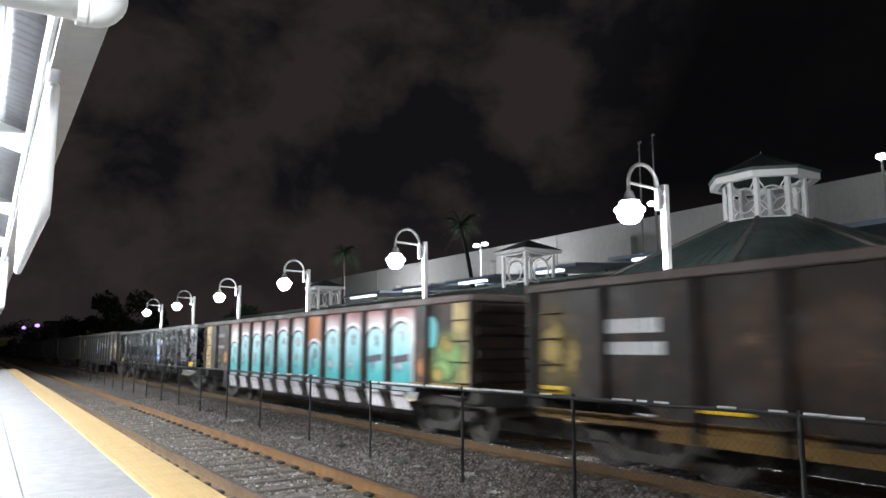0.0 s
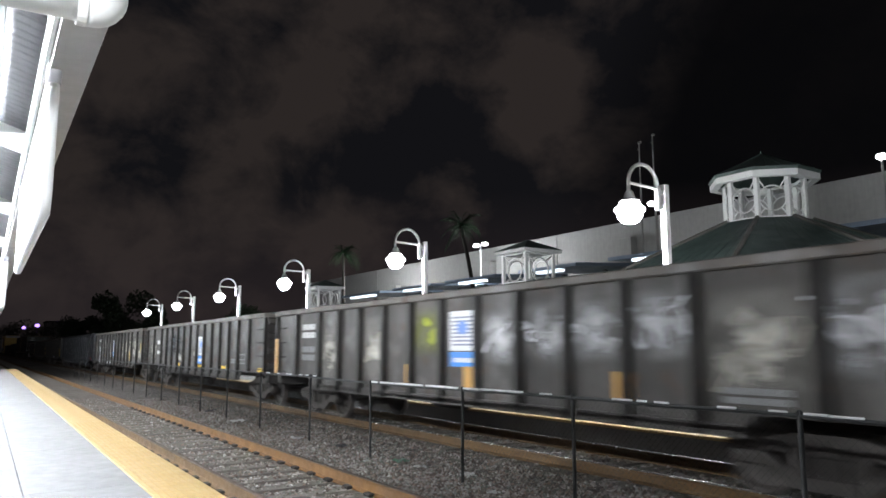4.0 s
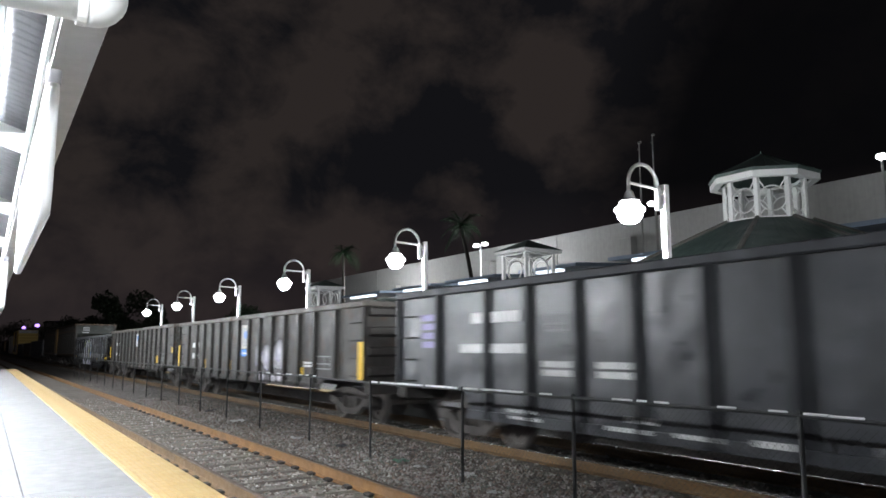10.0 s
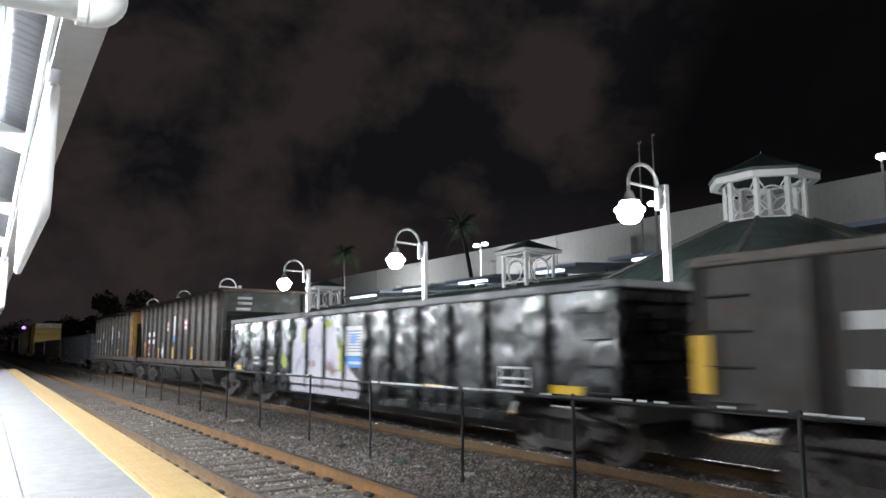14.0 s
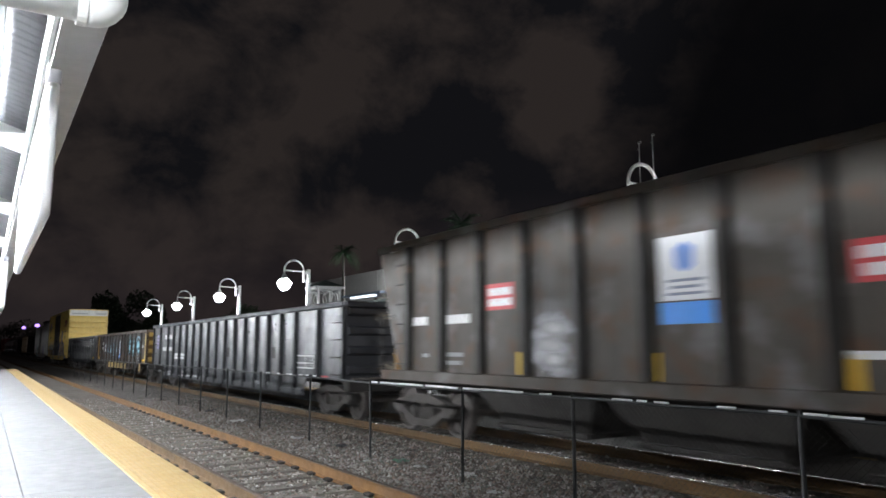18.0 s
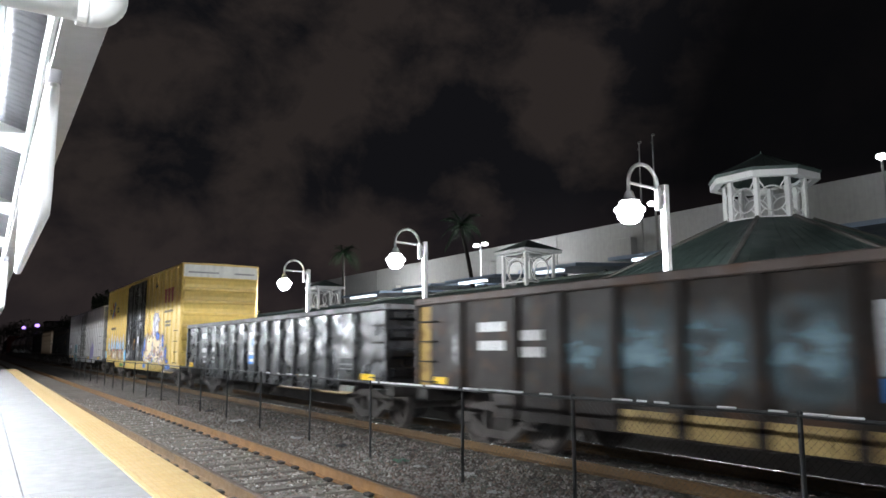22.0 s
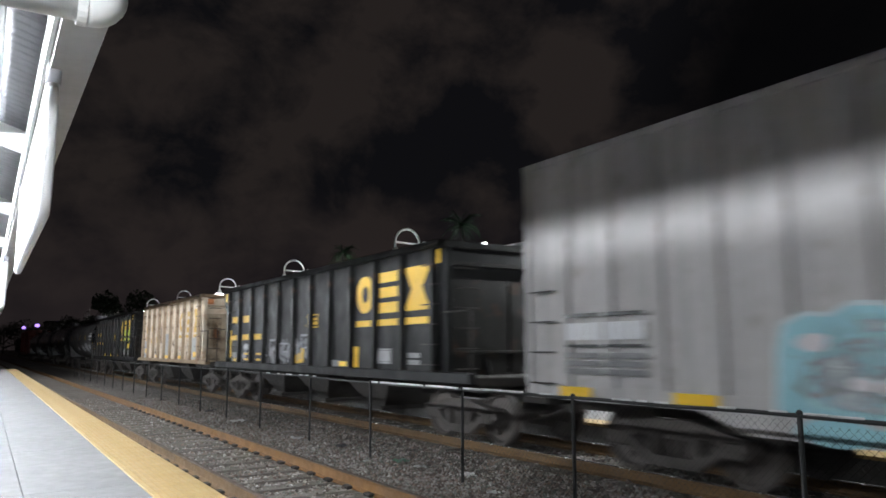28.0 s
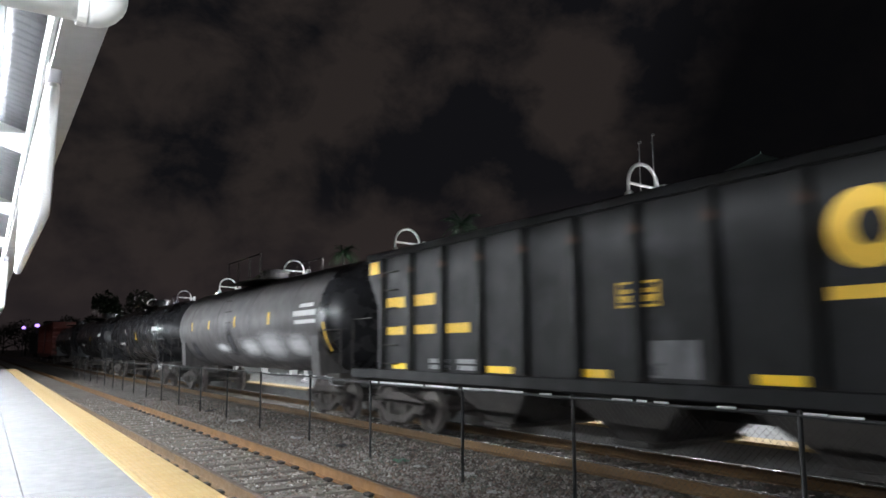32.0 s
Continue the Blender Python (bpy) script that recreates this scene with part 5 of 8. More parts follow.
# ---- open hoppers
def hopper(s_front, s_rear, label, paint, posts, top=3.66, sill=1.05, post_paint=None, end_paint=None, chord=None, first=0.20, over=0.95, end_plate=None, sill_paint=None, plate_top=2.16, bay=(0.21, 0.3), slope_paint=None, sill_cut=0.0, bays=(-0.46, 0.0, 0.46), lead=0.0, tapered=False):
    car, half = car_thing("hopper_car", s_front, s_rear, label, "freight car")
    post_paint, end_paint, chord, sill_paint = post_paint or paint, end_paint or paint, chord or paint, sill_paint or paint
    key = "%s/%.2f/%d" % (paint.name, half, posts)
    for d in (-1, 1):
        a, b = sorted((d * (SIDE - 0.02), d * SIDE))
        outline = [(-half, top - 0.14), (-half + 0.02, 2.7), (-half + 0.10, sill + 0.2), (half - 0.10, sill + 0.2), (half - 0.02, 2.7), (half, top - 0.14)]
        if tapered:
            outline = outline[:3] + [(half - 0.42, sill + 0.2), (half - 0.42, 2.25), (half + 0.2, 3.15), (half + 0.2, top - 0.14)]
        part("side_wall", Shape().prism(outline, a, b, "x"), paint, car, "steel side sheet")
        a, b = sorted((d * (SIDE - 0.06), d * (SIDE + 0.07)))
        part("top_chord", Shape().box(a, b, -half - 0.03, half + (0.22 if tapered else 0.03), top - 0.14, top, 0.02), chord, car)
        a, b = sorted((d * (SIDE - 0.12), d * (SIDE + 0.05)))
        part("side_sill", Shape().box(a, b, -half - over, half + over, sill + sill_cut, sill + 0.2, 0.02), sill_paint, car)
        prof = [(0.0, -0.11), (0.095, -0.055), (0.095, 0.055), (0.0, 0.11)]
        me = shared("side_post/" + key, lambda: Shape().prism(prof, sill + 0.2, top - 0.141, "z"), post_paint)
        for k in range(posts):
            y = -half + first + lead + k * (2 * half - 2 * first - lead) / (posts - 1)
            part("side_post", me, post_paint, car, at=pose(d * (SIDE + 0.001), y, 0, 0, 0, 0 if d > 0 else 180))
    for e in (-1, 1):
        # slope sheet, its braces, the end platform
        prof = [(e * half, top - 0.02), (e * (half - 0.03), top - 0.02), (e * (half - 2.5), sill + 0.15), (e * (half - 2.4), sill + 0.08), (e * (half + 0.0), top - 0.8), (e * half, top - 0.7)]
        part("slope_sheet", Shape().prism(prof, -SIDE + 0.025, SIDE - 0.025, "x"), slope_paint or end_paint, car, "sloping end sheet")
        part("end_chord", Shape().box(-SIDE, SIDE, *sorted((e * (half - 0.04), e * (half + 0.10))), top - 0.139, top - 0.006, 0.02), chord, car)
        part("end_sill", Shape().box(-SIDE + 0.12, SIDE - 0.12, *sorted((e * (half - 1.0), e * (half + over))), sill - 0.05, sill + 0.12, 0.02), UNDER, car)
        back = 0.52 if tapered and e > 0 else 0.0
        for x in (-SIDE + 0.10, SIDE - 0.10):
            part("corner_post", Shape().box(x - 0.07, x + 0.07, *sorted((e * (half + 0.02 - back), e * (half + 0.16 - back))), sill + 0.121, top - 0.141, 0.01), end_paint, car)
        for x in (-0.55, 0.55):
            part("end_brace", Shape().tube([(x, e * (half + 0.1 - back), sill + 0.12), (x, e * (half - 0.35 - back), top - 1.15)], 0.07, 6), end_paint, car)
        if end_plate:
            # upright plates under the slope sheet, a shelf bar over them
            for a, b in ((-SIDE + 0.20, -0.03), (0.03, SIDE - 0.20)):
                part("end_plate", Shape().box(a, b, *sorted((e * (half + 0.03 - back), e * (half + 0.055 - back))), sill + 0.13, plate_top, 0.006), end_plate, car, "upright end plate, grimy or darkened as if in shade")
            part("plate_stiffener", Shape().box(-SIDE + 0.18, SIDE - 0.18, *sorted((e * (half + 0.056 - back), e * (half + 0.10 - back))), 1.56, 1.62, 0.01), end_plate, car)
            if not back:
                part("shelf_bar", Shape().box(-SIDE + 0.175, SIDE - 0.175, *sorted((e * (half + 0.02), e * (half + 0.15))), plate_top + 0.24, plate_top + 0.31, 0.01), end_plate, car)
        rungs(car, "grab_iron", top - sill - 0.2, 7, pose(-SIDE - 0.005, e * (half - 0.30 - back), sill + 0.2))
        rungs(car, "end_grab_iron", top - sill - 0.2, 7, pose(-SIDE + 0.45, e * (half + 0.16 - back), sill + 0.12, 0, 0, 90 if e < 0 else -90))
        part("handrail", Shape().tube([(-SIDE, e * (half + over), sill + 0.15), (-SIDE, e * (half + over), sill + 1.25), (-SIDE, e * (half + 0.1), sill + 1.25)], 0.018, 6), UNDER, car)
    for k in bays:
        s = Shape()
        y, w, b = k * half, half * bay[0], bay[1]
        s.add([(-1.35, y - w, sill + 0.15), (1.35, y - w, sill + 0.15), (1.35, y + w, sill + 0.15), (-1.35, y + w, sill + 0.15),
               (-0.9, y - b, 0.42), (0.9, y - b, 0.42), (0.9, y + b, 0.42), (-0.9, y + b, 0.42)],
              [(0, 3, 2, 1), (4, 5, 6, 7), (0, 1, 5, 4), (1, 2, 6, 5), (2, 3, 7, 6), (3, 0, 4, 7)])
        s.box(-1.0, 1.0, y - b - 0.06, y + b + 0.06, 0.34, 0.42, 0.01)
        part("discharge_bay", s, UNDER, car, "tapering discharge bay")
    part("centre_sill", Shape().box(-0.18, 0.18, -half - over, half + over, 0.70, 1.0), UNDER, car)
    running_gear(car, half, half + over - 0.1, half - 0.15)
    return car, half


# ---- box cars
def box_car(s_front, s_rear, label, paint, top, sill, door_u, door_paint, end_paint, panels, roof_paint, name="box_car", over=0.45, peak=0.03):
    car, half = car_thing(name, s_front, s_rear, label, "freight car")
    d0, d1 = door_u[0] - half, door_u[1] - half
    for d in (-1, 1):
        a, b = sorted((d * (SIDE - 0.05), d * SIDE))
        for y0, y1 in ((-half, d0), (d1, half)):
            part("side_wall", Shape().box(a, b, y0, y1, sill + 0.2, top - 0.08), paint, car, "steel side sheet")
        part("door_bay", Shape().box(*sorted((d * (SIDE - 0.09), d * (SIDE - 0.04))), d0, d1, sill + 0.2, top - 0.08), door_paint, car)
        part("top_rail", Shape().box(*sorted((d * (SIDE - 0.06), d * (SIDE + 0.05))), -half, half, top - 0.08, top + 0.02, 0.01), roof_paint, car)
        part("side_sill", Shape().prism([(-half, sill + 0.2), (-half, sill), (-half + 3.0, sill), (-half + 3.6, sill - 0.22), (half - 3.6, sill - 0.22), (half - 3.0, sill), (half, sill), (half, sill + 0.2)],
                                        *sorted((d * (SIDE - 0.06), d * (SIDE + 0.01))), "x"), paint, car)
        prof = [(0.0, -0.075), (0.055, -0.04), (0.055, 0.04), (0.0, 0.075)]
        me = shared("side_post/%s/%.2f" % (paint.name, top), lambda: Shape().prism(prof, sill + 0.2, top - 0.081, "z"), paint)
        for lo, hi, k in ((-half + 0.08, d0 - 0.08, panels[0]), (d1 + 0.08, half - 0.08, panels[1])):
            for i in range(k + 1):
                part("side_post", me, paint, car, at=pose(d * (SIDE + 0.001), lo + (hi - lo) * i / k, 0, 0, 0, 0 if d > 0 else 180))
    for e in (-1, 1):
        part("end_wall", Shape().box(-SIDE + 0.002, SIDE - 0.002, *sorted((e * half, e * (half - 0.05))), sill + 0.1, top - 0.02), end_paint, car, "corrugated end")
        n = max(5, round((top - sill) / 0.60))
        step = (top - sill - 0.75) / n
        rib = shared("end_rib/%s/%.2f" % (end_paint.name, top), lambda: Shape().prism([(0.0, -0.40 * step), (0.10, -0.36 * step), (0.115, -0.10 * step), (0.07, 0.30 * step), (0.0, 0.44 * step)], -SIDE + 0.04, SIDE - 0.04, "x"), end_paint)
        for k in range(n):
            part("end_rib", rib, end_paint, car, at=pose(0, e * (half + 0.001), sill + 0.2 + step * (k + 0.5), 0, 0, 0 if e > 0 else 180))
        part("end_sill", Shape().box(-SIDE + 0.05, SIDE - 0.05, *sorted((e * (half - 0.4), e * (half + 0.18))), sill - 0.1, sill + 0.098, 0.02), UNDER, car)
        rungs(car, "grab_iron", 1.5, 4, pose(-SIDE - 0.06, e * (half - 0.45), sill + 0.1))
        rungs(car, "end_grab_iron", 1.5, 4, pose(-SIDE + 0.45, e * (half + 0.09), sill + 0.1, 0, 0, 90 if e < 0 else -90))
    roof = Shape().prism([(-SIDE - 0.04, top + 0.021), (0, top + 0.02 + peak), (SIDE + 0.04, top + 0.021), (SIDE - 0.1, top - 0.03), (-SIDE + 0.1, top - 0.03)], -half - 0.04, half + 0.04)
    for k in range(1, 16):
        y = -half + 2 * half * k / 16
        roof.prism([(-SIDE, top + 0.025), (0, top + 0.06 + peak), (SIDE, top + 0.025)], y - 0.04, y + 0.04)
    part("roof", roof, roof_paint, car, "ribbed steel roof")
    part("floor", Shape().box(-SIDE + 0.1, SIDE - 0.1, -half, half, sill, sill + 0.1), UNDER, car)
    part("centre_sill", Shape().box(-0.2, 0.2, -half - over, half + over, 0.68, sill - 0.001), UNDER, car)
    running_gear(car, half, half + over - 0.1, half - 2.2)
    return car, half


def plug_door(car, half, u0, u1, z0, z1, paint, panels=4, bars=2):
    """A flush sliding door with its panels, lock bars and handles."""
    x = -SIDE - 0.025
    d = part("door", Shape().box(x - 0.03, x + 0.055, u0 - half + 0.02, u1 - half - 0.02, z0, z1, 0.012), paint, car, "sliding steel door")
    for k in range(panels):
        a = z0 + 0.15 + k * (z1 - z0 - 0.3) / panels
        b = a + (z1 - z0 - 0.3) / panels - 0.14
        part("panel", Shape().prism([(x - 0.03, a), (x - 0.06, a + 0.05), (x - 0.06, b - 0.05), (x - 0.03, b)], u0 - half + 0.14, u1 - half - 0.14), paint, d)
    for k in range(bars):
        y = u0 - half + (k + 0.5) * (u1 - u0) / bars
        part("lock_bar", Shape().tube([(x - 0.09, y, z0 + 0.03), (x - 0.09, y, z1 - 0.03)], 0.02, 6), UNDER, d)
        part("handle", Shape().box(x - 0.12, x - 0.095, y - 0.3, y + 0.02, z0 + 0.9, z0 + 0.96, 0.008), UNDER, d)
    return d


# ---- tank cars
def tank_car(s_front, s_rear, label, paint, seed=0, head=None):
    car, half = car_thing("tank_car", s_front, s_rear, label, "freight car")
    r, zc, rnd = 1.46, 2.46, random.Random(seed)
    prof = [(0.05, -half + 0.55), (0.6, -half + 0.60), (1.05, -half + 0.75), (1.32, -half + 0.98), (r, -half + 1.35)]
    prof += [(r, y) for y in (-half * 0.5, -half * 0.25, 0.0, half * 0.25, half * 0.5)]
    prof += [(a, -h) for a, h in reversed(prof[:5])]
    part("tank", Shape().lathe(prof, (0, 0, zc), 40, "y"), paint, car, "black cylindrical tank", smooth=True)
    # front head in a blacker colour, standing for shade as it faces off the lamps
    if head:
        part("tank_head", Shape().lathe([(a + 0.006, b - 0.004) for a, b in prof[:5]], (0, 0, zc), 40, "y"), head, car, "black dished end", smooth=True)
    for y in (-half * 0.62, -half * 0.2, half * 0.2, half * 0.62):
        part("weld_band", Shape().lathe([(r - 0.01, y - 0.04), (r + 0.012, y - 0.03), (r + 0.012, y + 0.03), (r - 0.01, y + 0.04)], (0, 0, zc), 40, "y"), paint, car, smooth=True)
    part("manway", Shape().lathe([(0.42, 1.40), (0.42, 1.75), (0.46, 1.76), (0.46, 1.83), (0.2, 1.88)], (0, 0, zc), 16), paint, car)
    part("valve_box", Shape().box(-0.3, 0.3, 0.7, 1.3, zc + 1.38, zc + 1.78, 0.03), paint, car)
    plat = part("platform", Shape().box(-1.05, 1.05, -1.5, 1.9, zc + 1.42, zc + 1.47), UNDER, car, "steel grating round the manway")
    for x in (-1.05, 1.05):
        rail = Shape().tube([(x, -1.5, zc + 1.47), (x, -1.5, zc + 2.2), (x, 1.9, zc + 2.2), (x, 1.9, zc + 1.47)], 0.022, 6)
        for y in (-0.4, 0.8):
            rail.tube([(x, y, zc + 1.47), (x, y, zc + 2.2)], 0.018, 6)
        part("guard_rail", rail, UNDER, car)
    rungs(car, "ladder_rung", 3.0, 9, pose(-r - 0.02, 0.2, 1.0), 0.45)
    for e in (-1, 1):
        y = e * (half - 1.75)
        part("saddle", Shape().prism([(-1.3, 1.0), (1.3, 1.0), (1.38, 2.0), (1.1, 1.5), (0.6, 1.12), (-0.6, 1.12), (-1.1, 1.5), (-1.38, 2.0)], y - 0.25, y + 0.25), paint, car)
        part("stub_sill", Shape().box(-0.3, 0.3, *sorted((e * half, e * (half - 3.0))), 0.70, 1.0), UNDER, car)
        part("end_platform", Shape().box(-SIDE + 0.05, SIDE - 0.05, *sorted((e * half, e * (half - 0.7))), 1.0, 1.08), UNDER, car)
        for x in (-SIDE + 0.08, SIDE - 0.08):
            hr = Shape().tube([(x, e * (half - 0.05), 1.08), (x, e * (half - 0.05), 2.1), (x, e * (half - 1.3), 2.1), (x, e * (half - 1.3), 1.6)], 0.02, 6)
            part("handrail", hr, UNDER, car)
    running_gear(car, half, half - 0.05)
    return car, half


def tank_mark(car, half, u, z, du, dz, mat, name="stencil"):
    """A mark that follows the curve of the tank."""
    s, r, zc = Shape(), 1.474, 2.46
    for k in range(4):
        a = [math.asin(max(-0.999, min(0.999, (q - zc) / r))) for q in (z + dz * k / 4, z + dz * (k + 1) / 4)]
        p = [(-r * math.cos(t), zc + r * math.sin(t)) for t in a]
        o = len(s.v)
        s.add([(p[0][0], u - half, p[0][1]), (p[0][0], u + du - half, p[0][1]), (p[1][0], u + du - half, p[1][1]), (p[1][0], u - half, p[1][1])], [(0, 1, 2, 3)])
    return part(name, s, mat, car)


# ---- the paints of the train
def gon_paint(name, base, chalk=0.0, rust=0.0, chalk_colour=(0.5, 0.5, 0.53), streak=0.35, rough=0.55, sheen=0.2, dent=0.25):
    return surface(name, base, tuple(c * 0.55 for c in base), 0.7, rough, grain=7, stain=0.9, bump=0.12, rust=rust, chalk=chalk, chalk_colour=chalk_colour, streak=streak, sheen=sheen, dent=dent)


BROWN_DARK = gon_paint("dark_brown_paint", (0.034, 0.026, 0.023), 0.35, 0.42, (0.115, 0.105, 0.10))
BLACK_GLOSS = gon_paint("glossy_black_paint", (0.0085, 0.009, 0.011), 0.06, 0.0, (0.06, 0.06, 0.07), rough=0.27, sheen=0.56, dent=0.66)
BLACK_DULL = gon_paint("dull_black_paint", (0.014, 0.0145, 0.017), 0.25, 0.0, (0.14, 0.14, 0.16), rough=0.31, sheen=0.54, dent=0.66)
GREY_BROWN = gon_paint("grey_brown_paint", (0.098, 0.089, 0.084), 0.15, 0.12, (0.4, 0.39, 0.37))
GREY_WARM = gon_paint("warm_grey_paint", (0.094, 0.087, 0.083), 0.1, 0.3, (0.34, 0.33, 0.31))
GREY_COOL = gon_paint("cool_grey_paint", (0.050, 0.052, 0.060), 0.15, 0.0, (0.2, 0.2, 0.22), rough=0.38, sheen=0.55, dent=0.45)
# darker than the sheets: shade on the posts' unlit sides put into the colour
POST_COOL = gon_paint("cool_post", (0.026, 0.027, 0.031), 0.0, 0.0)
GOLD = gon_paint("gold_paint", (0.46, 0.30, 0.085), 0.0, 0.6, streak=0.6)
GOLD_PALE = surface("worn_pale_gold", (0.58, 0.43, 0.17), (0.42, 0.27, 0.09), 0.8, 0.65, grain=6, stain=1.8, rust=0.6, rust_colour=(0.14, 0.075, 0.03), streak=0.5)
GOLD_DIM = gon_paint("dim_gold_paint", (0.26, 0.155, 0.045), 0.0, 0.75, streak=0.7)
GOLD_END = gon_paint("dark_ochre_end", (0.12, 0.072, 0.024), 0.0, 0.6, streak=0.6)
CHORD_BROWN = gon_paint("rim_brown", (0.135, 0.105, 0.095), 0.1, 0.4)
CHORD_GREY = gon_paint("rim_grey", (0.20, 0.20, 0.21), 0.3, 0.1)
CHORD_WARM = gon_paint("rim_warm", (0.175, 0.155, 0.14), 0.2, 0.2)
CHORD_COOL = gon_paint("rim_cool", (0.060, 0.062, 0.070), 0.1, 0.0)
HOPPER_BROWN = gon_paint("hopper_brown", (0.048, 0.035, 0.026), 0.1, 0.6)
HOPPER_GREY = gon_paint("hopper_grey", (0.096, 0.082, 0.071), 0.15, 0.4)
HOPPER_ENDS = gon_paint("hopper_orange_end", (0.32, 0.175, 0.040), 0.0, 0.55)
HOPPER_BLACK = gon_paint("hopper_black", (0.021, 0.0212, 0.0225), 0.15, 0.0, (0.08, 0.08, 0.09), 0.3, sheen=0.12)
# end plates darkened for the shade in the gap between two cars
HOPPER_END_SHADE = gon_paint("hopper_grime", (0.017, 0.0155, 0.0145), 0.0, 0.2)
# post colours for black and grey cars, darkened likewise for their unlit sides
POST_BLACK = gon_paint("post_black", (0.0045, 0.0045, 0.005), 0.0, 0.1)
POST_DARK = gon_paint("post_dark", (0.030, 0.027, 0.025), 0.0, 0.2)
TAN = surface("tan_rusted_paint", (0.84, 0.74, 0.60), (0.72, 0.54, 0.37), 0.5, 0.7, grain=7, stain=1.1, bump=0.15, rust=0.50, rust_colour=(0.46, 0.25, 0.12), streak=0.35)
TAN_SILL = surface("tan_rusted_sill", (0.34, 0.25, 0.15), (0.22, 0.15, 0.085), 0.8, 0.7, grain=8, stain=2.0, rust=0.6, rust_colour=(0.22, 0.11, 0.05), streak=0.3)
OCHRE_WORN = surface("worn_ochre_stencil", (0.78, 0.47, 0.06), (0.68, 0.50, 0.26), 0.8, 0.7, grain=9, stain=3.0, rust=0.4, rust_colour=(0.32, 0.17, 0.07), streak=0.4)
# tan posts, darkened by the shadow line that runs along each of them
TAN_POST = surface("tan_post", (0.50, 0.38, 0.26), (0.30, 0.19, 0.11), 0.6, 0.75, rust=0.5, streak=0.5)
TAN_END = surface("tan_grimy_end", (0.64, 0.53, 0.39), (0.44, 0.34, 0.23), 0.7, 0.8, grain=5, stain=1.6, rust=0.5, rust_colour=(0.12, 0.07, 0.04), streak=0.6)
SLOPE_DARK = gon_paint("slope_dark_green", (0.022, 0.025, 0.022), 0.1, 0.1)
# rusty slope sheet with the shade it stands in painted dark
SLOPE_SHADE = gon_paint("dark_rust", (0.05, 0.03, 0.016), 0.0, 0.5)
ROSE = gon_paint("faded_rose_paint", (0.145, 0.072, 0.056), 0.1, 0.3)
TAN_PATCH = surface("tan_primer", (0.47, 0.47, 0.48), (0.38, 0.38, 0.38), 0.4, 0.7, streak=0.2)
BOX_YELLOW = surface("box_car_yellow", (0.76, 0.54, 0.15), (0.66, 0.46, 0.125), 0.5, 0.5, grain=6, stain=0.7, bump=0.08, streak=0.22)
BOX_BLACK = surface("box_car_black", (0.009, 0.010, 0.012), (0.017, 0.018, 0.020), 0.6, 0.40, streak=0.3, sheen=0.32)
BOX_WHITE = surface("box_car_white_top", (0.78, 0.77, 0.73), (0.64, 0.63, 0.59), 0.5, 0.55, streak=0.3)
REEFER = surface("reefer_grey", (0.56, 0.545, 0.545), (0.43, 0.415, 0.41), 0.5, 0.7, sheen=0.2, grain=6, stain=0.9, streak=0.4, rust=0.12, rust_colour=(0.22, 0.15, 0.1))
REEFER_DOOR = surface("reefer_door_grey", (0.50, 0.49, 0.47), (0.36, 0.34, 0.31), 0.7, 0.6, streak=0.4, rust=0.25, rust_colour=(0.24, 0.17, 0.1))
REEFER_END = surface("reefer_end", (0.20, 0.20, 0.205), (0.13, 0.13, 0.13), 0.6, 0.6, streak=0.5)
TANK_BLACK = surface("tank_black", (0.098, 0.092, 0.092), (0.070, 0.066, 0.068), 0.7, 0.62, grain=5, stain=0.9, bump=0.05, chalk=0.25, chalk_colour=(0.10, 0.10, 0.11), streak=0.4)
TANK_BLACK_CLEAN = surface("tank_black_clean", (0.016, 0.016, 0.018), (0.03, 0.03, 0.032), 0.5, 0.28, grain=5, stain=0.8, bump=0.03)
FAR_RED = gon_paint("faded_red_paint", (0.20, 0.05, 0.04), 0.1, 0.3)
TURQUOISE = surface("spray_turquoise", (0.05, 0.50, 0.54), (0.36, 0.72, 0.76), 0.8, 0.6, grain=3, stain=1.6)
TURQUOISE_DIM = surface("spray_turquoise_faded", (0.30, 0.46, 0.56), (0.14, 0.22, 0.28), 0.8, 0.7, grain=5, stain=1.8)
SPRAY_WHITE = surface("spray_white", (0.82, 0.79, 0.81), (0.66, 0.58, 0.61), 0.7, 0.6, grain=4, stain=1.5)
SPRAY_PINK = surface("spray_pink", (0.42, 0.14, 0.13), (0.26, 0.09, 0.085), 0.9, 0.6, grain=4, stain=1.3)
BUBBLE_FILL = spray_fade("bubble_turquoise", (0.03, 0.42, 0.44), (0.50, 0.78, 0.82), 1.15, 2.0)
BUBBLE_CREST = spray_fade("bubble_crest", (0.86, 0.80, 0.82), (0.30, 0.11, 0.10), 2.12, 2.42, 0.12)
BUBBLE_HALO = spray_fade("bubble_halo", (0.42, 0.52, 0.56), (0.90, 0.86, 0.88), 1.3, 1.9, 0.25)
SPRAY_ORANGE = surface("spray_orange", (0.62, 0.22, 0.07), (0.4, 0.14, 0.06), 0.8, 0.6)
SPRAY_GREEN = surface("spray_green", (0.16, 0.40, 0.10), (0.10, 0.24, 0.07), 0.8, 0.6, grain=5, stain=2)
SPRAY_LIME = surface("spray_lime", (0.50, 0.58, 0.04), (0.4, 0.46, 0.04), 0.6, 0.6)
SPRAY_BLUE = surface("spray_blue", (0.07, 0.18, 0.60), (0.10, 0.30, 0.68), 0.8, 0.6, grain=4, stain=1.8)
SPRAY_SKY = surface("spray_sky_blue", (0.16, 0.46, 0.72), (0.42, 0.62, 0.76), 0.8, 0.6, grain=4, stain=1.8)
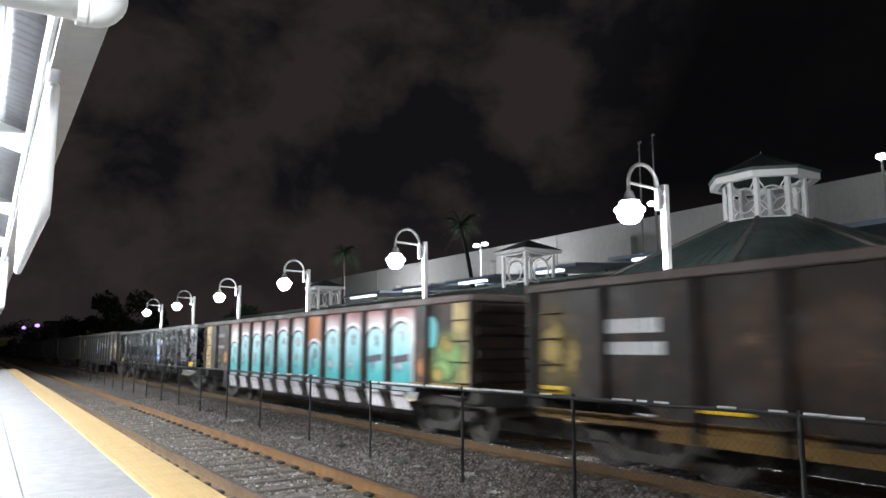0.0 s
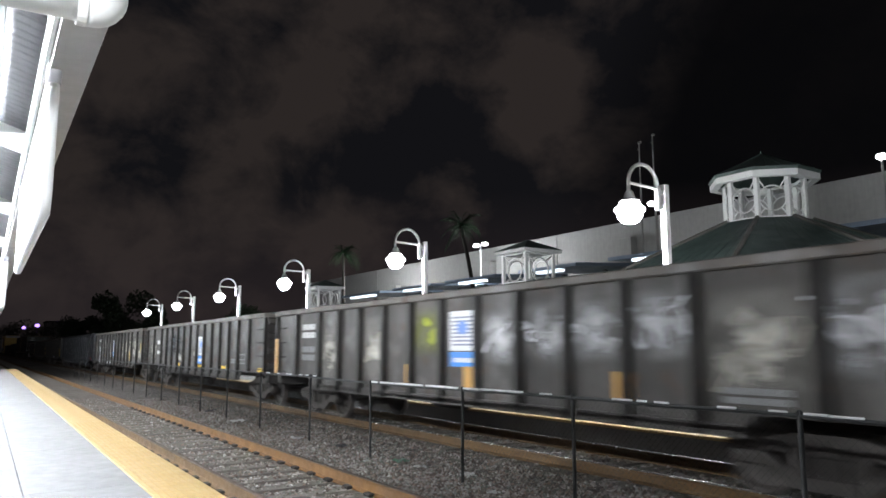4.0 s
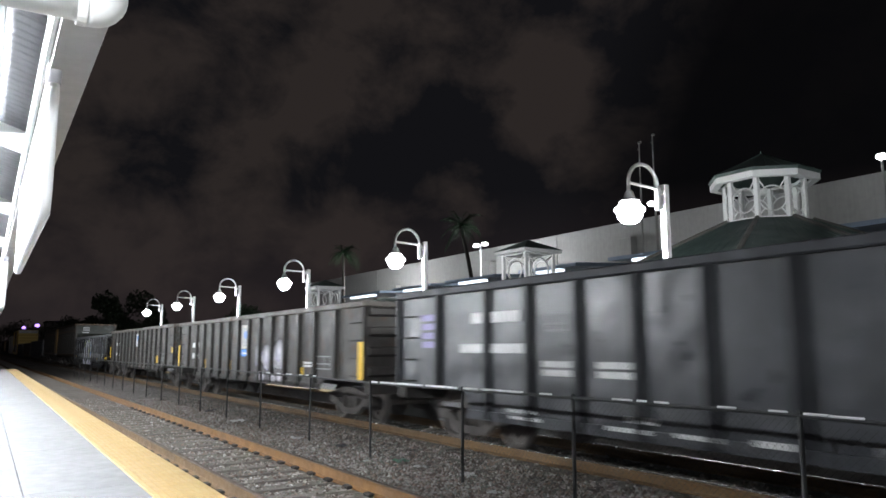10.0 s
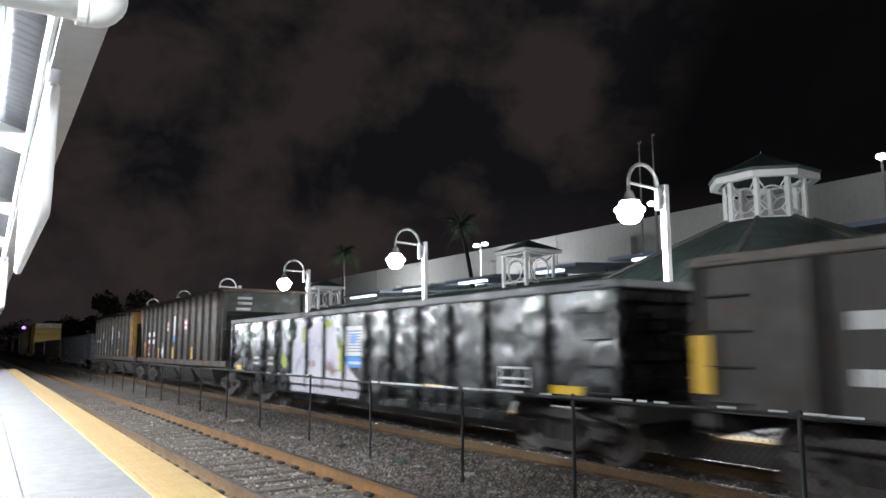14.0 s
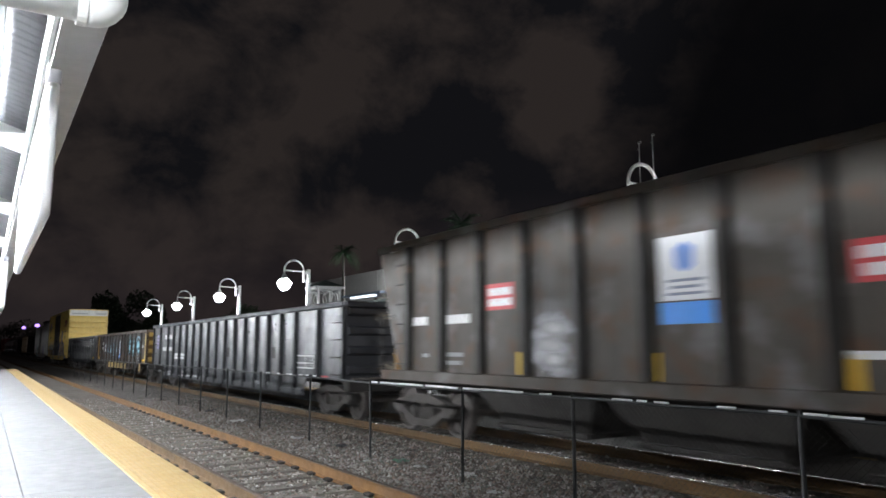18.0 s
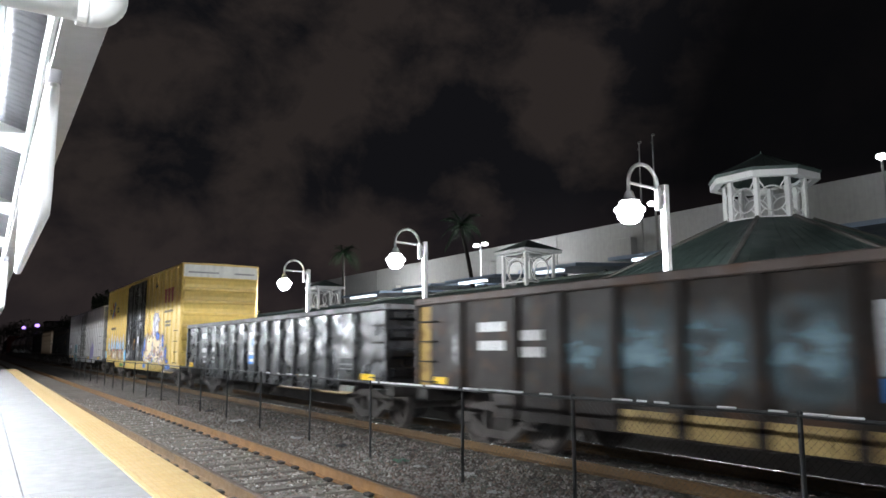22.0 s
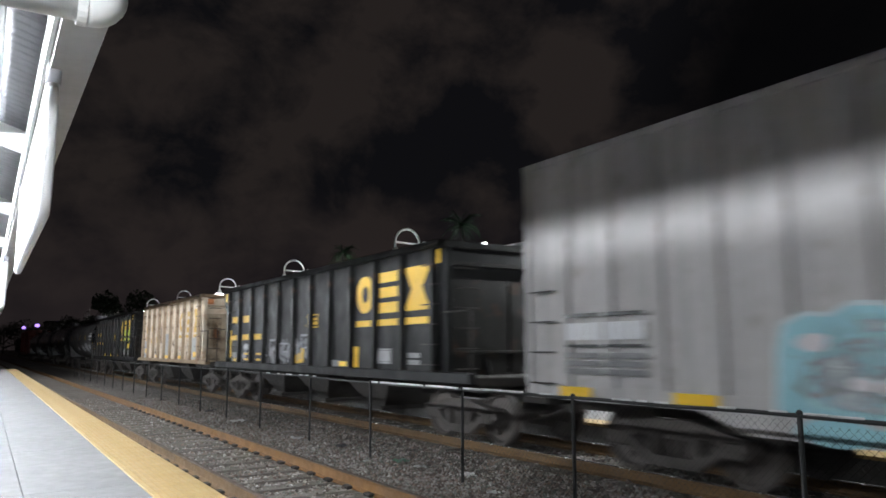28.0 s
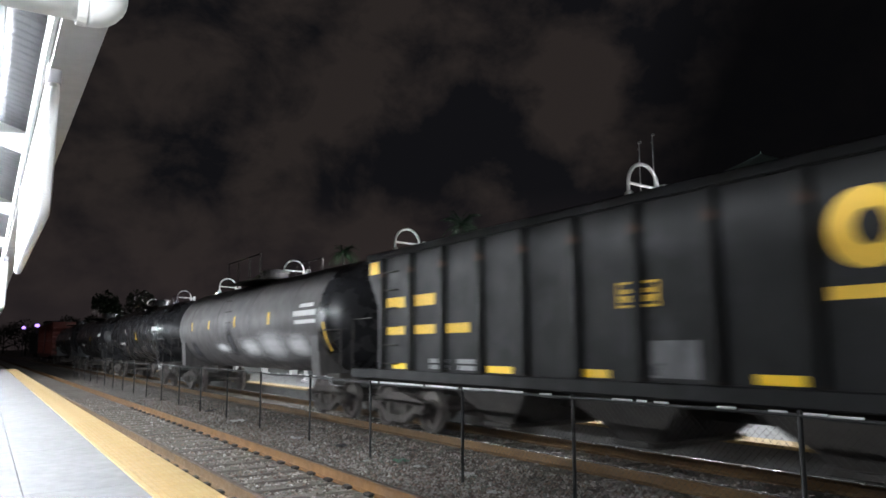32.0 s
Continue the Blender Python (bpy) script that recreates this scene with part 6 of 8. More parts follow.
SPRAY_PEACH = surface("spray_peach", (0.74, 0.52, 0.30), (0.62, 0.40, 0.22), 0.8, 0.6, grain=5, stain=1.8)
SPRAY_PURPLE = surface("spray_purple", (0.34, 0.30, 0.56), (0.46, 0.44, 0.62), 0.7, 0.6)
SPRAY_DARK = surface("spray_dark", (0.05, 0.045, 0.07), (0.10, 0.08, 0.08), 0.7, 0.6)
SPRAY_PALE = surface("spray_pale_halo", (0.62, 0.72, 0.75), (0.52, 0.60, 0.63), 0.6, 0.6)
SPRAY_CYAN = surface("spray_pale_cyan", (0.36, 0.66, 0.74), (0.27, 0.55, 0.64), 0.7, 0.6, grain=4, stain=1.6)
FILL_WHITE = surface("spray_fill_white", (0.78, 0.76, 0.84), (0.60, 0.57, 0.66), 0.7, 0.6, grain=4, stain=1.4)
SPRAY_MUSTARD = surface("spray_mustard", (0.58, 0.40, 0.12), (0.46, 0.32, 0.13), 0.8, 0.65, grain=5, stain=2.2)
SPRAY_RED = surface("spray_red", (0.46, 0.07, 0.06), (0.34, 0.05, 0.05), 0.6, 0.6)


def scrawls(car, half, spots, colour, seed, lift=0.0045, x=None, density=0.85):
    """Faint sprayed or chalked patches at (u, z, width, height)."""
    x = -SIDE if x is None else x
    mat = soft_spray("soft_%s_%.2f" % (colour, density), SOFT[colour], density, 3.2 if density < 1.2 else 2.6)
    for k, (u, z, w, h) in enumerate(spots):
        a = u - half
        y0, y1, z0, z1, q = a - w * 0.85, a + w * 0.85, max(z - h * 0.95, 1.0 if z > 1.05 else 0.72), min(z + h * 0.95, 2.42 if z < 2.2 else z + h), x - lift - 0.0015 - 0.0004 * k
        s = Shape()
        s.add([(q, y0, z0), (q, y0, z1), (q, y1, z1), (q, y1, z0)], [(0, 1, 2, 3)])
        part("tag", s, mat, car, "sprayed tag")


def tag_strokes(car, half, spots, mat, seed, lift=0.0085, x=None, label="scrawled tag"):
    """One hand-drawn squiggle inside each (u, z, half width, half height)."""
    q = (-SIDE if x is None else x) - lift
    rnd = random.Random(seed)
    for u, z, w, h in spots:
        w, h = w * 0.75, min(h * 0.7, 2.36 - z, z - 1.0)
        n, loops, wide = 34, rnd.randint(3, 5), rnd.uniform(0.020, 0.034)
        a0, a1 = rnd.uniform(0, 6.28), rnd.uniform(0.25, 0.6)
        line = []
        for i in range(n):
            f = i / (n - 1)
            line.append((u - half + w * (0.9 - 1.8 * f) + 0.28 * w * math.sin(6.28 * loops * f + a0), z + h * a1 * math.cos(6.28 * loops * f) + 0.35 * h * math.sin(5.0 * f + a0)))
        left, right = [], []
        for i, (a, b) in enumerate(line):
            p, r = line[max(0, i - 1)], line[min(n - 1, i + 1)]
            d = math.hypot(r[0] - p[0], r[1] - p[1]) or 1.0
            k = wide * (0.55 + 0.45 * math.sin(0.9 * i + a0)) / d
            left.append((q, a - (r[1] - p[1]) * k, b + (r[0] - p[0]) * k))
            right.append((q, a + (r[1] - p[1]) * k, b - (r[0] - p[0]) * k))
        part("tag", Shape().add(left + right, [(i, i + 1, n + i + 1, n + i) for i in range(n - 1)]), mat, car, label)


SOFT = {"chalk": (0.90, 0.90, 0.96), "warm": (0.66, 0.63, 0.57), "white": (0.74, 0.74, 0.76), "lime": (0.5, 0.55, 0.06), "dark": (0.05, 0.05, 0.06), "turquoise": (0.28, 0.54, 0.65), "green": (0.10, 0.20, 0.08), "fern": (0.26, 0.46, 0.16), "ochre": (0.50, 0.35, 0.10), "slate": (0.10, 0.11, 0.14),
        "orange": (0.56, 0.22, 0.07), "pink": (0.62, 0.36, 0.32), "blue": (0.10, 0.24, 0.74), "lilac": (0.86, 0.84, 0.92), "cream": (0.90, 0.80, 0.66), "aqua": (0.26, 0.40, 0.47), "grey": (0.34, 0.34, 0.36), "brown": (0.14, 0.08, 0.05), "rust": (0.20, 0.09, 0.04)}


def end_smears(car, half, spots, colour, out=0.097):
    """Pale worn patches on the front end at (x, z, half width, half height)."""
    mat = soft_spray("soft_end_%s" % colour, SOFT[colour], 1.0, across=True)
    for k, (x, z, w, h) in enumerate(spots):
        q = -half - out - 0.0004 * k
        part("end_smear", Shape().add([(x - w, q, z - h), (x + w, q, z - h), (x + w, q, z + h), (x - w, q, z + h)], [(0, 1, 2, 3)]), mat, car, "pale worn patch")


# ------------------------------------------------------------------ the train, car by car
def train():
    # dark brown gondola with a gold sill
    c, h = gondola(-8.6, 8.2, "dark brown rusted gondola car with gold side sill", BROWN_DARK, 13, top=2.60, chord=CHORD_BROWN, post_paint=BROWN_DARK, sill_paint=GOLD_DIM, belly=0.56)
    scrawls(c, h, [(16.3, 1.7, 0.42, 0.75), (15.95, 1.5, 0.3, 0.5)], "ochre", 1, density=1.1)
    scrawls(c, h, [(12.7, 1.9, 0.35, 0.2), (11.6, 1.5, 0.4, 0.3), (10.4, 1.7, 0.5, 0.4), (9.3, 1.3, 0.5, 0.3)], "grey", 4, density=0.8)
    lines_of_bars(c, "stencil", 14.4, 15.35, 1.82, 2.08, 1, PAINT_WHITE, h, seed=1)
    lines_of_bars(c, "stencil", 14.35, 15.4, 1.55, 1.78, 1, PAINT_WHITE, h, seed=2)
    decal(c, "reflector", 16.05, 16.6, 1.02, 1.13, REFLECT, h)
    decal(c, "reflector", 13.2, 13.9, 0.93, 0.99, REFLECT, h, lift=0.052)
    decal(c, "gold_band", 12.4, 16.7, 0.68, 0.82, GOLD_DIM, h, lift=0.01)
    scrawls(c, h, [(13.0, 1.7, 1.0, 0.8), (12.0, 1.6, 1.0, 0.9)], "brown", 2)

    # gondola covered with turquoise bubble graffiti
    c, h = gondola(9.65, 26.0, "brown gondola car covered with turquoise and pink graffiti", BROWN_DARK, 13, top=2.58, belly=0.50, chord=CHORD_BROWN, post_paint=BROWN_DARK)
    for k in range(11):
        u = 12.97 - k * 1.055
        w = 0.46
        z_top = (1.9, 2.10, 2.12, 2.08, 2.18, 2.14, 1.84, 2.12, 2.16, 2.12, 2.2)[k]

        def bubble(ru, low, high, shift=0.0):
            pts = [(u + shift - ru, low), (u + shift + ru, low)]
            return pts + [(u + shift + ru * math.cos(a), high - ru * 0.8 + ru * 0.8 * math.sin(a)) for a in (math.pi * i / 14 for i in range(15))]
        crest = [(u - w - 0.04, z_top - 0.45), (u + w + 0.04, z_top - 0.45), (u + w + 0.04, 2.42), (u + 0.1, 2.445), (u - w - 0.04, 2.42)]
        patch(c, "graffiti", crest, SPRAY_ORANGE if k == 6 else BUBBLE_CREST, h, lift=0.004)
        scrawls(c, h, [(u, z_top + 0.04, 0.46, 0.24)], "lilac", 3, lift=0.0052, density=1.5)
        patch(c, "graffiti", bubble(w + 0.02, 0.86, z_top + 0.07), BUBBLE_HALO, h, lift=0.008)
        patch(c, "graffiti", bubble(w - 0.05, 0.93, z_top, 0.025), SPRAY_DARK, h, lift=0.011)
        patch(c, "graffiti", bubble(w - 0.10, 0.96, z_top - 0.05, -0.02), BUBBLE_FILL, h, lift=0.0145)
        scrawls(c, h, [(u - 0.06, z_top - 0.30, 0.24, 0.16), (u + 0.08, 1.35, 0.2, 0.22)], "lilac" if k % 3 else "aqua", 5, lift=0.017, density=0.8)
        if k in (9, 10):
            patch(c, "graffiti", [(u - 0.32, 1.42), (u + 0.30, 1.36), (u + 0.30, 1.50), (u - 0.32, 1.56)], SPRAY_DARK, h, lift=0.021)
        patch(c, "graffiti", [(u - 0.5, 0.52), (u + 0.12, 0.52), (u + 0.36, 0.84), (u - 0.2, 0.84)], SPRAY_WHITE, h, lift=0.054)
    scrawls(c, h, [(0.75, 1.45, 0.75, 0.62), (0.95, 1.25, 0.6, 0.35)], "fern", 7, lift=0.009, density=1.6)
    scrawls(c, h, [(0.8, 1.75, 0.35, 0.25), (1.1, 1.2, 0.3, 0.2)], "ochre", 8, lift=0.0115, density=1.2)
    scrawls(c, h, [(14.6, 1.25, 0.5, 0.3), (14.9, 1.1, 0.3, 0.2)], "green", 6, density=0.8)
    scrawls(c, h, [(1.6, 1.3, 0.36, 0.34), (13.9, 1.4, 0.34, 0.36)], "orange", 9, lift=0.02, density=1.5)
    patch(c, "graffiti", ring(1.35, 1.95, 0.28, 0.3, 14, 0.3, 8), TURQUOISE, h, lift=0.012)
    decal(c, "corner_panel", 0.0, 0.62, 1.0, 2.44, GOLD_PALE, h)
    decal(c, "corner_panel", 15.65, 16.34, 1.0, 2.44, GOLD_PALE, h)
    lines_of_bars(c, "stencil", 14.15, 15.0, 2.02, 2.18, 1, PAINT_GREY, h, seed=3)
    lines_of_bars(c, "stencil", 14.15, 15.0, 1.66, 1.80, 1, PAINT_GREY, h, seed=4)
    decal(c, "gold_band", 0.2, 3.0, 0.96, 1.04, GOLD, h, lift=0.012)

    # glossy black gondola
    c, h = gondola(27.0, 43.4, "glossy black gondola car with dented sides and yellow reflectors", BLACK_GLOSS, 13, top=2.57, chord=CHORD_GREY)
    sign_panel(c, h, 6.14, 7.0, 1.14, 1.45, 2.10)
    decal(c, "reflector", 0.68, 1.32, 1.02, 1.17, REFLECT, h)
    decal(c, "reflector", 15.35, 15.9, 1.02, 1.18, REFLECT, h)
    for u in (4.1, 8.5, 12.0):
        decal(c, "reflector", u, u + 0.6, 0.965, 1.02, REFLECT, h)
    data_frame(c, h, 1.87, 2.6, 1.2, 1.5, PAINT_GREY)
    lines_of_bars(c, "stencil", 13.7, 14.15, 1.2, 1.42, 2, PAINT_WHITE, h, seed=8)
    decal(c, "corner_stripe", 0.02, 0.14, 1.0, 2.42, CHORD_GREY, h, lift=0.074)
    decal(c, "corner_stripe", 16.26, 16.38, 1.0, 2.42, CHORD_GREY, h, lift=0.074)

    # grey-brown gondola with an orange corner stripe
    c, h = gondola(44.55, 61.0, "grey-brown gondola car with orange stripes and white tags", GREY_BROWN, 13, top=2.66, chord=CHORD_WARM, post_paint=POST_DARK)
    decal(c, "corner_stripe", 0.0, 0.24, 1.02, 1.92, ORANGE_STRIP, h, lift=0.074)
    decal(c, "corner_stripe", 16.2, 16.44, 1.02, 1.92, ORANGE_STRIP, h, lift=0.074)
    sign_panel(c, h, 7.2, 8.0, 1.35, 1.62, 2.30)
    for u in (3.86, 7.25, 9.2):
        decal(c, "reflector_strip", u, u + 0.34, 1.0, 1.36, ORANGE_STRIP, h)
    scrawls(c, h, [(0.9, 1.95, 0.9, 0.7), (3.4, 1.95, 0.7, 0.5), (4.5, 1.9, 0.8, 0.5), (5.4, 1.9, 0.8, 0.5), (6.5, 1.85, 0.8, 0.5)], "white", 21)
    tag_strokes(c, h, [(0.9, 1.95, 0.9, 0.7), (3.4, 1.95, 0.7, 0.5), (4.5, 1.9, 0.8, 0.5), (5.4, 1.9, 0.8, 0.5), (6.5, 1.85, 0.8, 0.5)], TAG_WHITE, 21)
    scrawls(c, h, [(2.1, 1.6, 1.0, 0.8), (10.8, 1.7, 0.6, 0.7), (13.0, 1.5, 0.7, 0.7)], "warm", 22)
    tag_strokes(c, h, [(2.1, 1.6, 1.0, 0.8), (10.8, 1.7, 0.6, 0.7), (13.0, 1.5, 0.7, 0.7)], CHALK_WARM, 22)
    scrawls(c, h, [(8.7, 2.0, 0.6, 0.5)], "lime", 23)
    lines_of_bars(c, "stencil", 13.9, 14.7, 1.9, 2.3, 2, PAINT_WHITE, h, seed=31)
    lines_of_bars(c, "stencil", 13.9, 14.7, 1.35, 1.75, 2, PAINT_GREY, h, seed=32)
    lines_of_bars(c, "stencil", 1.8, 2.6, 1.05, 1.25, 2, PAINT_GREY, h, seed=33)

    # plain grey gondola
    c, h = gondola(61.9, 78.2, "weathered grey gondola car with yellow reflectors", GREY_WARM, 14, inner=(2.51, 13.35, 12), top=2.68, chord=CHORD_WARM, post_paint=POST_DARK)
    sign_panel(c, h, 6.55, 7.3, 1.13, 1.43, 2.1)
    decal(c, "reflector", 6.55, 7.25, 1.0, 1.08, REFLECT, h)
    decal(c, "reflector", 3.7, 4.3, 1.01, 1.1, REFLECT, h)
    decal(c, "reflector", 0.12, 0.67, 0.97, 1.1, REFLECT, h)
    decal(c, "reflector", 10.0, 10.5, 1.0, 1.1, REFLECT, h)
    decal(c, "reflector", 14.9, 15.3, 1.05, 1.25, REFLECT, h)
    data_frame(c, h, 1.9, 2.6, 1.2, 1.5, PAINT_GREY)
    lines_of_bars(c, "stencil", 13.55, 14.3, 1.85, 2.07, 1, PAINT_WHITE, h, seed=41)
    lines_of_bars(c, "stencil", 13.55, 14.3, 1.42, 1.62, 1, PAINT_WHITE, h, seed=42)
    lines_of_bars(c, "stencil", 2.8, 3.3, 1.2, 1.35, 2, PAINT_GREY, h, seed=43)
    scrawls(c, h, [(15.0, 1.8, 1.0, 0.8), (9.9, 1.3, 0.8, 0.4), (7.9, 1.4, 0.6, 0.4)], "warm", 44)
    scrawls(c, h, [(11.4, 1.9, 1.2, 0.6), (10.4, 1.9, 0.8, 0.6)], "slate", 45)

    # grey gondola with many pale tags
    c, h = gondola(79.4, 95.4, "grey gondola car with pale graffiti and a blue notice", GREY_WARM, 13, top=2.68, chord=CHORD_WARM, post_paint=POST_DARK)
    sign_panel(c, h, 8.12, 8.95, 1.22, 1.5, 2.16)
    scrawls(c, h, [(2.1, 1.8, 1.0, 0.9), (0.8, 1.3, 0.8, 0.6), (3.3, 1.8, 0.8, 0.8), (4.4, 1.8, 0.8, 0.7), (5.4, 1.5, 0.8, 0.8), (9.5, 1.45, 0.9, 0.8), (11.4, 1.9, 0.9, 0.6), (12.4, 1.5, 0.9, 1.0), (15.0, 1.8, 0.9, 1.1)], "warm", 51)
    tag_strokes(c, h, [(2.1, 1.8, 1.0, 0.9), (0.8, 1.3, 0.8, 0.6), (3.3, 1.8, 0.8, 0.8), (4.4, 1.8, 0.8, 0.7), (5.4, 1.5, 0.8, 0.8), (9.5, 1.45, 0.9, 0.8), (11.4, 1.9, 0.9, 0.6), (12.4, 1.5, 0.9, 1.0), (15.0, 1.8, 0.9, 1.1)], CHALK_WARM, 51)
    scrawls(c, h, [(9.45, 1.38, 0.66, 0.5), (11.45, 1.8, 0.5, 0.36), (11.4, 1.45, 0.5, 0.2), (12.5, 1.5, 0.45, 0.5), (14.95, 1.7, 0.46, 0.6), (14.9, 1.2, 0.4, 0.16), (13.75, 1.6, 0.5, 0.4), (13.75, 1.2, 0.5, 0.2)], "white", 57, lift=0.006, density=1.7)
    scrawls(c, h, [(10.3, 0.86, 0.5, 0.18), (9.3, 0.86, 0.55, 0.2), (13.7, 0.95, 0.5, 0.2), (14.6, 0.98, 0.4, 0.12)], "white", 58, lift=0.056, density=1.7)
    for u, z, w, t in ((0.6, 1.7, 0.10, 0.3), (3.5, 1.3, 0.14, 0.26), (9.40, 1.55, 0.24, 0.10), (9.42, 1.28, 0.15, 0.20), (12.12, 1.32, 0.15, 0.24), (14.85, 1.45, 0.08, 0.34)):
        patch(c, "tag", ring(u, z, w, t, 12, 0.25, int(u * 7)), SPRAY_MUSTARD, h, lift=0.014)
    tag_strokes(c, h, [(9.5, 1.45, 0.55, 0.5), (11.5, 1.85, 0.5, 0.5), (14.9, 1.75, 0.5, 0.7), (12.5, 1.5, 0.5, 0.5), (10.3, 0.86, 0.5, 0.18), (9.4, 0.88, 0.5, 0.22), (13.7, 0.95, 0.5, 0.2), (13.75, 1.6, 0.5, 0.3)], TAG_WHITE, 57)
    lines_of_bars(c, "stencil", 13.25, 14.3, 2.08, 2.33, 1, PAINT_WHITE, h, seed=52)
    lines_of_bars(c, "stencil", 13.25, 14.3, 1.62, 1.86, 1, PAINT_WHITE, h, seed=53)
    lines_of_bars(c, "stencil", 13.3, 14.2, 0.8, 1.25, 3, PAINT_GREY, h, seed=54)

    # two long cool-grey gondolas
    for a, b in ((96.6, 117.0), (201.85, 222.0)):
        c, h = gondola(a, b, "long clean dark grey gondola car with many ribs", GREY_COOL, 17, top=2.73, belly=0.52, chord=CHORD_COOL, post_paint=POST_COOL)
        for u0, u1, z0, z1 in ((16.3, 16.95, 0.69, 0.76), (16.2, 16.95, 0.59, 0.66), (14.1, 14.55, 0.72, 0.84), (14.2, 14.95, 0.60, 0.68), (13.2, 13.84, 0.61, 0.69), (12.35, 12.82, 0.62, 0.72)):
            lines_of_bars(c, "stencil", u0, u1, z0, z1, 1, PAINT_WHITE, h, seed=66, lift=0.056)
        L = 2 * h
        lines_of_bars(c, "stencil", 16.7, 18.0, 2.04, 2.29, 1, PAINT_WHITE, h, seed=61)
        lines_of_bars(c, "stencil", 16.45, 18.3, 1.56, 1.77, 1, PAINT_WHITE, h, seed=62)
        data_frame(c, h, 15.65, 16.1, 1.9, 2.16, PAINT_GREY)
        for u in (15.6, 14.5):
            lines_of_bars(c, "stencil", u, u + 0.6, 1.25, 1.5, 2, PAINT_WHITE, h, seed=63)
        lines_of_bars(c, "stencil", 18.95, 19.55, 1.65, 2.3, 4, SPRAY_PURPLE, h, seed=64)
        data_frame(c, h, 1.75, 2.9, 1.17, 1.5, PAINT_WHITE)
        lines_of_bars(c, "stencil", 1.8, 2.1, 1.22, 1.48, 4, PAINT_GREY, h, seed=67)
        for u in (5.3, 4.3, 11.0, 16.5, 18.2):
            lines_of_bars(c, "stencil", u, u + 0.6, 0.66, 0.78, 1, PAINT_GREY, h, lift=0.054, seed=65)
        decal(c, "red_mark", 0.9, 1.3, 0.98, 1.03, PANEL_RED, h)
        decal(c, "old_label", 0.12, 0.45, 2.42, 2.56, PAINT_GREY, h)
        end_smears(c, h, ((0.05, 2.38, 0.95, 0.15), (0.45, 1.85, 0.55, 0.45), (1.0, 2.1, 0.4, 0.4), (0.1, 1.25, 0.9, 0.16)), "cream")
        part("end_step", Shape().box(-SIDE + 0.1, SIDE - 0.1, -h - 0.22, -h - 0.121, 0.97, 1.02, 0.01), CHORD_WARM, c, "worn steel step along the end")
        for u in (8.6, 4.4):
            decal(c, "faded_mark", u, u + 0.3, 1.4, 1.7, POST_DARK, h)

    # grey gondolas with yellow strips
    c, h = gondola(118.4, 134.6, "grey gondola car with yellow corner stripes and a white tag", GREY_WARM, 14, inner=(2.66, 13.55, 12), top=2.68, chord=CHORD_WARM, post_paint=POST_DARK)
    for u in (0.0, 15.95):
        decal(c, "corner_stripe", u, u + 0.24, 1.0, 1.80, PAINT_YELLOW, h, lift=0.074)
    sign_panel(c, h, 7.6, 8.4, 1.43, 1.66, 2.38, PANEL_CREAM)
    for u, z in ((9.46, 1.31), (3.4, 1.2), (12.4, 1.3)):
        decal(c, "reflector_strip", u, u + 0.34, 1.0, z, PAINT_YELLOW, h)
    scrawls(c, h, [(6.75, 1.45, 0.42, 0.55), (6.1, 1.35, 0.5, 0.55), (5.6, 1.4, 0.5, 0.5), (5.1, 1.5, 0.5, 0.55), (4.75, 1.75, 0.25, 0.35)], "lilac", 71, density=1.8)
    scrawls(c, h, [(6.4, 0.86, 0.6, 0.22), (5.5, 0.84, 0.6, 0.2), (4.95, 0.9, 0.4, 0.18)], "lilac", 72, lift=0.054, density=1.7)
    tag_strokes(c, h, [(6.7, 1.35, 0.45, 0.5), (6.0, 1.3, 0.45, 0.5), (5.2, 1.4, 0.5, 0.5)], SPRAY_PURPLE, 73)
    tag_strokes(c, h, [(6.3, 1.3, 0.45, 0.5), (5.6, 1.3, 0.45, 0.5), (5.0, 1.4, 0.5, 0.5)], TAG_WHITE, 74, lift=0.0105)
    data_frame(c, h, 1.8, 2.6, 1.17, 1.49, PAINT_GREY)
    lines_of_bars(c, "stencil", 13.4, 14.3, 1.68, 1.94, 1, PAINT_WHITE, h, seed=72)
    lines_of_bars(c, "stencil", 13.4, 14.3, 1.28, 1.54, 1, PAINT_WHITE, h, seed=73)
    lines_of_bars(c, "stencil", 2.9, 3.4, 1.2, 1.35, 2, PAINT_WHITE, h, seed=74)

    c, h = gondola(135.55, 151.5, "grey gondola car with a white notice and yellow strips", GREY_WARM, 14, inner=(2.56, 13.34, 12), top=2.70, chord=CHORD_WARM, post_paint=POST_DARK)
    decal(c, "notice", 7.6, 8.4, 1.8, 2.42, PANEL_WHITE, h, label="white notice panel")
    patch(c, "notice_print", ring(8.0, 2.2, 0.12, 0.12, 12), PANEL_BLUE, h, lift=0.008)
    decal(c, "old_patch", 7.6, 8.4, 1.3, 1.78, HOPPER_BROWN, h)
    for u in (6.4, 12.35, 9.5, 3.1):
        decal(c, "reflector_strip", u, u + 0.33, 1.05, 1.36, PAINT_YELLOW, h)
    decal(c, "corner_stripe", 15.7, 15.95, 1.15, 1.8, PAINT_YELLOW, h, lift=0.074)
    decal(c, "corner_mark", 0.02, 0.26, 1.5, 1.73, PAINT_YELLOW, h, lift=0.074)
    for z0, z1 in ((1.8, 2.05), (1.27, 1.5)):
        lines_of_bars(c, "stencil", 13.2, 14.2, z0, z1, 1, PAINT_WHITE, h, seed=81)
    data_frame(c, h, 1.85, 2.6, 1.14, 1.46, PAINT_GREY)

    # low black gondola with the bright tag
    c, h = gondola(152.65, 169.05, "black gondola car with a white and lime graffiti piece", BLACK_GLOSS, 13, top=2.57, belly=0.55, chord=CHORD_GREY)
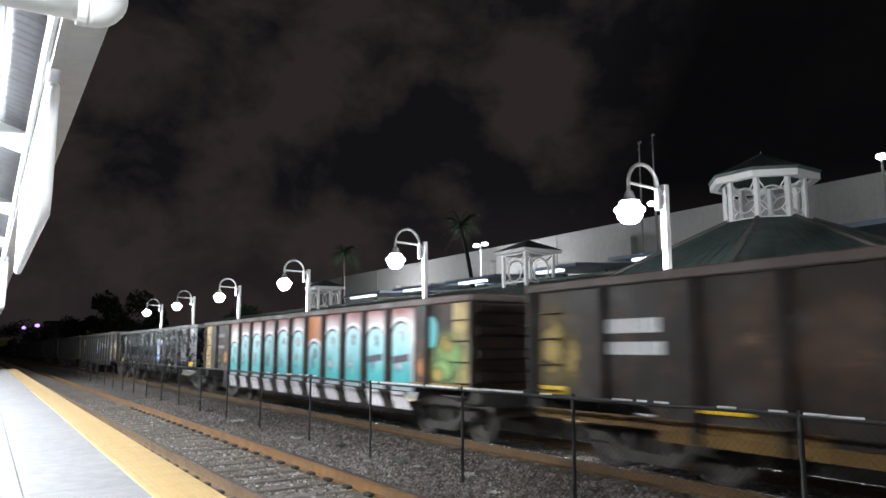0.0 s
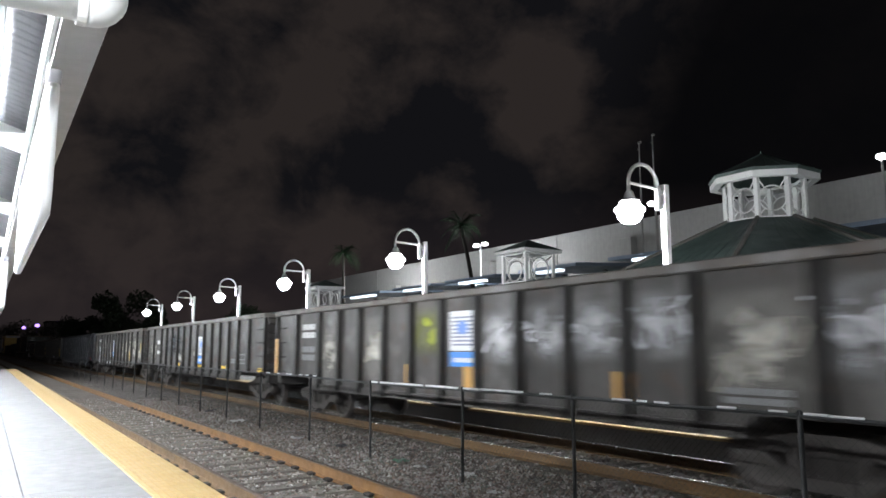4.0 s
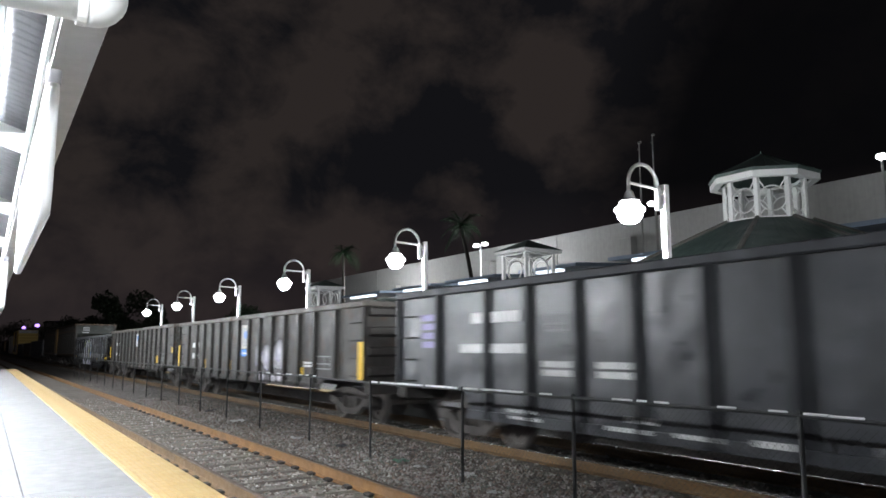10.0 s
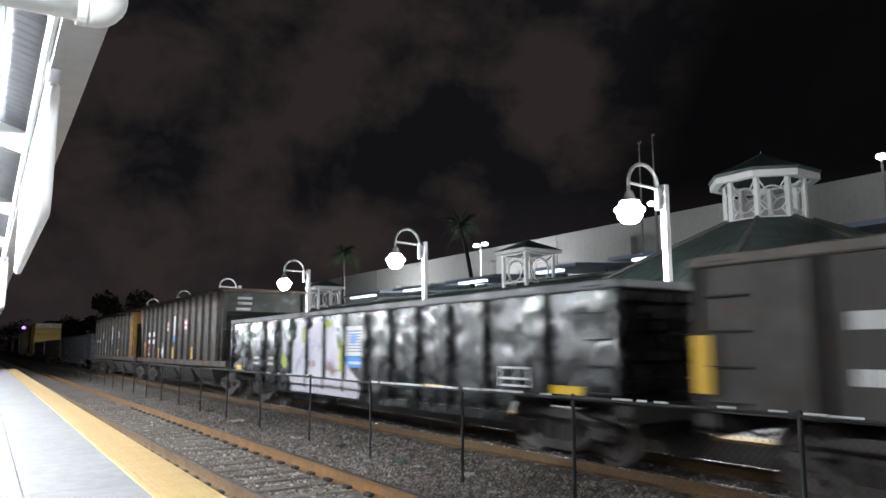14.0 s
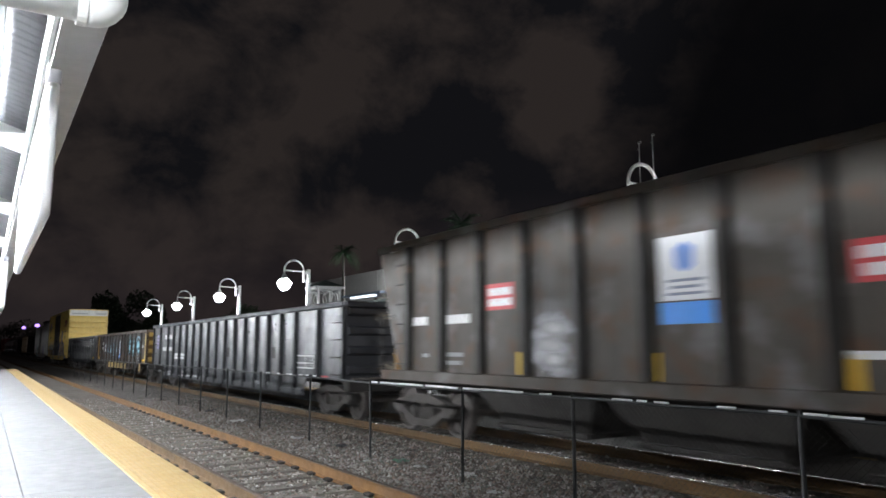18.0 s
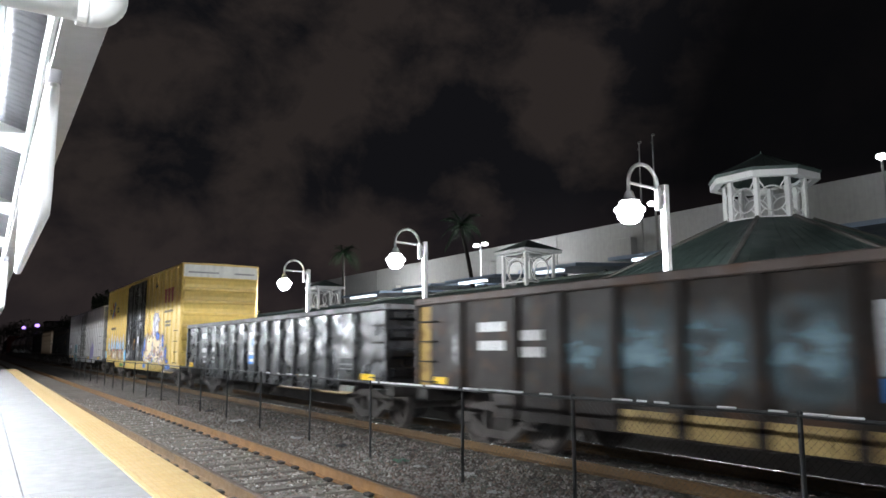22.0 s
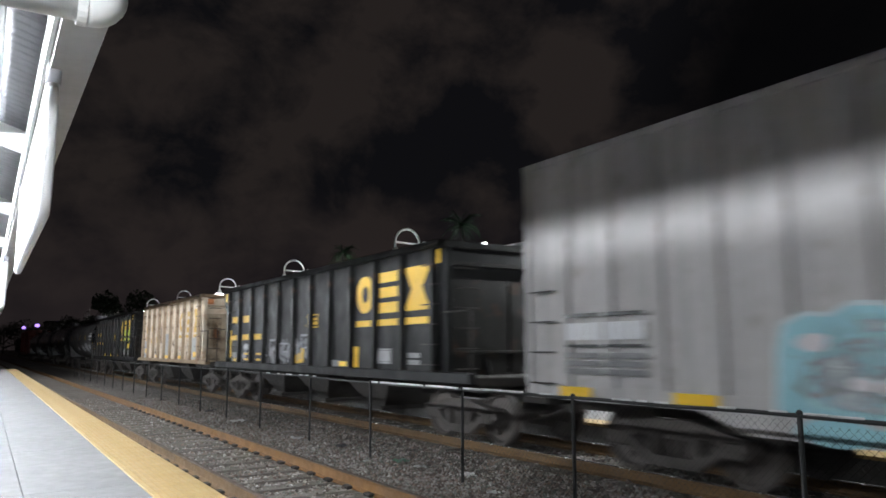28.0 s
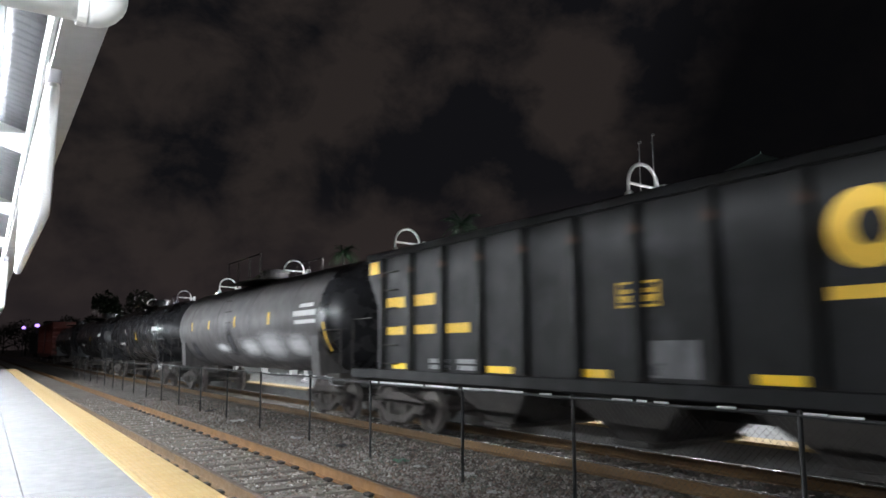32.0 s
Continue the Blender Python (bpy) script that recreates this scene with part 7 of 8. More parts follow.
    sign_panel(c, h, 7.3, 8.1, 1.25, 1.5, 2.15)
    body = [(11.32, 0.98), (11.36, 1.45), (11.2, 1.85), (11.0, 1.95), (10.9, 2.36), (10.45, 2.40), (10.3, 2.1), (10.0, 2.2), (9.85, 2.42), (9.0, 2.42), (8.7, 2.25), (8.55, 1.75), (8.35, 1.5), (8.1, 1.35), (7.8, 1.15), (7.45, 0.98)]
    patch(c, "graffiti", body, FILL_WHITE, h, lift=0.005, label="white sprayed piece")
    patch(c, "graffiti", [(11.2, 0.60), (11.3, 0.95), (7.45, 0.95), (7.3, 0.80), (7.4, 0.60)], FILL_WHITE, h, lift=0.056, label="white sprayed piece")
    for u in (10.32, 9.26, 8.2):
        decal(c, "graffiti", u - 0.054, u + 0.054, 0.72, 2.30 if u > 9 else 1.45, FILL_WHITE, h, lift=0.0895)
    for u, z, w, t in ((12.75, 1.9, 0.3, 0.4), (13.95, 1.9, 0.28, 0.42), (11.85, 1.75, 0.26, 0.5)):
        scrawls(c, h, [(u, z, w, t)], "lilac", 91, density=1.9)
    scrawls(c, h, [(10.7, 1.8, 0.3, 0.3), (9.7, 2.0, 0.3, 0.3), (8.9, 1.2, 0.4, 0.25)], "pink", 92, lift=0.006, density=0.9)
    scrawls(c, h, [(9.3, 1.85, 0.3, 0.35), (10.3, 1.3, 0.5, 0.3), (8.6, 1.1, 0.4, 0.2)], "slate", 94, lift=0.0062, density=0.5)
    for k, (u, z, w, t, m) in enumerate(((11.85, 1.32, 0.20, 0.26, SPRAY_LIME), (10.55, 2.05, 0.12, 0.26, SPRAY_LIME), (9.05, 2.25, 0.2, 0.12, SPRAY_LIME), (8.35, 1.5, 0.14, 0.34, SPRAY_LIME), (9.85, 1.3, 0.08, 0.1, SPRAY_RED), (9.5, 1.7, 0.10, 0.12, SPRAY_PURPLE))):
        patch(c, "graffiti", shard(u, z, w, t, 900 + k), m, h, lift=0.009 + 0.001 * k)
    decal(c, "graffiti", 10.27, 10.375, 1.8, 2.2, SPRAY_LIME, h, lift=0.0905)
    decal(c, "graffiti", 8.145, 8.255, 1.15, 1.8, SPRAY_LIME, h, lift=0.0905)
    tag_strokes(c, h, [(10.5, 1.5, 0.7, 0.7), (9.3, 1.6, 0.7, 0.7)], SPRAY_PURPLE, 93, lift=0.0165)
    decal(c, "reflector", 0.7, 1.36, 1.02, 1.14, REFLECT, h)
    decal(c, "reflector", 4.2, 4.8, 0.97, 1.02, REFLECT, h)
    decal(c, "reflector", 15.5, 15.95, 1.02, 1.17, REFLECT, h)
    data_frame(c, h, 1.82, 2.54, 1.08, 1.38, PAINT_WHITE)
    for u, zs in ((13.9, (1.2, 1.36, 1.9)), (12.65, (1.2, 1.36))):
        for z in zs:
            lines_of_bars(c, "stencil", u, u + 0.5, z, z + 0.1, 1, PAINT_WHITE, h, seed=92)

    # brown hopper and grey hopper
    c, h = hopper(170.6, 183.5, "rusty brown open hopper car with red and blue notices", HOPPER_BROWN, 14, top=3.74, post_paint=POST_DARK, end_paint=POST_DARK, slope_paint=SLOPE_DARK, bay=(0.24, 1.0))
    notices(c, h, ((7.55, 8.36, 2.38, 2.83), (4.1, 4.9, 2.38, 2.83)), (5.86, 6.62))
    for z0, z1 in ((2.2, 2.47), (1.88, 2.12)):
        for u in (11.12, 10.27):
            lines_of_bars(c, "stencil", u, u + 0.6, z0, z1, 1, PAINT_WHITE, h, seed=101)
    for u in (6.53, 9.13, 3.4):
        decal(c, "reflector_strip", u, u + 0.3, 1.28, 1.74, PAINT_YELLOW, h)
    scrawls(c, h, [(8.6, 1.6, 0.8, 0.5)], "chalk", 102, density=0.85)
    scrawls(c, h, [(12.4, 1.7, 0.7, 0.8), (11.5, 1.5, 0.7, 0.6)], "orange", 103)
    decal(c, "shipping_mark", 11.1, 11.4, 1.36, 1.46, PAINT_WHITE, h)
    for x0, z in ((-0.95, 3.36), (-0.95, 3.18), (-1.0, 2.98)):
        part("stencil", Shape().box(x0, x0 + 0.5, -h - 0.006, -h - 0.001, z, z + 0.09), PAINT_GREY, c)
    # the side sheets run out past the last post and taper towards the sill
    for x in (-SIDE, SIDE - 0.02):
        part("side_wing", Shape().prism([(h + 0.02, 1.3), (h + 0.02, 3.59), (h + 1.05, 3.59), (h + 0.85, 3.1), (h + 0.32, 1.9)], x, x + 0.02, "x"), ROSE, c, "tapering faded side sheet")
    part("wing_chord", Shape().box(-SIDE - 0.05, -SIDE + 0.03, h + 0.031, h + 1.06, 3.6, 3.73, 0.01), HOPPER_BROWN, c)
    c, h = hopper(186.35, 199.5, "grey open hopper car with orange ends and red notices", HOPPER_GREY, 11, first=0.5, top=3.74, post_paint=POST_DARK, end_paint=HOPPER_ENDS, bay=(0.24, 1.0), slope_paint=SLOPE_SHADE, lead=0.65, over=0.6)
    # upper end stays orange; the shaded slope below it is painted dark
    for e in (-1, 1):
        part("end_band", Shape().box(-SIDE + 0.18, SIDE - 0.18, *sorted((e * (h + 0.005), e * (h + 0.03))), 2.98, 3.59), HOPPER_ENDS, c, "orange band under the end chord")
    notices(c, h, ((9.52, 10.21, 2.27, 2.69), (3.65, 4.38, 2.27, 2.69)), (5.93, 6.69))
    for u in (10.7, 12.05):
        lines_of_bars(c, "stencil", u, u + 0.75, 2.06, 2.28, 1, PAINT_WHITE, h, seed=111)
    for u0, u1, z0 in ((10.9, 11.5, 1.52), (10.95, 11.5, 1.38), (12.0, 12.2, 1.5)):
        decal(c, "shipping_mark", u0, u1, z0, z0 + 0.07, PAINT_GREY, h)
    for u in (9.15, 6.73, 4.37):
        decal(c, "reflector_strip", u, u + 0.3, 1.26, 1.6, PAINT_YELLOW, h)
    scrawls(c, h, [(8.65, 1.85, 0.9, 0.8)], "chalk", 112, density=0.85)
    scrawls(c, h, [(8.6, 1.95, 0.45, 0.16), (8.7, 1.72, 0.5, 0.16), (8.6, 1.5, 0.4, 0.14)], "white", 114, lift=0.007, density=1.1)
    decal(c, "corner_panel", 0.0, 0.82, 1.26, 3.58, HOPPER_ENDS, h)
    lines_of_bars(c, "stencil", 2.15, 2.65, 2.3, 2.9, 3, PAINT_GREY, h, seed=113)
    decal(c, "shipping_mark", 1.4, 1.75, 1.7, 1.95, PAINT_WHITE, h)
    decal(c, "shipping_mark", 3.95, 4.55, 1.55, 1.63, PAINT_WHITE, h)
    for x in (-SIDE, SIDE - 0.02):
        part("side_wing", Shape().prism([(h - 0.08, 1.3), (h + 0.003, 3.59), (h + 0.73, 3.59), (h + 0.58, 3.0), (h + 0.16, 1.8)], x, x + 0.02, "x"), HOPPER_GREY, c, "tapering side sheet")
    part("wing_chord", Shape().box(-SIDE - 0.05, -SIDE + 0.03, h + 0.031, h + 0.76, 3.6, 3.73, 0.01), HOPPER_GREY, c)

    # brown and gold gondola with faded turquoise tags
    c, h = gondola(223.5, 239.45, "brown gondola car with gold ends and faded turquoise tags", BROWN_DARK, 13, top=2.58, belly=0.60, chord=CHORD_BROWN, end_paint=GOLD_END, rib_paint=GOLD)
    decal(c, "corner_panel", 0.0, 0.66, 1.0, 2.42, GOLD_PALE, h)
    decal(c, "corner_panel", 15.5, 15.94, 1.0, 2.42, GOLD, h)
    sign_panel(c, h, 7.0, 7.75, 1.16, 1.4, 2.1)
    for lift in (0.005, 0.0075):
        scrawls(c, h, [(4.42, 1.78, 0.50, 0.58), (3.40, 1.70, 0.50, 0.62), (2.30, 1.82, 0.66, 0.40), (2.05, 1.58, 0.60, 0.20)], "turquoise", 126, lift=lift, density=1.5)
    for k, (u, z, w) in enumerate(((4.45, 1.92, 0.34), (4.4, 1.55, 0.30), (4.42, 1.40, 0.26), (3.42, 1.95, 0.36), (3.38, 1.66, 0.32), (3.4, 1.42, 0.30), (2.2, 1.66, 0.4))):
        scrawls(c, h, [(u, z, w, 0.07)], "dark", 127, lift=0.011, density=1.3)
    patch(c, "graffiti", [(2.75, 2.05), (2.6, 2.25), (2.3, 2.33), (1.95, 2.25), (1.75, 1.95), (1.85, 1.95), (2.05, 2.17), (2.3, 2.24), (2.55, 2.17), (2.68, 2.02)], TURQUOISE_DIM, h, lift=0.010)
    scrawls(c, h, [(1.1, 1.78, 0.28, 0.16), (14.6, 1.7, 0.3, 0.5)], "white", 124, density=1.2)
    decal(c, "gold_band", 1.2, 1.62, 0.56, 0.95, GOLD_PALE, h, lift=0.056)
    scrawls(c, h, [(8.5, 1.5, 0.8, 0.8), (9.6, 1.5, 0.8, 0.8), (10.6, 1.5, 0.8, 0.8), (11.6, 1.6, 0.8, 0.5)], "aqua", 121)
    for u, z0 in ((13.35, 1.9), (13.35, 1.6), (12.45, 1.75), (12.45, 1.5)):
        lines_of_bars(c, "stencil", u, u + 0.7, z0, z0 + 0.22, 1, PAINT_WHITE, h, seed=122)
    data_frame(c, h, 1.63, 2.26, 1.09, 1.39, PAINT_GREY)
    decal(c, "reflector", 0.5, 1.1, 1.04, 1.16, REFLECT, h)
    decal(c, "reflector", 15.0, 15.4, 1.04, 1.16, REFLECT, h)
    for k in range(6):
        decal(c, "gold_band", 5.04 + 1.015 * k, 5.84 + 1.015 * k, 0.62, 0.90, GOLD_PALE, h, lift=0.056)

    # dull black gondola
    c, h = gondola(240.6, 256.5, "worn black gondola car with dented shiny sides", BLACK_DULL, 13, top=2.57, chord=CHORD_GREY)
    sign_panel(c, h, 7.96, 8.66, 1.21, 1.48, 2.14)
    decal(c, "reflector", 15.1, 15.65, 1.0, 1.15, REFLECT, h)
    decal(c, "reflector", 0.6, 1.2, 1.0, 1.13, REFLECT, h)
    decal(c, "reflector", 4.5, 5.1, 0.96, 1.01, REFLECT, h)
    data_frame(c, h, 1.61, 2.29, 1.2, 1.48, PAINT_GREY)
    for u0, u1, z0, z1 in ((13.0, 14.0, 1.98, 2.26), (13.05, 13.9, 1.5, 1.73), (12.06, 12.62, 1.54, 1.74), (13.14, 13.7, 1.34, 1.41), (13.18, 13.7, 1.18, 1.24), (12.0, 12.55, 1.33, 1.39), (12.0, 12.5, 1.19, 1.25)):
        lines_of_bars(c, "stencil", u0, u1, z0, z1, 1, PAINT_WHITE, h, seed=132)
    decal(c, "corner_stripe", 15.76, 15.88, 1.0, 2.42, CHORD_GREY, h, lift=0.074)

    yellow_box_car()
    grey_reefer()
    black_hopper(299.2, 312.2, "black open hopper car with large yellow lettering shapes", 141, True)
    tan_hopper()
    black_hopper(328.8, 341.7, "black open hopper car with yellow lettering shapes and reflectors", 142, False)

    # tank cars and the dark tail of the train
    c, h = tank_car(343.4, 360.2, "dusty grey-black tank car with yellow marks and white smears", TANK_BLACK, 151, TANK_BLACK_CLEAN)
    for u, z, du, dz, m in ((1.5, 2.3, 1.4, 0.1, PAINT_WHITE), (1.5, 2.5, 1.5, 0.14, PAINT_WHITE), (1.7, 2.72, 0.9, 0.1, PAINT_WHITE), (4.8, 2.35, 0.18, 0.35, PAINT_YELLOW), (8.0, 2.35, 0.18, 0.35, PAINT_YELLOW),
                           (11.0, 2.35, 0.16, 0.3, PAINT_YELLOW), (13.3, 2.35, 0.16, 0.3, PAINT_YELLOW), (1.0, 1.6, 0.1, 0.7, PAINT_YELLOW)):
        tank_mark(c, h, u, z, du, dz, m)
    smear, stain = soft_spray("soft_tank_white", SOFT["white"], 1.5, 2.2), soft_spray("soft_tank_dark", SOFT["dark"], 1.3, 1.6)
    for u, z, du, dz in ((1.8, 1.35, 2.4, 0.8), (3.4, 1.25, 3.0, 1.0), (5.6, 1.35, 2.6, 0.7), (8.8, 1.5, 2.0, 0.4)):
        tank_mark(c, h, u, z, du, dz, smear, "smear")
    for u, z, du, dz in ((8.3, 1.2, 0.9, 1.3), (13.0, 1.2, 1.0, 0.8)):
        tank_mark(c, h, u, z, du, dz, stain, "smear")
    for k, (a, b) in enumerate(((361.6, 377.6), (379.0, 395.0), (396.4, 412.4))):
        c, h = tank_car(a, b, "glossy black tank car", TANK_BLACK_CLEAN, 160 + k)
        for u, z, du, dz, m in ((1.6, 2.5, 1.2, 0.2, PAINT_WHITE), (6.5, 2.1, 0.2, 0.4, PAINT_YELLOW), (10.0, 1.9, 1.2, 0.12, PAINT_WHITE)):
            tank_mark(c, h, u, z, du, dz, m)
    box_car(414.2, 432.5, "faded red box car at the tail", FAR_RED, 4.5, 1.0, (7.6, 10.7), FAR_RED, FAR_RED, (8, 8), FAR_RED)
    hopper(435.5, 448.5, "dark open hopper car at the tail of the train", HOPPER_BLACK, 13)


def notices(c, h, reds, blue):
    for u0, u1, z0, z1 in reds:
        decal(c, "red_notice", u0, u1, z0, z1, PANEL_RED, h, label="red notice panel")
        lines_of_bars(c, "red_notice_print", u0 + 0.06, u1 - 0.06, z0 + 0.04, z1 - 0.04, 2, PANEL_WHITE, h, seed=5, lift=0.008)
    decal(c, "notice", blue[0], blue[1], 2.22, 3.0, PANEL_WHITE, h, label="white notice panel")
    mid = 0.5 * (blue[0] + blue[1])
    patch(c, "notice_print", [(mid, 2.92), (mid - 0.14, 2.84), (mid - 0.12, 2.62), (mid, 2.55), (mid + 0.12, 2.62), (mid + 0.14, 2.84)], PRINT_BLUE, h, lift=0.008)
    for z, w in ((2.44, 0.26), (2.36, 0.22), (2.28, 0.28)):
        decal(c, "notice_print", mid - w, mid + w, z, z + 0.035, PRINT_GREY, h, lift=0.008)
    decal(c, "blue_notice", blue[0], blue[1], 1.94, 2.2, PANEL_BLUE, h, label="blue notice panel")


STENCIL_DARK = surface("stencil_dark", (0.20, 0.16, 0.08), (0.14, 0.11, 0.06), 0.6, 0.7)
SPRAY_CREAM = surface("spray_cream", (0.97, 0.83, 0.58), (0.90, 0.64, 0.36), 0.9, 0.6, grain=5, stain=2.2)
SPRAY_RUST = surface("spray_rust", (0.30, 0.13, 0.06), (0.2, 0.09, 0.05), 0.7, 0.6, grain=5, stain=1.8)


def shard(u, z, w, h, seed):
    """An angular star-like sprayed form."""
    rnd = random.Random(seed)
    n = 9
    return [(u + w * math.cos(2 * math.pi * k / n) * rnd.uniform(0.45, 1.15), z + h * math.sin(2 * math.pi * k / n) * rnd.uniform(0.45, 1.15)) for k in range(n)]


def yellow_box_car():
    c, h = box_car(257.85, 276.55, "tall yellow box car with black doors and sprayed graffiti", BOX_YELLOW, 5.14, 0.88, (7.05, 12.0), BOX_BLACK, BOX_YELLOW, (9, 9), BOX_YELLOW)
    plug_door(c, h, 7.1, 9.5, 1.06, 4.95, BOX_BLACK)
    plug_door(c, h, 9.55, 11.95, 1.06, 4.95, BOX_BLACK)
    for e in (-1, 1):
        part("white_top_panel", Shape().box(-SIDE + 0.01, SIDE - 0.01, *sorted((e * (h + 0.0), e * (h + 0.03))), 4.60, 5.10), BOX_WHITE, c)
        if e < 0:
            s = Shape()
            for x0, x1 in ((-1.35, -0.1), (0.55, 1.4)):
                s.box(x0, x1, -h - 0.036, -h - 0.031, 4.76, 4.82)
            part("stencil", s, PAINT_GREY, c)
    # the owner's mark at the front, drawn as plain slanted red blocks
    for u in (2.95, 2.35, 1.75):
        patch(c, "red_mark", [(u, 4.26), (u - 0.5, 4.26), (u - 0.42, 3.66), (u - 0.14, 3.66)], SPRAY_RED, h, lift=0.06)
    for a, m, lift in ((0.75, SPRAY_RED, 0.058), (-0.75, SPRAY_BLUE, 0.063)):
        ca, sa = math.cos(a), math.sin(a)
        patch(c, "crossed_bar", [(16.33 + p * ca - q * sa, 3.93 + p * sa + q * ca) for p, q in ((-0.62, -0.15), (0.0, -0.12), (0.62, -0.17), (0.62, 0.15), (0.0, 0.11), (-0.62, 0.16))], m, h, lift=lift)
    lines_of_bars(c, "stencil", 17.1, 17.75, 3.7, 4.05, 2, STENCIL_DARK, h, seed=151, lift=0.06)
    lines_of_bars(c, "stencil", 14.6, 15.25, 3.72, 4.08, 2, STENCIL_DARK, h, seed=152, lift=0.06)
    lines_of_bars(c, "stencil", 15.4, 17.0, 2.75, 2.95, 1, STENCIL_DARK, h, seed=153, lift=0.06)
    lines_of_bars(c, "stencil", 1.3, 2.9, 3.2, 3.35, 1, STENCIL_DARK, h, seed=154, lift=0.06)
    lines_of_bars(c, "stencil", 1.6, 2.6, 2.6, 2.9, 2, STENCIL_DARK, h, seed=155, lift=0.06)
    for u, z in ((8.4, 4.3), (10.9, 4.25)):
        lines_of_bars(c, "stencil", u, u + 0.75, z, z + 0.45, 3, PAINT_GREY, h, x=-SIDE - 0.06, seed=156, lift=0.03)
    for u, z, du, dz in ((8.2, 3.1, 0.45, 0.07), (8.5, 2.3, 0.3, 0.3), (10.4, 3.0, 0.4, 0.07), (10.9, 2.1, 0.3, 0.32), (8.9, 1.55, 0.2, 0.16), (9.8, 1.32, 0.6, 0.05), (7.5, 2.6, 0.35, 0.06), (11.3, 2.5, 0.3, 0.06), (11.4, 1.4, 0.35, 0.08), (7.5, 1.6, 0.25, 0.2)):
        decal(c, "door_placard", u, u + du, z, z + dz, PAINT_GREY, h, x=-SIDE - 0.085, lift=0.004)
    decal(c, "orange_placard", 9.3, 9.6, 1.6, 2.2, ORANGE_STRIP, h, x=-SIDE - 0.055, lift=0.006)
    # sprayed pieces on both halves: pale clouds with blue drips, then a row of blue and white flames
    crest = [(6.95, 1.05), (6.98, 1.7), (6.6, 2.12), (6.2, 2.38), (5.8, 2.3), (5.5, 2.44), (5.1, 2.3), (4.8, 2.36), (4.5, 2.5), (4.1, 2.3), (3.7, 2.36), (3.3, 2.2), (3.0, 2.26), (2.7, 2.0), (2.5, 1.6), (2.45, 1.1)]
    patch(c, "graffiti", [(4.7 + (u - 4.7) * 0.88, z if z < 1.2 else 1.0 + (z - 1.0) * 0.84) for u, z in crest], SPRAY_CREAM, h, lift=0.057)
    scrawls(c, h, [(6.5, 1.7, 0.42, 0.7), (6.0, 2.05, 0.45, 0.45), (5.3, 2.1, 0.5, 0.42), (4.6, 2.1, 0.5, 0.42), (3.9, 2.0, 0.5, 0.42), (3.2, 1.9, 0.45, 0.45), (2.8, 1.5, 0.4, 0.5)], "cream", 10, lift=0.0562, density=1.6)
    scrawls(c, h, [(4.35, 2.8, 0.75, 0.66), (4.2, 2.6, 0.5, 0.5), (5.0, 1.7, 0.3, 0.4), (3.4, 1.7, 0.3, 0.4)], "lilac", 8, lift=0.062, density=1.15)
    cloud = [(5.2, 2.28), (5.12, 2.62), (4.86, 2.7), (5.14, 2.95), (5.06, 3.2), (4.8, 3.12), (4.62, 3.3), (4.42, 3.2), (4.16, 3.24), (4.2, 3.02), (3.86, 2.98), (4.22, 2.86), (4.3, 2.6), (4.5, 2.5), (4.46, 2.24), (4.8, 2.16)]
    patch(c, "graffiti", [(4.75 + (u - 4.75) * 0.62, 2.56 + (z - 2.75) * 0.62) for u, z in cloud], SPRAY_WHITE, h, lift=0.0595)
    scrawls(c, h, [(4.7, 2.95, 0.62, 0.5), (4.35, 3.0, 0.7, 0.4), (4.9, 2.7, 0.4, 0.5), (3.95, 2.95, 0.45, 0.14)], "lilac", 8, lift=0.0585, density=1.5)
    scrawls(c, h, [(6.4, 1.75, 0.35, 0.45), (3.3, 1.4, 0.4, 0.35), (4.5, 1.6, 0.4, 0.35), (5.5, 1.25, 0.4, 0.3)], "pink", 9, lift=0.066, density=0.8)
    rnd = random.Random(63)
    for k in range(84):
        u, z = rnd.uniform(2.6, 6.85), rnd.uniform(1.02, 2.05) if k % 4 == 0 else rnd.uniform(1.02, 1.5)
        patch(c, "graffiti", shard(u, z, rnd.uniform(0.05, 0.24), rnd.uniform(0.025, 0.085), 300 + k), (SPRAY_DARK, SPRAY_PEACH, SPRAY_PURPLE, SPRAY_RUST, SPRAY_DARK, SPRAY_GREEN, SPRAY_SKY, SPRAY_RUST, SPRAY_WHITE)[k % 9], h, lift=0.0684 + 0.0005 * (k % 3))
    for k in range(len(crest) - 4):
        (u0, z0), (u1, z1) = crest[k + 2], crest[k + 3]
        if k % 3 != 2:
            patch(c, "graffiti", [(u0, z0), (u1, z1), (u1, z1 + 0.06), (u0, z0 + 0.05)], (SPRAY_PURPLE, SPRAY_PINK)[k % 2], h, lift=0.0605)
    scrawls(c, h, [(4.0, 2.24, 0.45, 0.3), (3.75, 2.2, 0.35, 0.22)], "blue", 42, lift=0.0725, density=1.6)
    for k, (u, z) in enumerate(((4.0, 1.46), (4.7, 1.2), (5.6, 1.3), (2.9, 1.3), (3.5, 1.15), (6.3, 1.25), (5.1, 1.55), (6.0, 1.1))):
        patch(c, "graffiti", shard(u, z, 0.14, 0.07, 120 + k), (SPRAY_DARK, SPRAY_WHITE, SPRAY_PURPLE)[k % 3], h, lift=0.070)
    scrawls(c, h, [(2.87, 2.0, 0.32, 0.44), (6.72, 1.9, 0.32, 0.6), (7.1, 1.35, 0.2, 0.45), (4.9, 1.15, 0.24, 0.2)], "blue", 40, lift=0.073, density=1.6)
    scrawls(c, h, [(2.25, 1.45, 0.3, 0.5), (1.95, 1.08, 0.4, 0.2)], "blue", 41, lift=0.076, density=1.5)
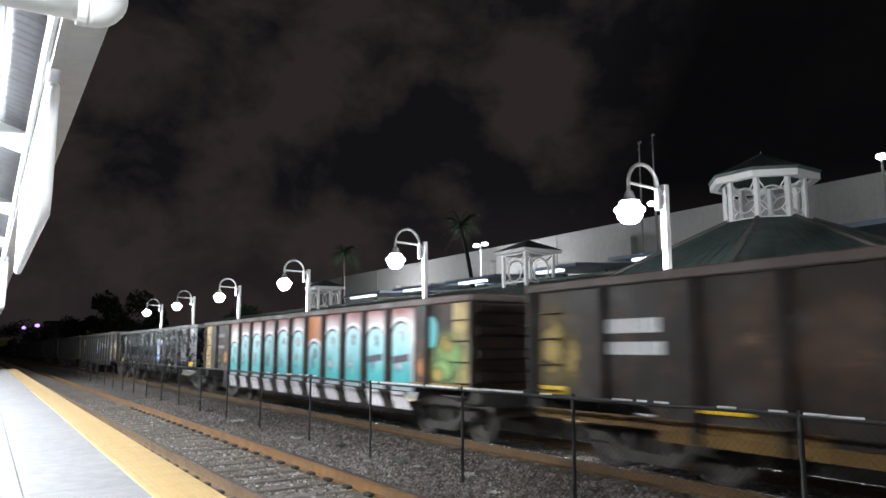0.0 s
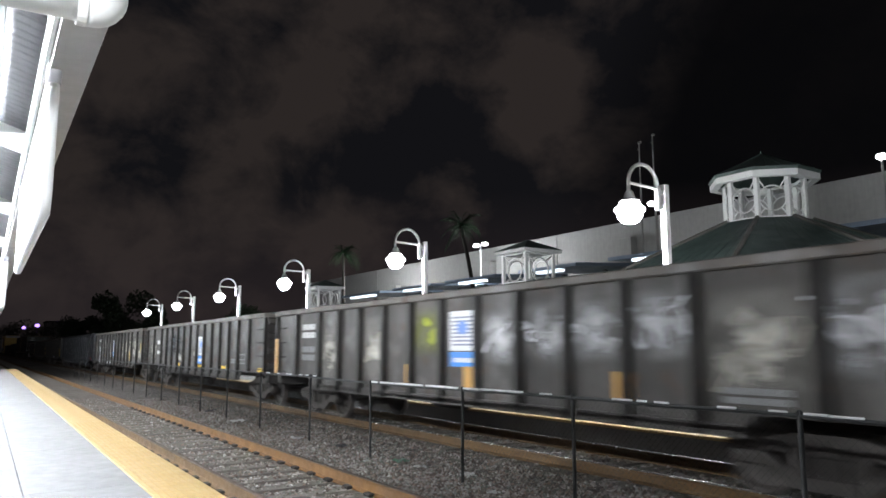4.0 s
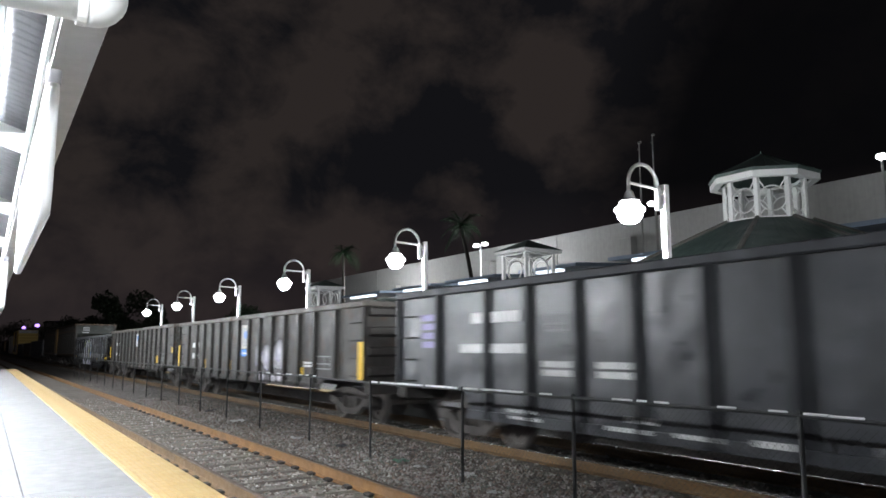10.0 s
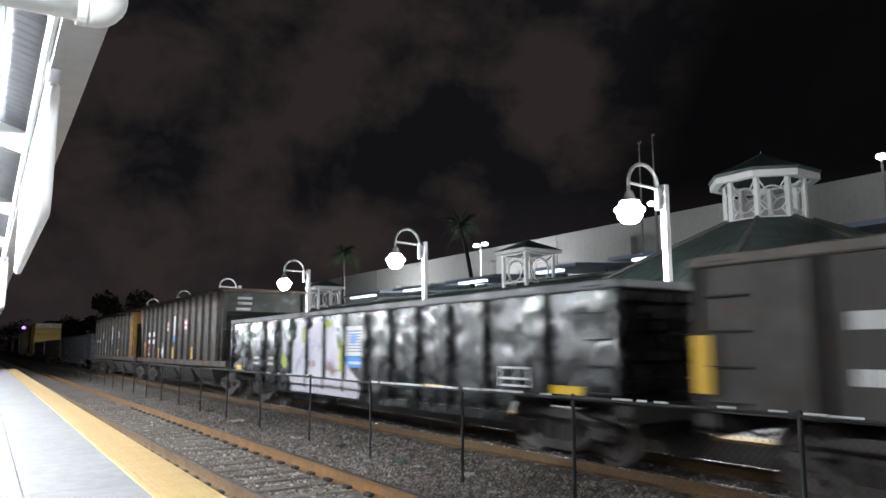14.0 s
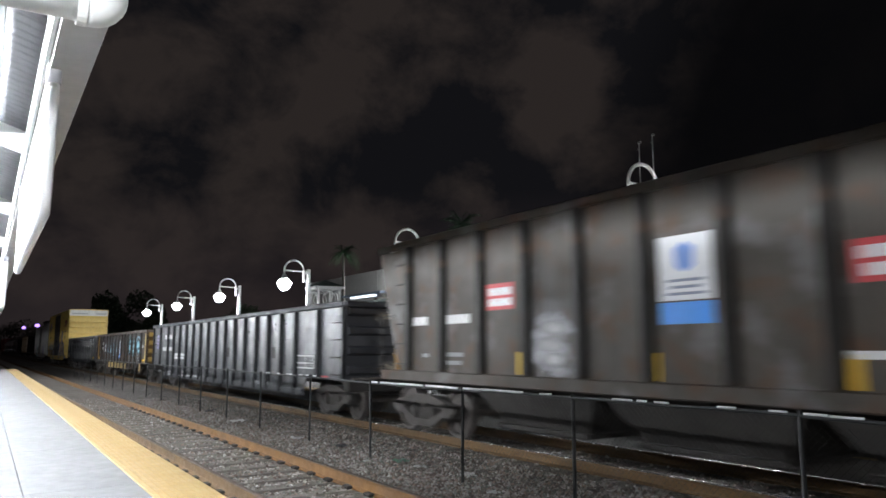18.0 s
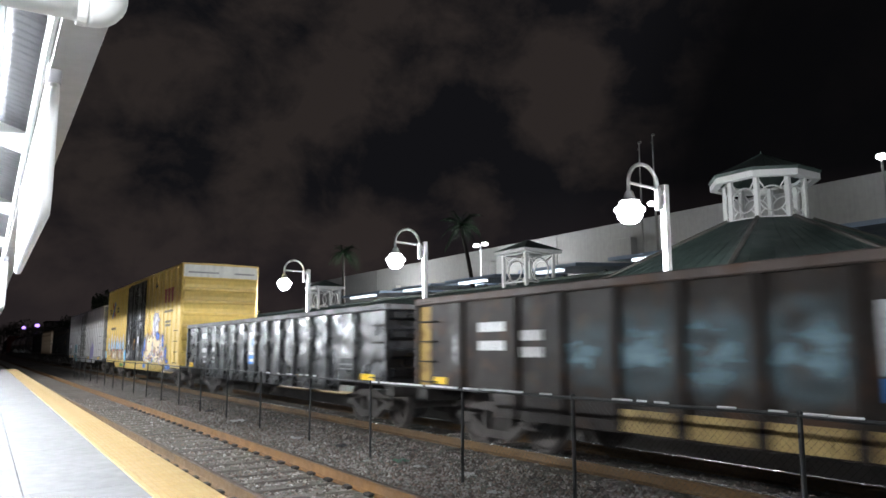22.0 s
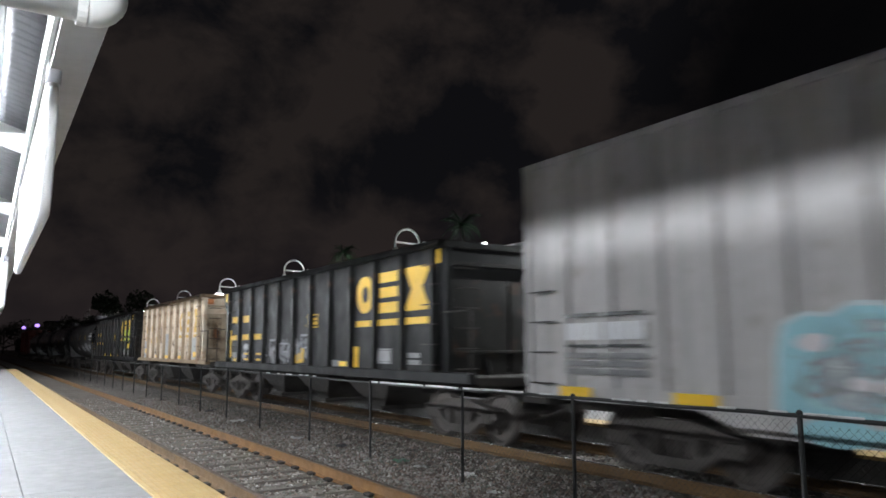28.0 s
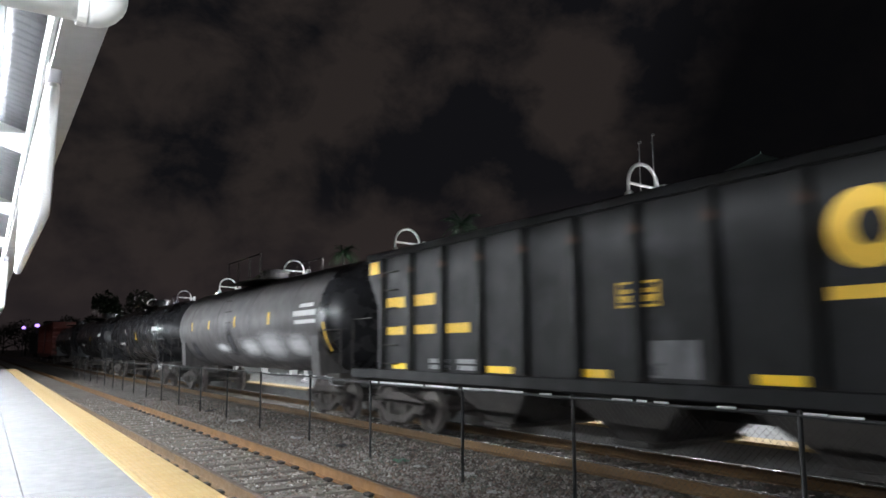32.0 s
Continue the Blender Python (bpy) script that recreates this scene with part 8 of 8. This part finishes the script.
    patch(c, "graffiti", ring(7.0, 0.86, 0.35, 0.12, 12, 0.3, 47), SPRAY_BLUE, h, lift=0.014)
    patch(c, "graffiti", ring(2.0, 0.9, 0.5, 0.12, 12, 0.3, 48), SPRAY_BLUE, h, lift=0.016)
    scrawls(c, h, [(17.2, 1.5, 0.9, 0.6), (16.0, 1.5, 1.0, 0.7), (14.8, 1.5, 1.0, 0.7), (13.6, 1.5, 1.0, 0.7), (12.7, 1.6, 0.7, 0.6), (15.4, 1.2, 1.6, 0.4), (13.4, 1.2, 1.2, 0.4)], "cream", 11, lift=0.058, density=1.0)
    scrawls(c, h, [(16.4, 1.4, 0.5, 0.4), (14.4, 1.35, 0.5, 0.4), (13.1, 1.3, 0.5, 0.4)], "orange", 12, lift=0.064, density=0.8)
    scrawls(c, h, [(15.2, 1.25, 0.6, 0.3), (13.7, 1.2, 0.6, 0.3), (16.9, 1.2, 0.5, 0.3), (17.7, 1.2, 0.4, 0.3)], "slate", 13, lift=0.067, density=0.5)
    for k, (u, top) in enumerate(((17.46, 2.35), (16.5, 2.55), (15.6, 2.45), (14.7, 2.45), (14.1, 2.3), (13.45, 2.4), (12.62, 2.5))):
        w = 0.26
        patch(c, "graffiti", [(u + w, 1.72), (u + w * 0.9, 2.0), (u + w * 0.3, top - 0.1), (u - w * 0.2, top), (u - w * 0.5, top - 0.35), (u - w, 1.95), (u - w * 0.8, 1.66)], SPRAY_WHITE, h, lift=0.070)
        patch(c, "graffiti", [(u + w * 0.6, 1.68), (u + w * 0.45, 1.95), (u - w * 0.1, top - 0.25), (u - w * 0.7, 1.95), (u - w * 0.75, 1.62)], SPRAY_SKY, h, lift=0.074)
        patch(c, "graffiti", ring(u + 0.1, 1.6, 0.22, 0.06, 10, 0.3, 60 + k), SPRAY_RED if k % 3 == 2 else SPRAY_DARK, h, lift=0.077)
    patch(c, "graffiti", ring(11.85, 1.3, 0.42, 0.30, 14, 0.4, 81), SPRAY_SKY, h, lift=0.09)
    patch(c, "graffiti", ring(18.3, 1.3, 0.28, 0.26, 14, 0.4, 82), SPRAY_SKY, h, lift=0.08)
    patch(c, "graffiti", ring(13.3, 0.80, 0.6, 0.09, 14, 0.4, 71), SPRAY_GREEN, h, lift=0.012)
    patch(c, "graffiti", ring(12.3, 0.82, 0.3, 0.08, 14, 0.4, 72), SPRAY_SKY, h, lift=0.013)
    scrawls(c, h, [(7.9, 2.75, 0.5, 0.45), (10.3, 2.75, 0.4, 0.3), (10.9, 2.0, 0.4, 0.6), (8.4, 2.0, 0.5, 0.6), (10.5, 1.35, 1.4, 0.5), (8.0, 1.4, 1.2, 0.5)], "grey", 14, lift=0.092, density=0.85)
    scrawls(c, h, [(7.72, 2.78, 0.34, 0.4), (8.3, 2.1, 0.3, 0.42), (10.85, 2.1, 0.25, 0.4), (9.0, 3.0, 0.3, 0.3), (11.2, 1.3, 0.5, 0.3), (8.1, 3.25, 0.5, 0.25)], "white", 15, lift=0.096, density=0.9)
    for u, z, du, dz in ((7.35, 2.9, 0.3, 0.06), (7.3, 2.2, 0.25, 0.05), (9.0, 2.6, 0.35, 0.05), (10.2, 2.35, 0.3, 0.05), (8.9, 1.9, 0.2, 0.08), (9.95, 1.75, 0.3, 0.06), (7.4, 1.25, 0.4, 0.05), (11.0, 2.95, 0.3, 0.05)):
        decal(c, "door_placard", u, u + du, z, z + dz, PAINT_GREY, h, x=-SIDE - 0.085, lift=0.006)
    for u, z, du, dz in ((8.2, 1.98, 0.32, 0.3), (10.75, 1.9, 0.28, 0.22), (10.1, 2.72, 0.36, 0.09), (7.7, 2.7, 0.3, 0.24)):
        decal(c, "door_placard", u, u + du, z, z + dz, PANEL_WHITE, h, x=-SIDE - 0.085, lift=0.012)
    decal(c, "reflector", 17.3, 17.72, 1.12, 1.32, REFLECT, h, lift=0.09)
    patch(c, "rust_bloom", ring(4.7, 4.55, 0.18, 0.12, 10, 0.4, 3), SPRAY_DARK, h, lift=0.058)


def grey_reefer():
    c, h = box_car(278.5, 296.8, "pale grey refrigerator box car with a cyan tag", REEFER, 4.42, 0.95, (7.6, 10.8), REEFER_DOOR, REEFER_END, (9, 9), REEFER, "refrigerator_car", peak=0.22)
    plug_door(c, h, 7.65, 10.75, 1.1, 4.2, REEFER_DOOR, 6, 2)
    k = 0
    lobes = [(12.56, 0.98), (12.55, 1.75), (12.64, 1.94), (12.86, 2.0), (13.02, 1.92), (13.2, 2.04), (13.5, 2.06), (13.72, 1.95), (13.95, 1.98), (14.18, 1.88), (14.26, 1.6), (14.3, 0.98)]
    patch(c, "graffiti", [(13.42 + (u - 13.42) * 1.05, z + (0.05 if z > 1.2 else 0.0)) for u, z in lobes], SPRAY_PALE, h, lift=0.0575)
    patch(c, "graffiti", lobes, SPRAY_CYAN, h, lift=0.0595)
    for u in (12.95, 13.75):
        patch(c, "graffiti", ring(u, 0.84, 0.42, 0.13, 14, 0.2, int(u * 3)), SPRAY_CYAN, h, lift=0.014)
    scrawls(c, h, [(13.0, 1.5, 0.5, 0.4), (13.7, 1.4, 0.5, 0.4), (13.4, 1.15, 0.7, 0.2), (13.4, 1.8, 0.6, 0.2)], "white", 5, lift=0.062, density=0.7)
    tag_strokes(c, h, [(13.05, 1.5, 0.55, 0.5), (13.8, 1.5, 0.5, 0.5), (13.4, 1.3, 0.8, 0.35)], PAINT_GREY, 166, lift=0.064)
    for u, z, w, t in ((13.9, 1.72, 0.16, 0.09), (13.45, 1.32, 0.12, 0.07), (12.9, 1.28, 0.16, 0.06), (13.2, 1.3, 0.1, 0.08)):
        patch(c, "graffiti", ring(u, z, w, t, 12, 0.4, k), SPRAY_WHITE, h, lift=0.066 + 0.001 * k)
        k += 1
    for u, z, ru, rz in ((4.2, 1.6, 0.35, 0.6), (3.6, 1.5, 0.3, 0.5), (4.7, 1.3, 0.25, 0.5)):
        patch(c, "graffiti", ring(u, z, ru, rz, 14, 0.35, k), SPRAY_PURPLE, h, lift=0.06 + 0.001 * k)
        k += 1
    for u0, u1 in ((16.0, 16.66), (16.74, 17.4)):
        decal(c, "black_rule", u0, u1, 2.08, 2.13, BOX_BLACK, h, x=-SIDE - 0.055)
        decal(c, "black_rule", u0, u1, 1.67, 1.71, BOX_BLACK, h, x=-SIDE - 0.055)
        lines_of_bars(c, "stencil", u0, u1, 1.73, 2.06, 1, PANEL_WHITE, h, x=-SIDE - 0.055, seed=160)
        lines_of_bars(c, "stencil", u0, u1, 1.3, 1.62, 3, PAINT_GREY, h, x=-SIDE - 0.055, seed=161)
    for u in (16.95, 15.0, 12.4, 5.6, 0.8):
        decal(c, "reflector", u, u + 0.6, 0.98, 1.14, REFLECT, h, x=-SIDE - 0.055)
    lines_of_bars(c, "stencil", 11.3, 12.1, 1.4, 2.0, 4, PAINT_GREY, h, x=-SIDE - 0.055, seed=162)
    for u, z in ((10.3, 1.9), (8.6, 1.7), (9.5, 3.1)):
        decal(c, "door_placard", u, u + 0.3, z, z + 0.35, PANEL_WHITE, h, x=-SIDE - 0.085)
    part("cooling_unit", Shape().box(-SIDE + 0.3, SIDE - 0.3, h + 0.02, h + 0.36, 2.6, 4.1, 0.04), REEFER_END, c, "cooling unit on the end")


def yellow_mark(c, h):
    """The large yellow owner's mark as plain shapes: an open ring, a stack of bars, an hourglass, each underlined."""
    lift = 0.005
    outer, inner = ring(2.95, 2.80, 0.40, 0.40, 20), ring(2.92, 2.80, 0.15, 0.18, 16)
    patch(c, "yellow_ring", outer, PAINT_YELLOW, h, lift=lift)
    patch(c, "ring_hole", inner, HOPPER_BLACK, h, lift=lift + 0.004)
    for k in range(3):
        decal(c, "yellow_bar", 1.54, 2.30, 2.38 + 0.31 * k, 2.59 + 0.31 * k, PAINT_YELLOW, h)
    patch(c, "yellow_hourglass", [(u - 0.18, z) for u, z in ((0.5, 3.22), (1.46, 3.22), (1.28, 2.96), (1.18, 2.8), (1.28, 2.64), (1.46, 2.38), (0.5, 2.38), (0.68, 2.64), (0.78, 2.8), (0.68, 2.96))], PAINT_YELLOW, h, lift=lift)
    for a, b in ((2.56, 3.36), (1.5, 2.36), (0.32, 1.30)):
        decal(c, "yellow_underline", a, b, 2.12, 2.25, PAINT_YELLOW, h)


def black_hopper(s0, s1, label, seed, tagged_side):
    c, h = hopper(s0, s1, label, HOPPER_BLACK, 12, top=3.63, post_paint=POST_BLACK, end_paint=HOPPER_BLACK, sill_paint=HOPPER_BLACK, end_plate=HOPPER_END_SHADE, plate_top=2.92, first=0.45, lead=-0.25, tapered=True)
    yellow_mark(c, h)
    decal(c, "yellow_square", -0.02, 0.28, 3.2, 3.46, PAINT_YELLOW, h, lift=0.01)
    decal(c, "yellow_square", 12.66, 13.06, 3.2, 3.46, PAINT_YELLOW, h, lift=0.01)
    for z0, z1 in ((2.42, 2.72), (1.9, 2.14)):
        for u in ((11.6, 10.52) if z0 > 2.2 else (11.6, 10.52, 9.43)):
            lines_of_bars(c, "stencil", u, u + 0.70, z0, z1, 1, PAINT_YELLOW, h, seed=seed)
    data_frame(c, h, 5.45, 6.1, 2.17, 2.5, PAINT_YELLOW)
    for z in (2.23, 2.34):
        lines_of_bars(c, "stencil", 5.5, 6.05, z, z + 0.08, 1, PAINT_YELLOW, h, seed=seed + 3)
    for u in (3.55, 11.4) if tagged_side else (3.55, 6.3, 8.3, 11.4):
        decal(c, "reflector", u, u + 0.65, 1.27, 1.38, REFLECT, h)
    data_frame(c, h, 1.78, 2.38, 1.36, 1.66, PAINT_GREY)
    decal(c, "consolidated_stencil", 1.82, 2.34, 1.4, 1.62, PAINT_GREY, h, lift=0.008)
    lines_of_bars(c, "stencil", 0.7, 1.15, 1.34, 1.6, 2, PAINT_GREY, h, seed=seed + 5)
    if tagged_side:
        decal(c, "yellow_panel", 3.23, 3.53, 1.26, 1.7, PAINT_YELLOW, h)
        decal(c, "yellow_panel", 12.27, 12.43, 1.4, 2.25, PAINT_YELLOW, h, lift=0.012)
        decal(c, "white_patch", 11.7, 12.2, 1.28, 1.55, PAINT_GREY, h)
        scrawls(c, h, [(10.85, 1.72, 0.42, 0.16)], "white", seed + 2, density=1.3)
        for u in (10.5, 9.4):
            for z in (1.32, 1.48):
                decal(c, "shipping_mark", u, u + 0.5, z, z + 0.06, PAINT_YELLOW, h)
        decal(c, "grey_patch", 4.2, 4.9, 1.26, 1.4, PAINT_GREY, h)
        scrawls(c, h, [(8.4, 1.6, 0.8, 0.6), (7.6, 1.6, 0.8, 0.6), (6.8, 1.6, 0.8, 0.6), (6.1, 1.6, 0.7, 0.7)], "grey", seed, density=0.9)
        patch(c, "tag", [(6.28, 1.32), (6.9, 1.28), (6.82, 1.5), (6.5, 1.56), (6.42, 1.68), (6.24, 1.66)], PAINT_YELLOW, h, lift=0.012)
        for u, w, z0, z1 in ((8.35, 0.36, 1.36, 1.92), (7.62, 0.34, 1.3, 1.82), (6.95, 0.30, 1.34, 1.78), (6.18, 0.30, 1.3, 2.02)):
            for a, b, p, q in ((-w, w, z1 - 0.05, z1), (-w * 0.8, w * 0.3, 0.5 * (z0 + z1), 0.5 * (z0 + z1) + 0.04), (-w, -w + 0.05, z0, z1 - 0.05), (w - 0.05, w, z0 + 0.1, z1 - 0.05)):
                part("tag", Shape().box(-SIDE - 0.017, -SIDE - 0.014, u - h + a, u - h + b, p, q), CHALK, c, "pale stroke of an outlined tag")
        scrawls(c, h, [(11.0, 1.5, 0.6, 0.4), (9.2, 1.4, 0.5, 0.3), (11.7, 1.4, 0.6, 0.4)], "grey", seed + 1)
    else:
        patch(c, "lime_overspray", [(u - 0.18, z) for u, z in ((0.5, 2.38), (1.46, 2.38), (1.28, 2.64), (1.22, 2.74), (0.74, 2.70), (0.68, 2.64))], SPRAY_LIME, h, lift=0.012)
        for u0, u1, z0, z1 in ((0.32, 1.30, 2.12, 2.25), (1.5, 2.36, 2.12, 2.25), (1.54, 2.3, 2.38, 2.72)):
            decal(c, "lime_overspray", u0, u1, z0, z1, SPRAY_LIME, h, lift=0.012)
        decal(c, "orange_placard", 0.5, 1.25, 1.7, 1.95, REFLECT, h, lift=0.009)
        decal(c, "grey_patch", 4.9, 5.6, 1.3, 1.75, GREY_COOL, h)
        for u in (10.1, 9.2):
            lines_of_bars(c, "stencil", u, u + 0.6, 1.28, 1.5, 2, PAINT_GREY, h, seed=seed + 6)


def tan_hopper():
    c, h = hopper(315.3, 325.75, "tan hopper car streaked with rust, yellow marks", TAN, 10, top=3.68, post_paint=TAN_POST, end_paint=TAN, chord=TAN_SILL, sill_paint=TAN_SILL, end_plate=TAN_END, plate_top=2.95, sill_cut=0.06, bays=(-0.30, 0.36), bay=(0.22, 0.5))
    # the owner's mark: an open ring over a bar, then worn ochre lettering blocks
    patch(c, "yellow_ring", ring(2.9, 2.72, 0.33, 0.38, 16), OCHRE_WORN, h)
    patch(c, "ring_hole", ring(2.9, 2.72, 0.14, 0.18, 14), TAN, h, lift=0.009)
    for k in range(3):
        decal(c, "yellow_bar", 1.52, 2.08, 2.30 + 0.31 * k, 2.49 + 0.31 * k, OCHRE_WORN, h)
    patch(c, "yellow_hourglass", [(0.32, 3.16), (1.04, 3.16), (0.84, 2.72), (1.04, 2.28), (0.32, 2.28), (0.52, 2.72)], OCHRE_WORN, h)
    for u in (2.9, 1.8, 0.68):
        decal(c, "yellow_underline", u - 0.38, u + 0.38, 2.1, 2.2, OCHRE_WORN, h)
    decal(c, "primer_patch", 0.25, 1.25, 1.27, 2.08, TAN_PATCH, h)
    decal(c, "primer_patch", 4.9, 5.75, 1.27, 2.3, TAN_PATCH, h)
    decal(c, "primer_patch", 9.35, 10.12, 1.27, 2.02, TAN_PATCH, h)
    for u, z in ((0.35, 1.35), (2.7, 1.27), (5.1, 1.27), (6.95, 1.27), (9.3, 1.47)):
        decal(c, "reflector", u, u + 0.6, z, z + (0.2 if z > 1.3 else 0.12), REFLECT, h, lift=0.009)
    for u0, u1, z0, z1 in ((9.2, 9.82, 2.36, 2.72), (9.2, 9.82, 1.98, 2.26), (8.05, 8.68, 2.42, 2.78), (8.05, 8.68, 1.88, 2.2), (6.98, 7.55, 1.9, 2.25)):
        lines_of_bars(c, "stencil", u0, u1, z0, z1, 1, OCHRE_WORN, h, seed=171)
    # rust blooms low on the sheets, runs beside the posts and under the chord
    scrawls(c, h, [(8.35, 1.75, 0.42, 0.45), (7.65, 1.6, 0.3, 0.4), (7.3, 1.45, 0.4, 0.25), (6.2, 1.6, 0.45, 0.5), (4.1, 1.7, 0.5, 0.6), (1.9, 1.6, 0.5, 0.5), (3.3, 1.55, 0.4, 0.4), (6.6, 2.3, 0.3, 0.7)], "rust", 172, density=0.55)
    scrawls(c, h, [(8.9, 2.5, 0.10, 1.0), (7.75, 2.6, 0.10, 0.9), (6.6, 2.7, 0.10, 0.8), (5.5, 2.7, 0.10, 0.8), (4.35, 2.6, 0.10, 0.9), (3.4, 2.7, 0.10, 0.8), (9.2, 3.25, 0.45, 0.22), (7.2, 3.3, 0.5, 0.2), (4.9, 3.3, 0.5, 0.2)], "rust", 173, density=0.5, lift=0.0065)
    data_frame(c, h, 2.6, 3.1, 1.4, 1.62, PAINT_GREY)
    # upright guard plates at the rear platform
    for x0, x1 in ((-1.50, -1.22), (-0.75, -0.5)):
        part("guard_plate", Shape().box(x0, x1, h + 0.62, h + 0.68, 1.2, 2.08, 0.01), TAN_SILL, c, "rusty upright guard plate")
    end_smears(c, h, ((-1.0, 2.2, 0.25, 0.7), (0.5, 1.7, 0.3, 0.5), (0.9, 2.6, 0.3, 0.3)), "rust", 0.058)
    for x in (-1.3, 1.3):
        part("red_mark", Shape().box(x - 0.17, x + 0.17, -h - 0.106, -h - 0.1, 3.3, 3.5), SPRAY_ORANGE, c)


train()


# ------------------------------------------------------------------ everything that moves
SPEED, EASE = 10.2643, -0.0100


def motions():
    # the train rolls past, slowing very slightly and gathering way again
    for car, s in CARS:
        walk(car, [(t, pose(FAR_TRACK, s - SPEED * t - EASE * t * (t - 32.0), 0)) for t in (0, 2, 4, 6, 8, 10, 12, 14, 16, 18, 20, 22, 24, 26, 28, 30, 32)])
    # the wheels roll with it
    turn = math.degrees(SPEED / WHEEL_R)
    for side in (-1, 1):
        mine = [w for w, e in WHEELS if e == side]
        walk(mine[0], [(k / 15.0, pose(0, side * 0.89, WHEEL_R) @ Matrix.Rotation(radians(turn * k / 15.0), 4, "X")) for k in range(481)])
        keys = mine[0].animation_data
        for w in mine[1:]:
            w.rotation_mode = "QUATERNION"
            data = w.animation_data_create()
            data.action, data.action_slot = keys.action, keys.action_slot
    # the clouds drift slowly
    walk(SKY, [(0.0, pose(*EYE, 0, 0, 0.8)), (32.0, pose(*EYE, 0, 0, -2.6))])


motions()
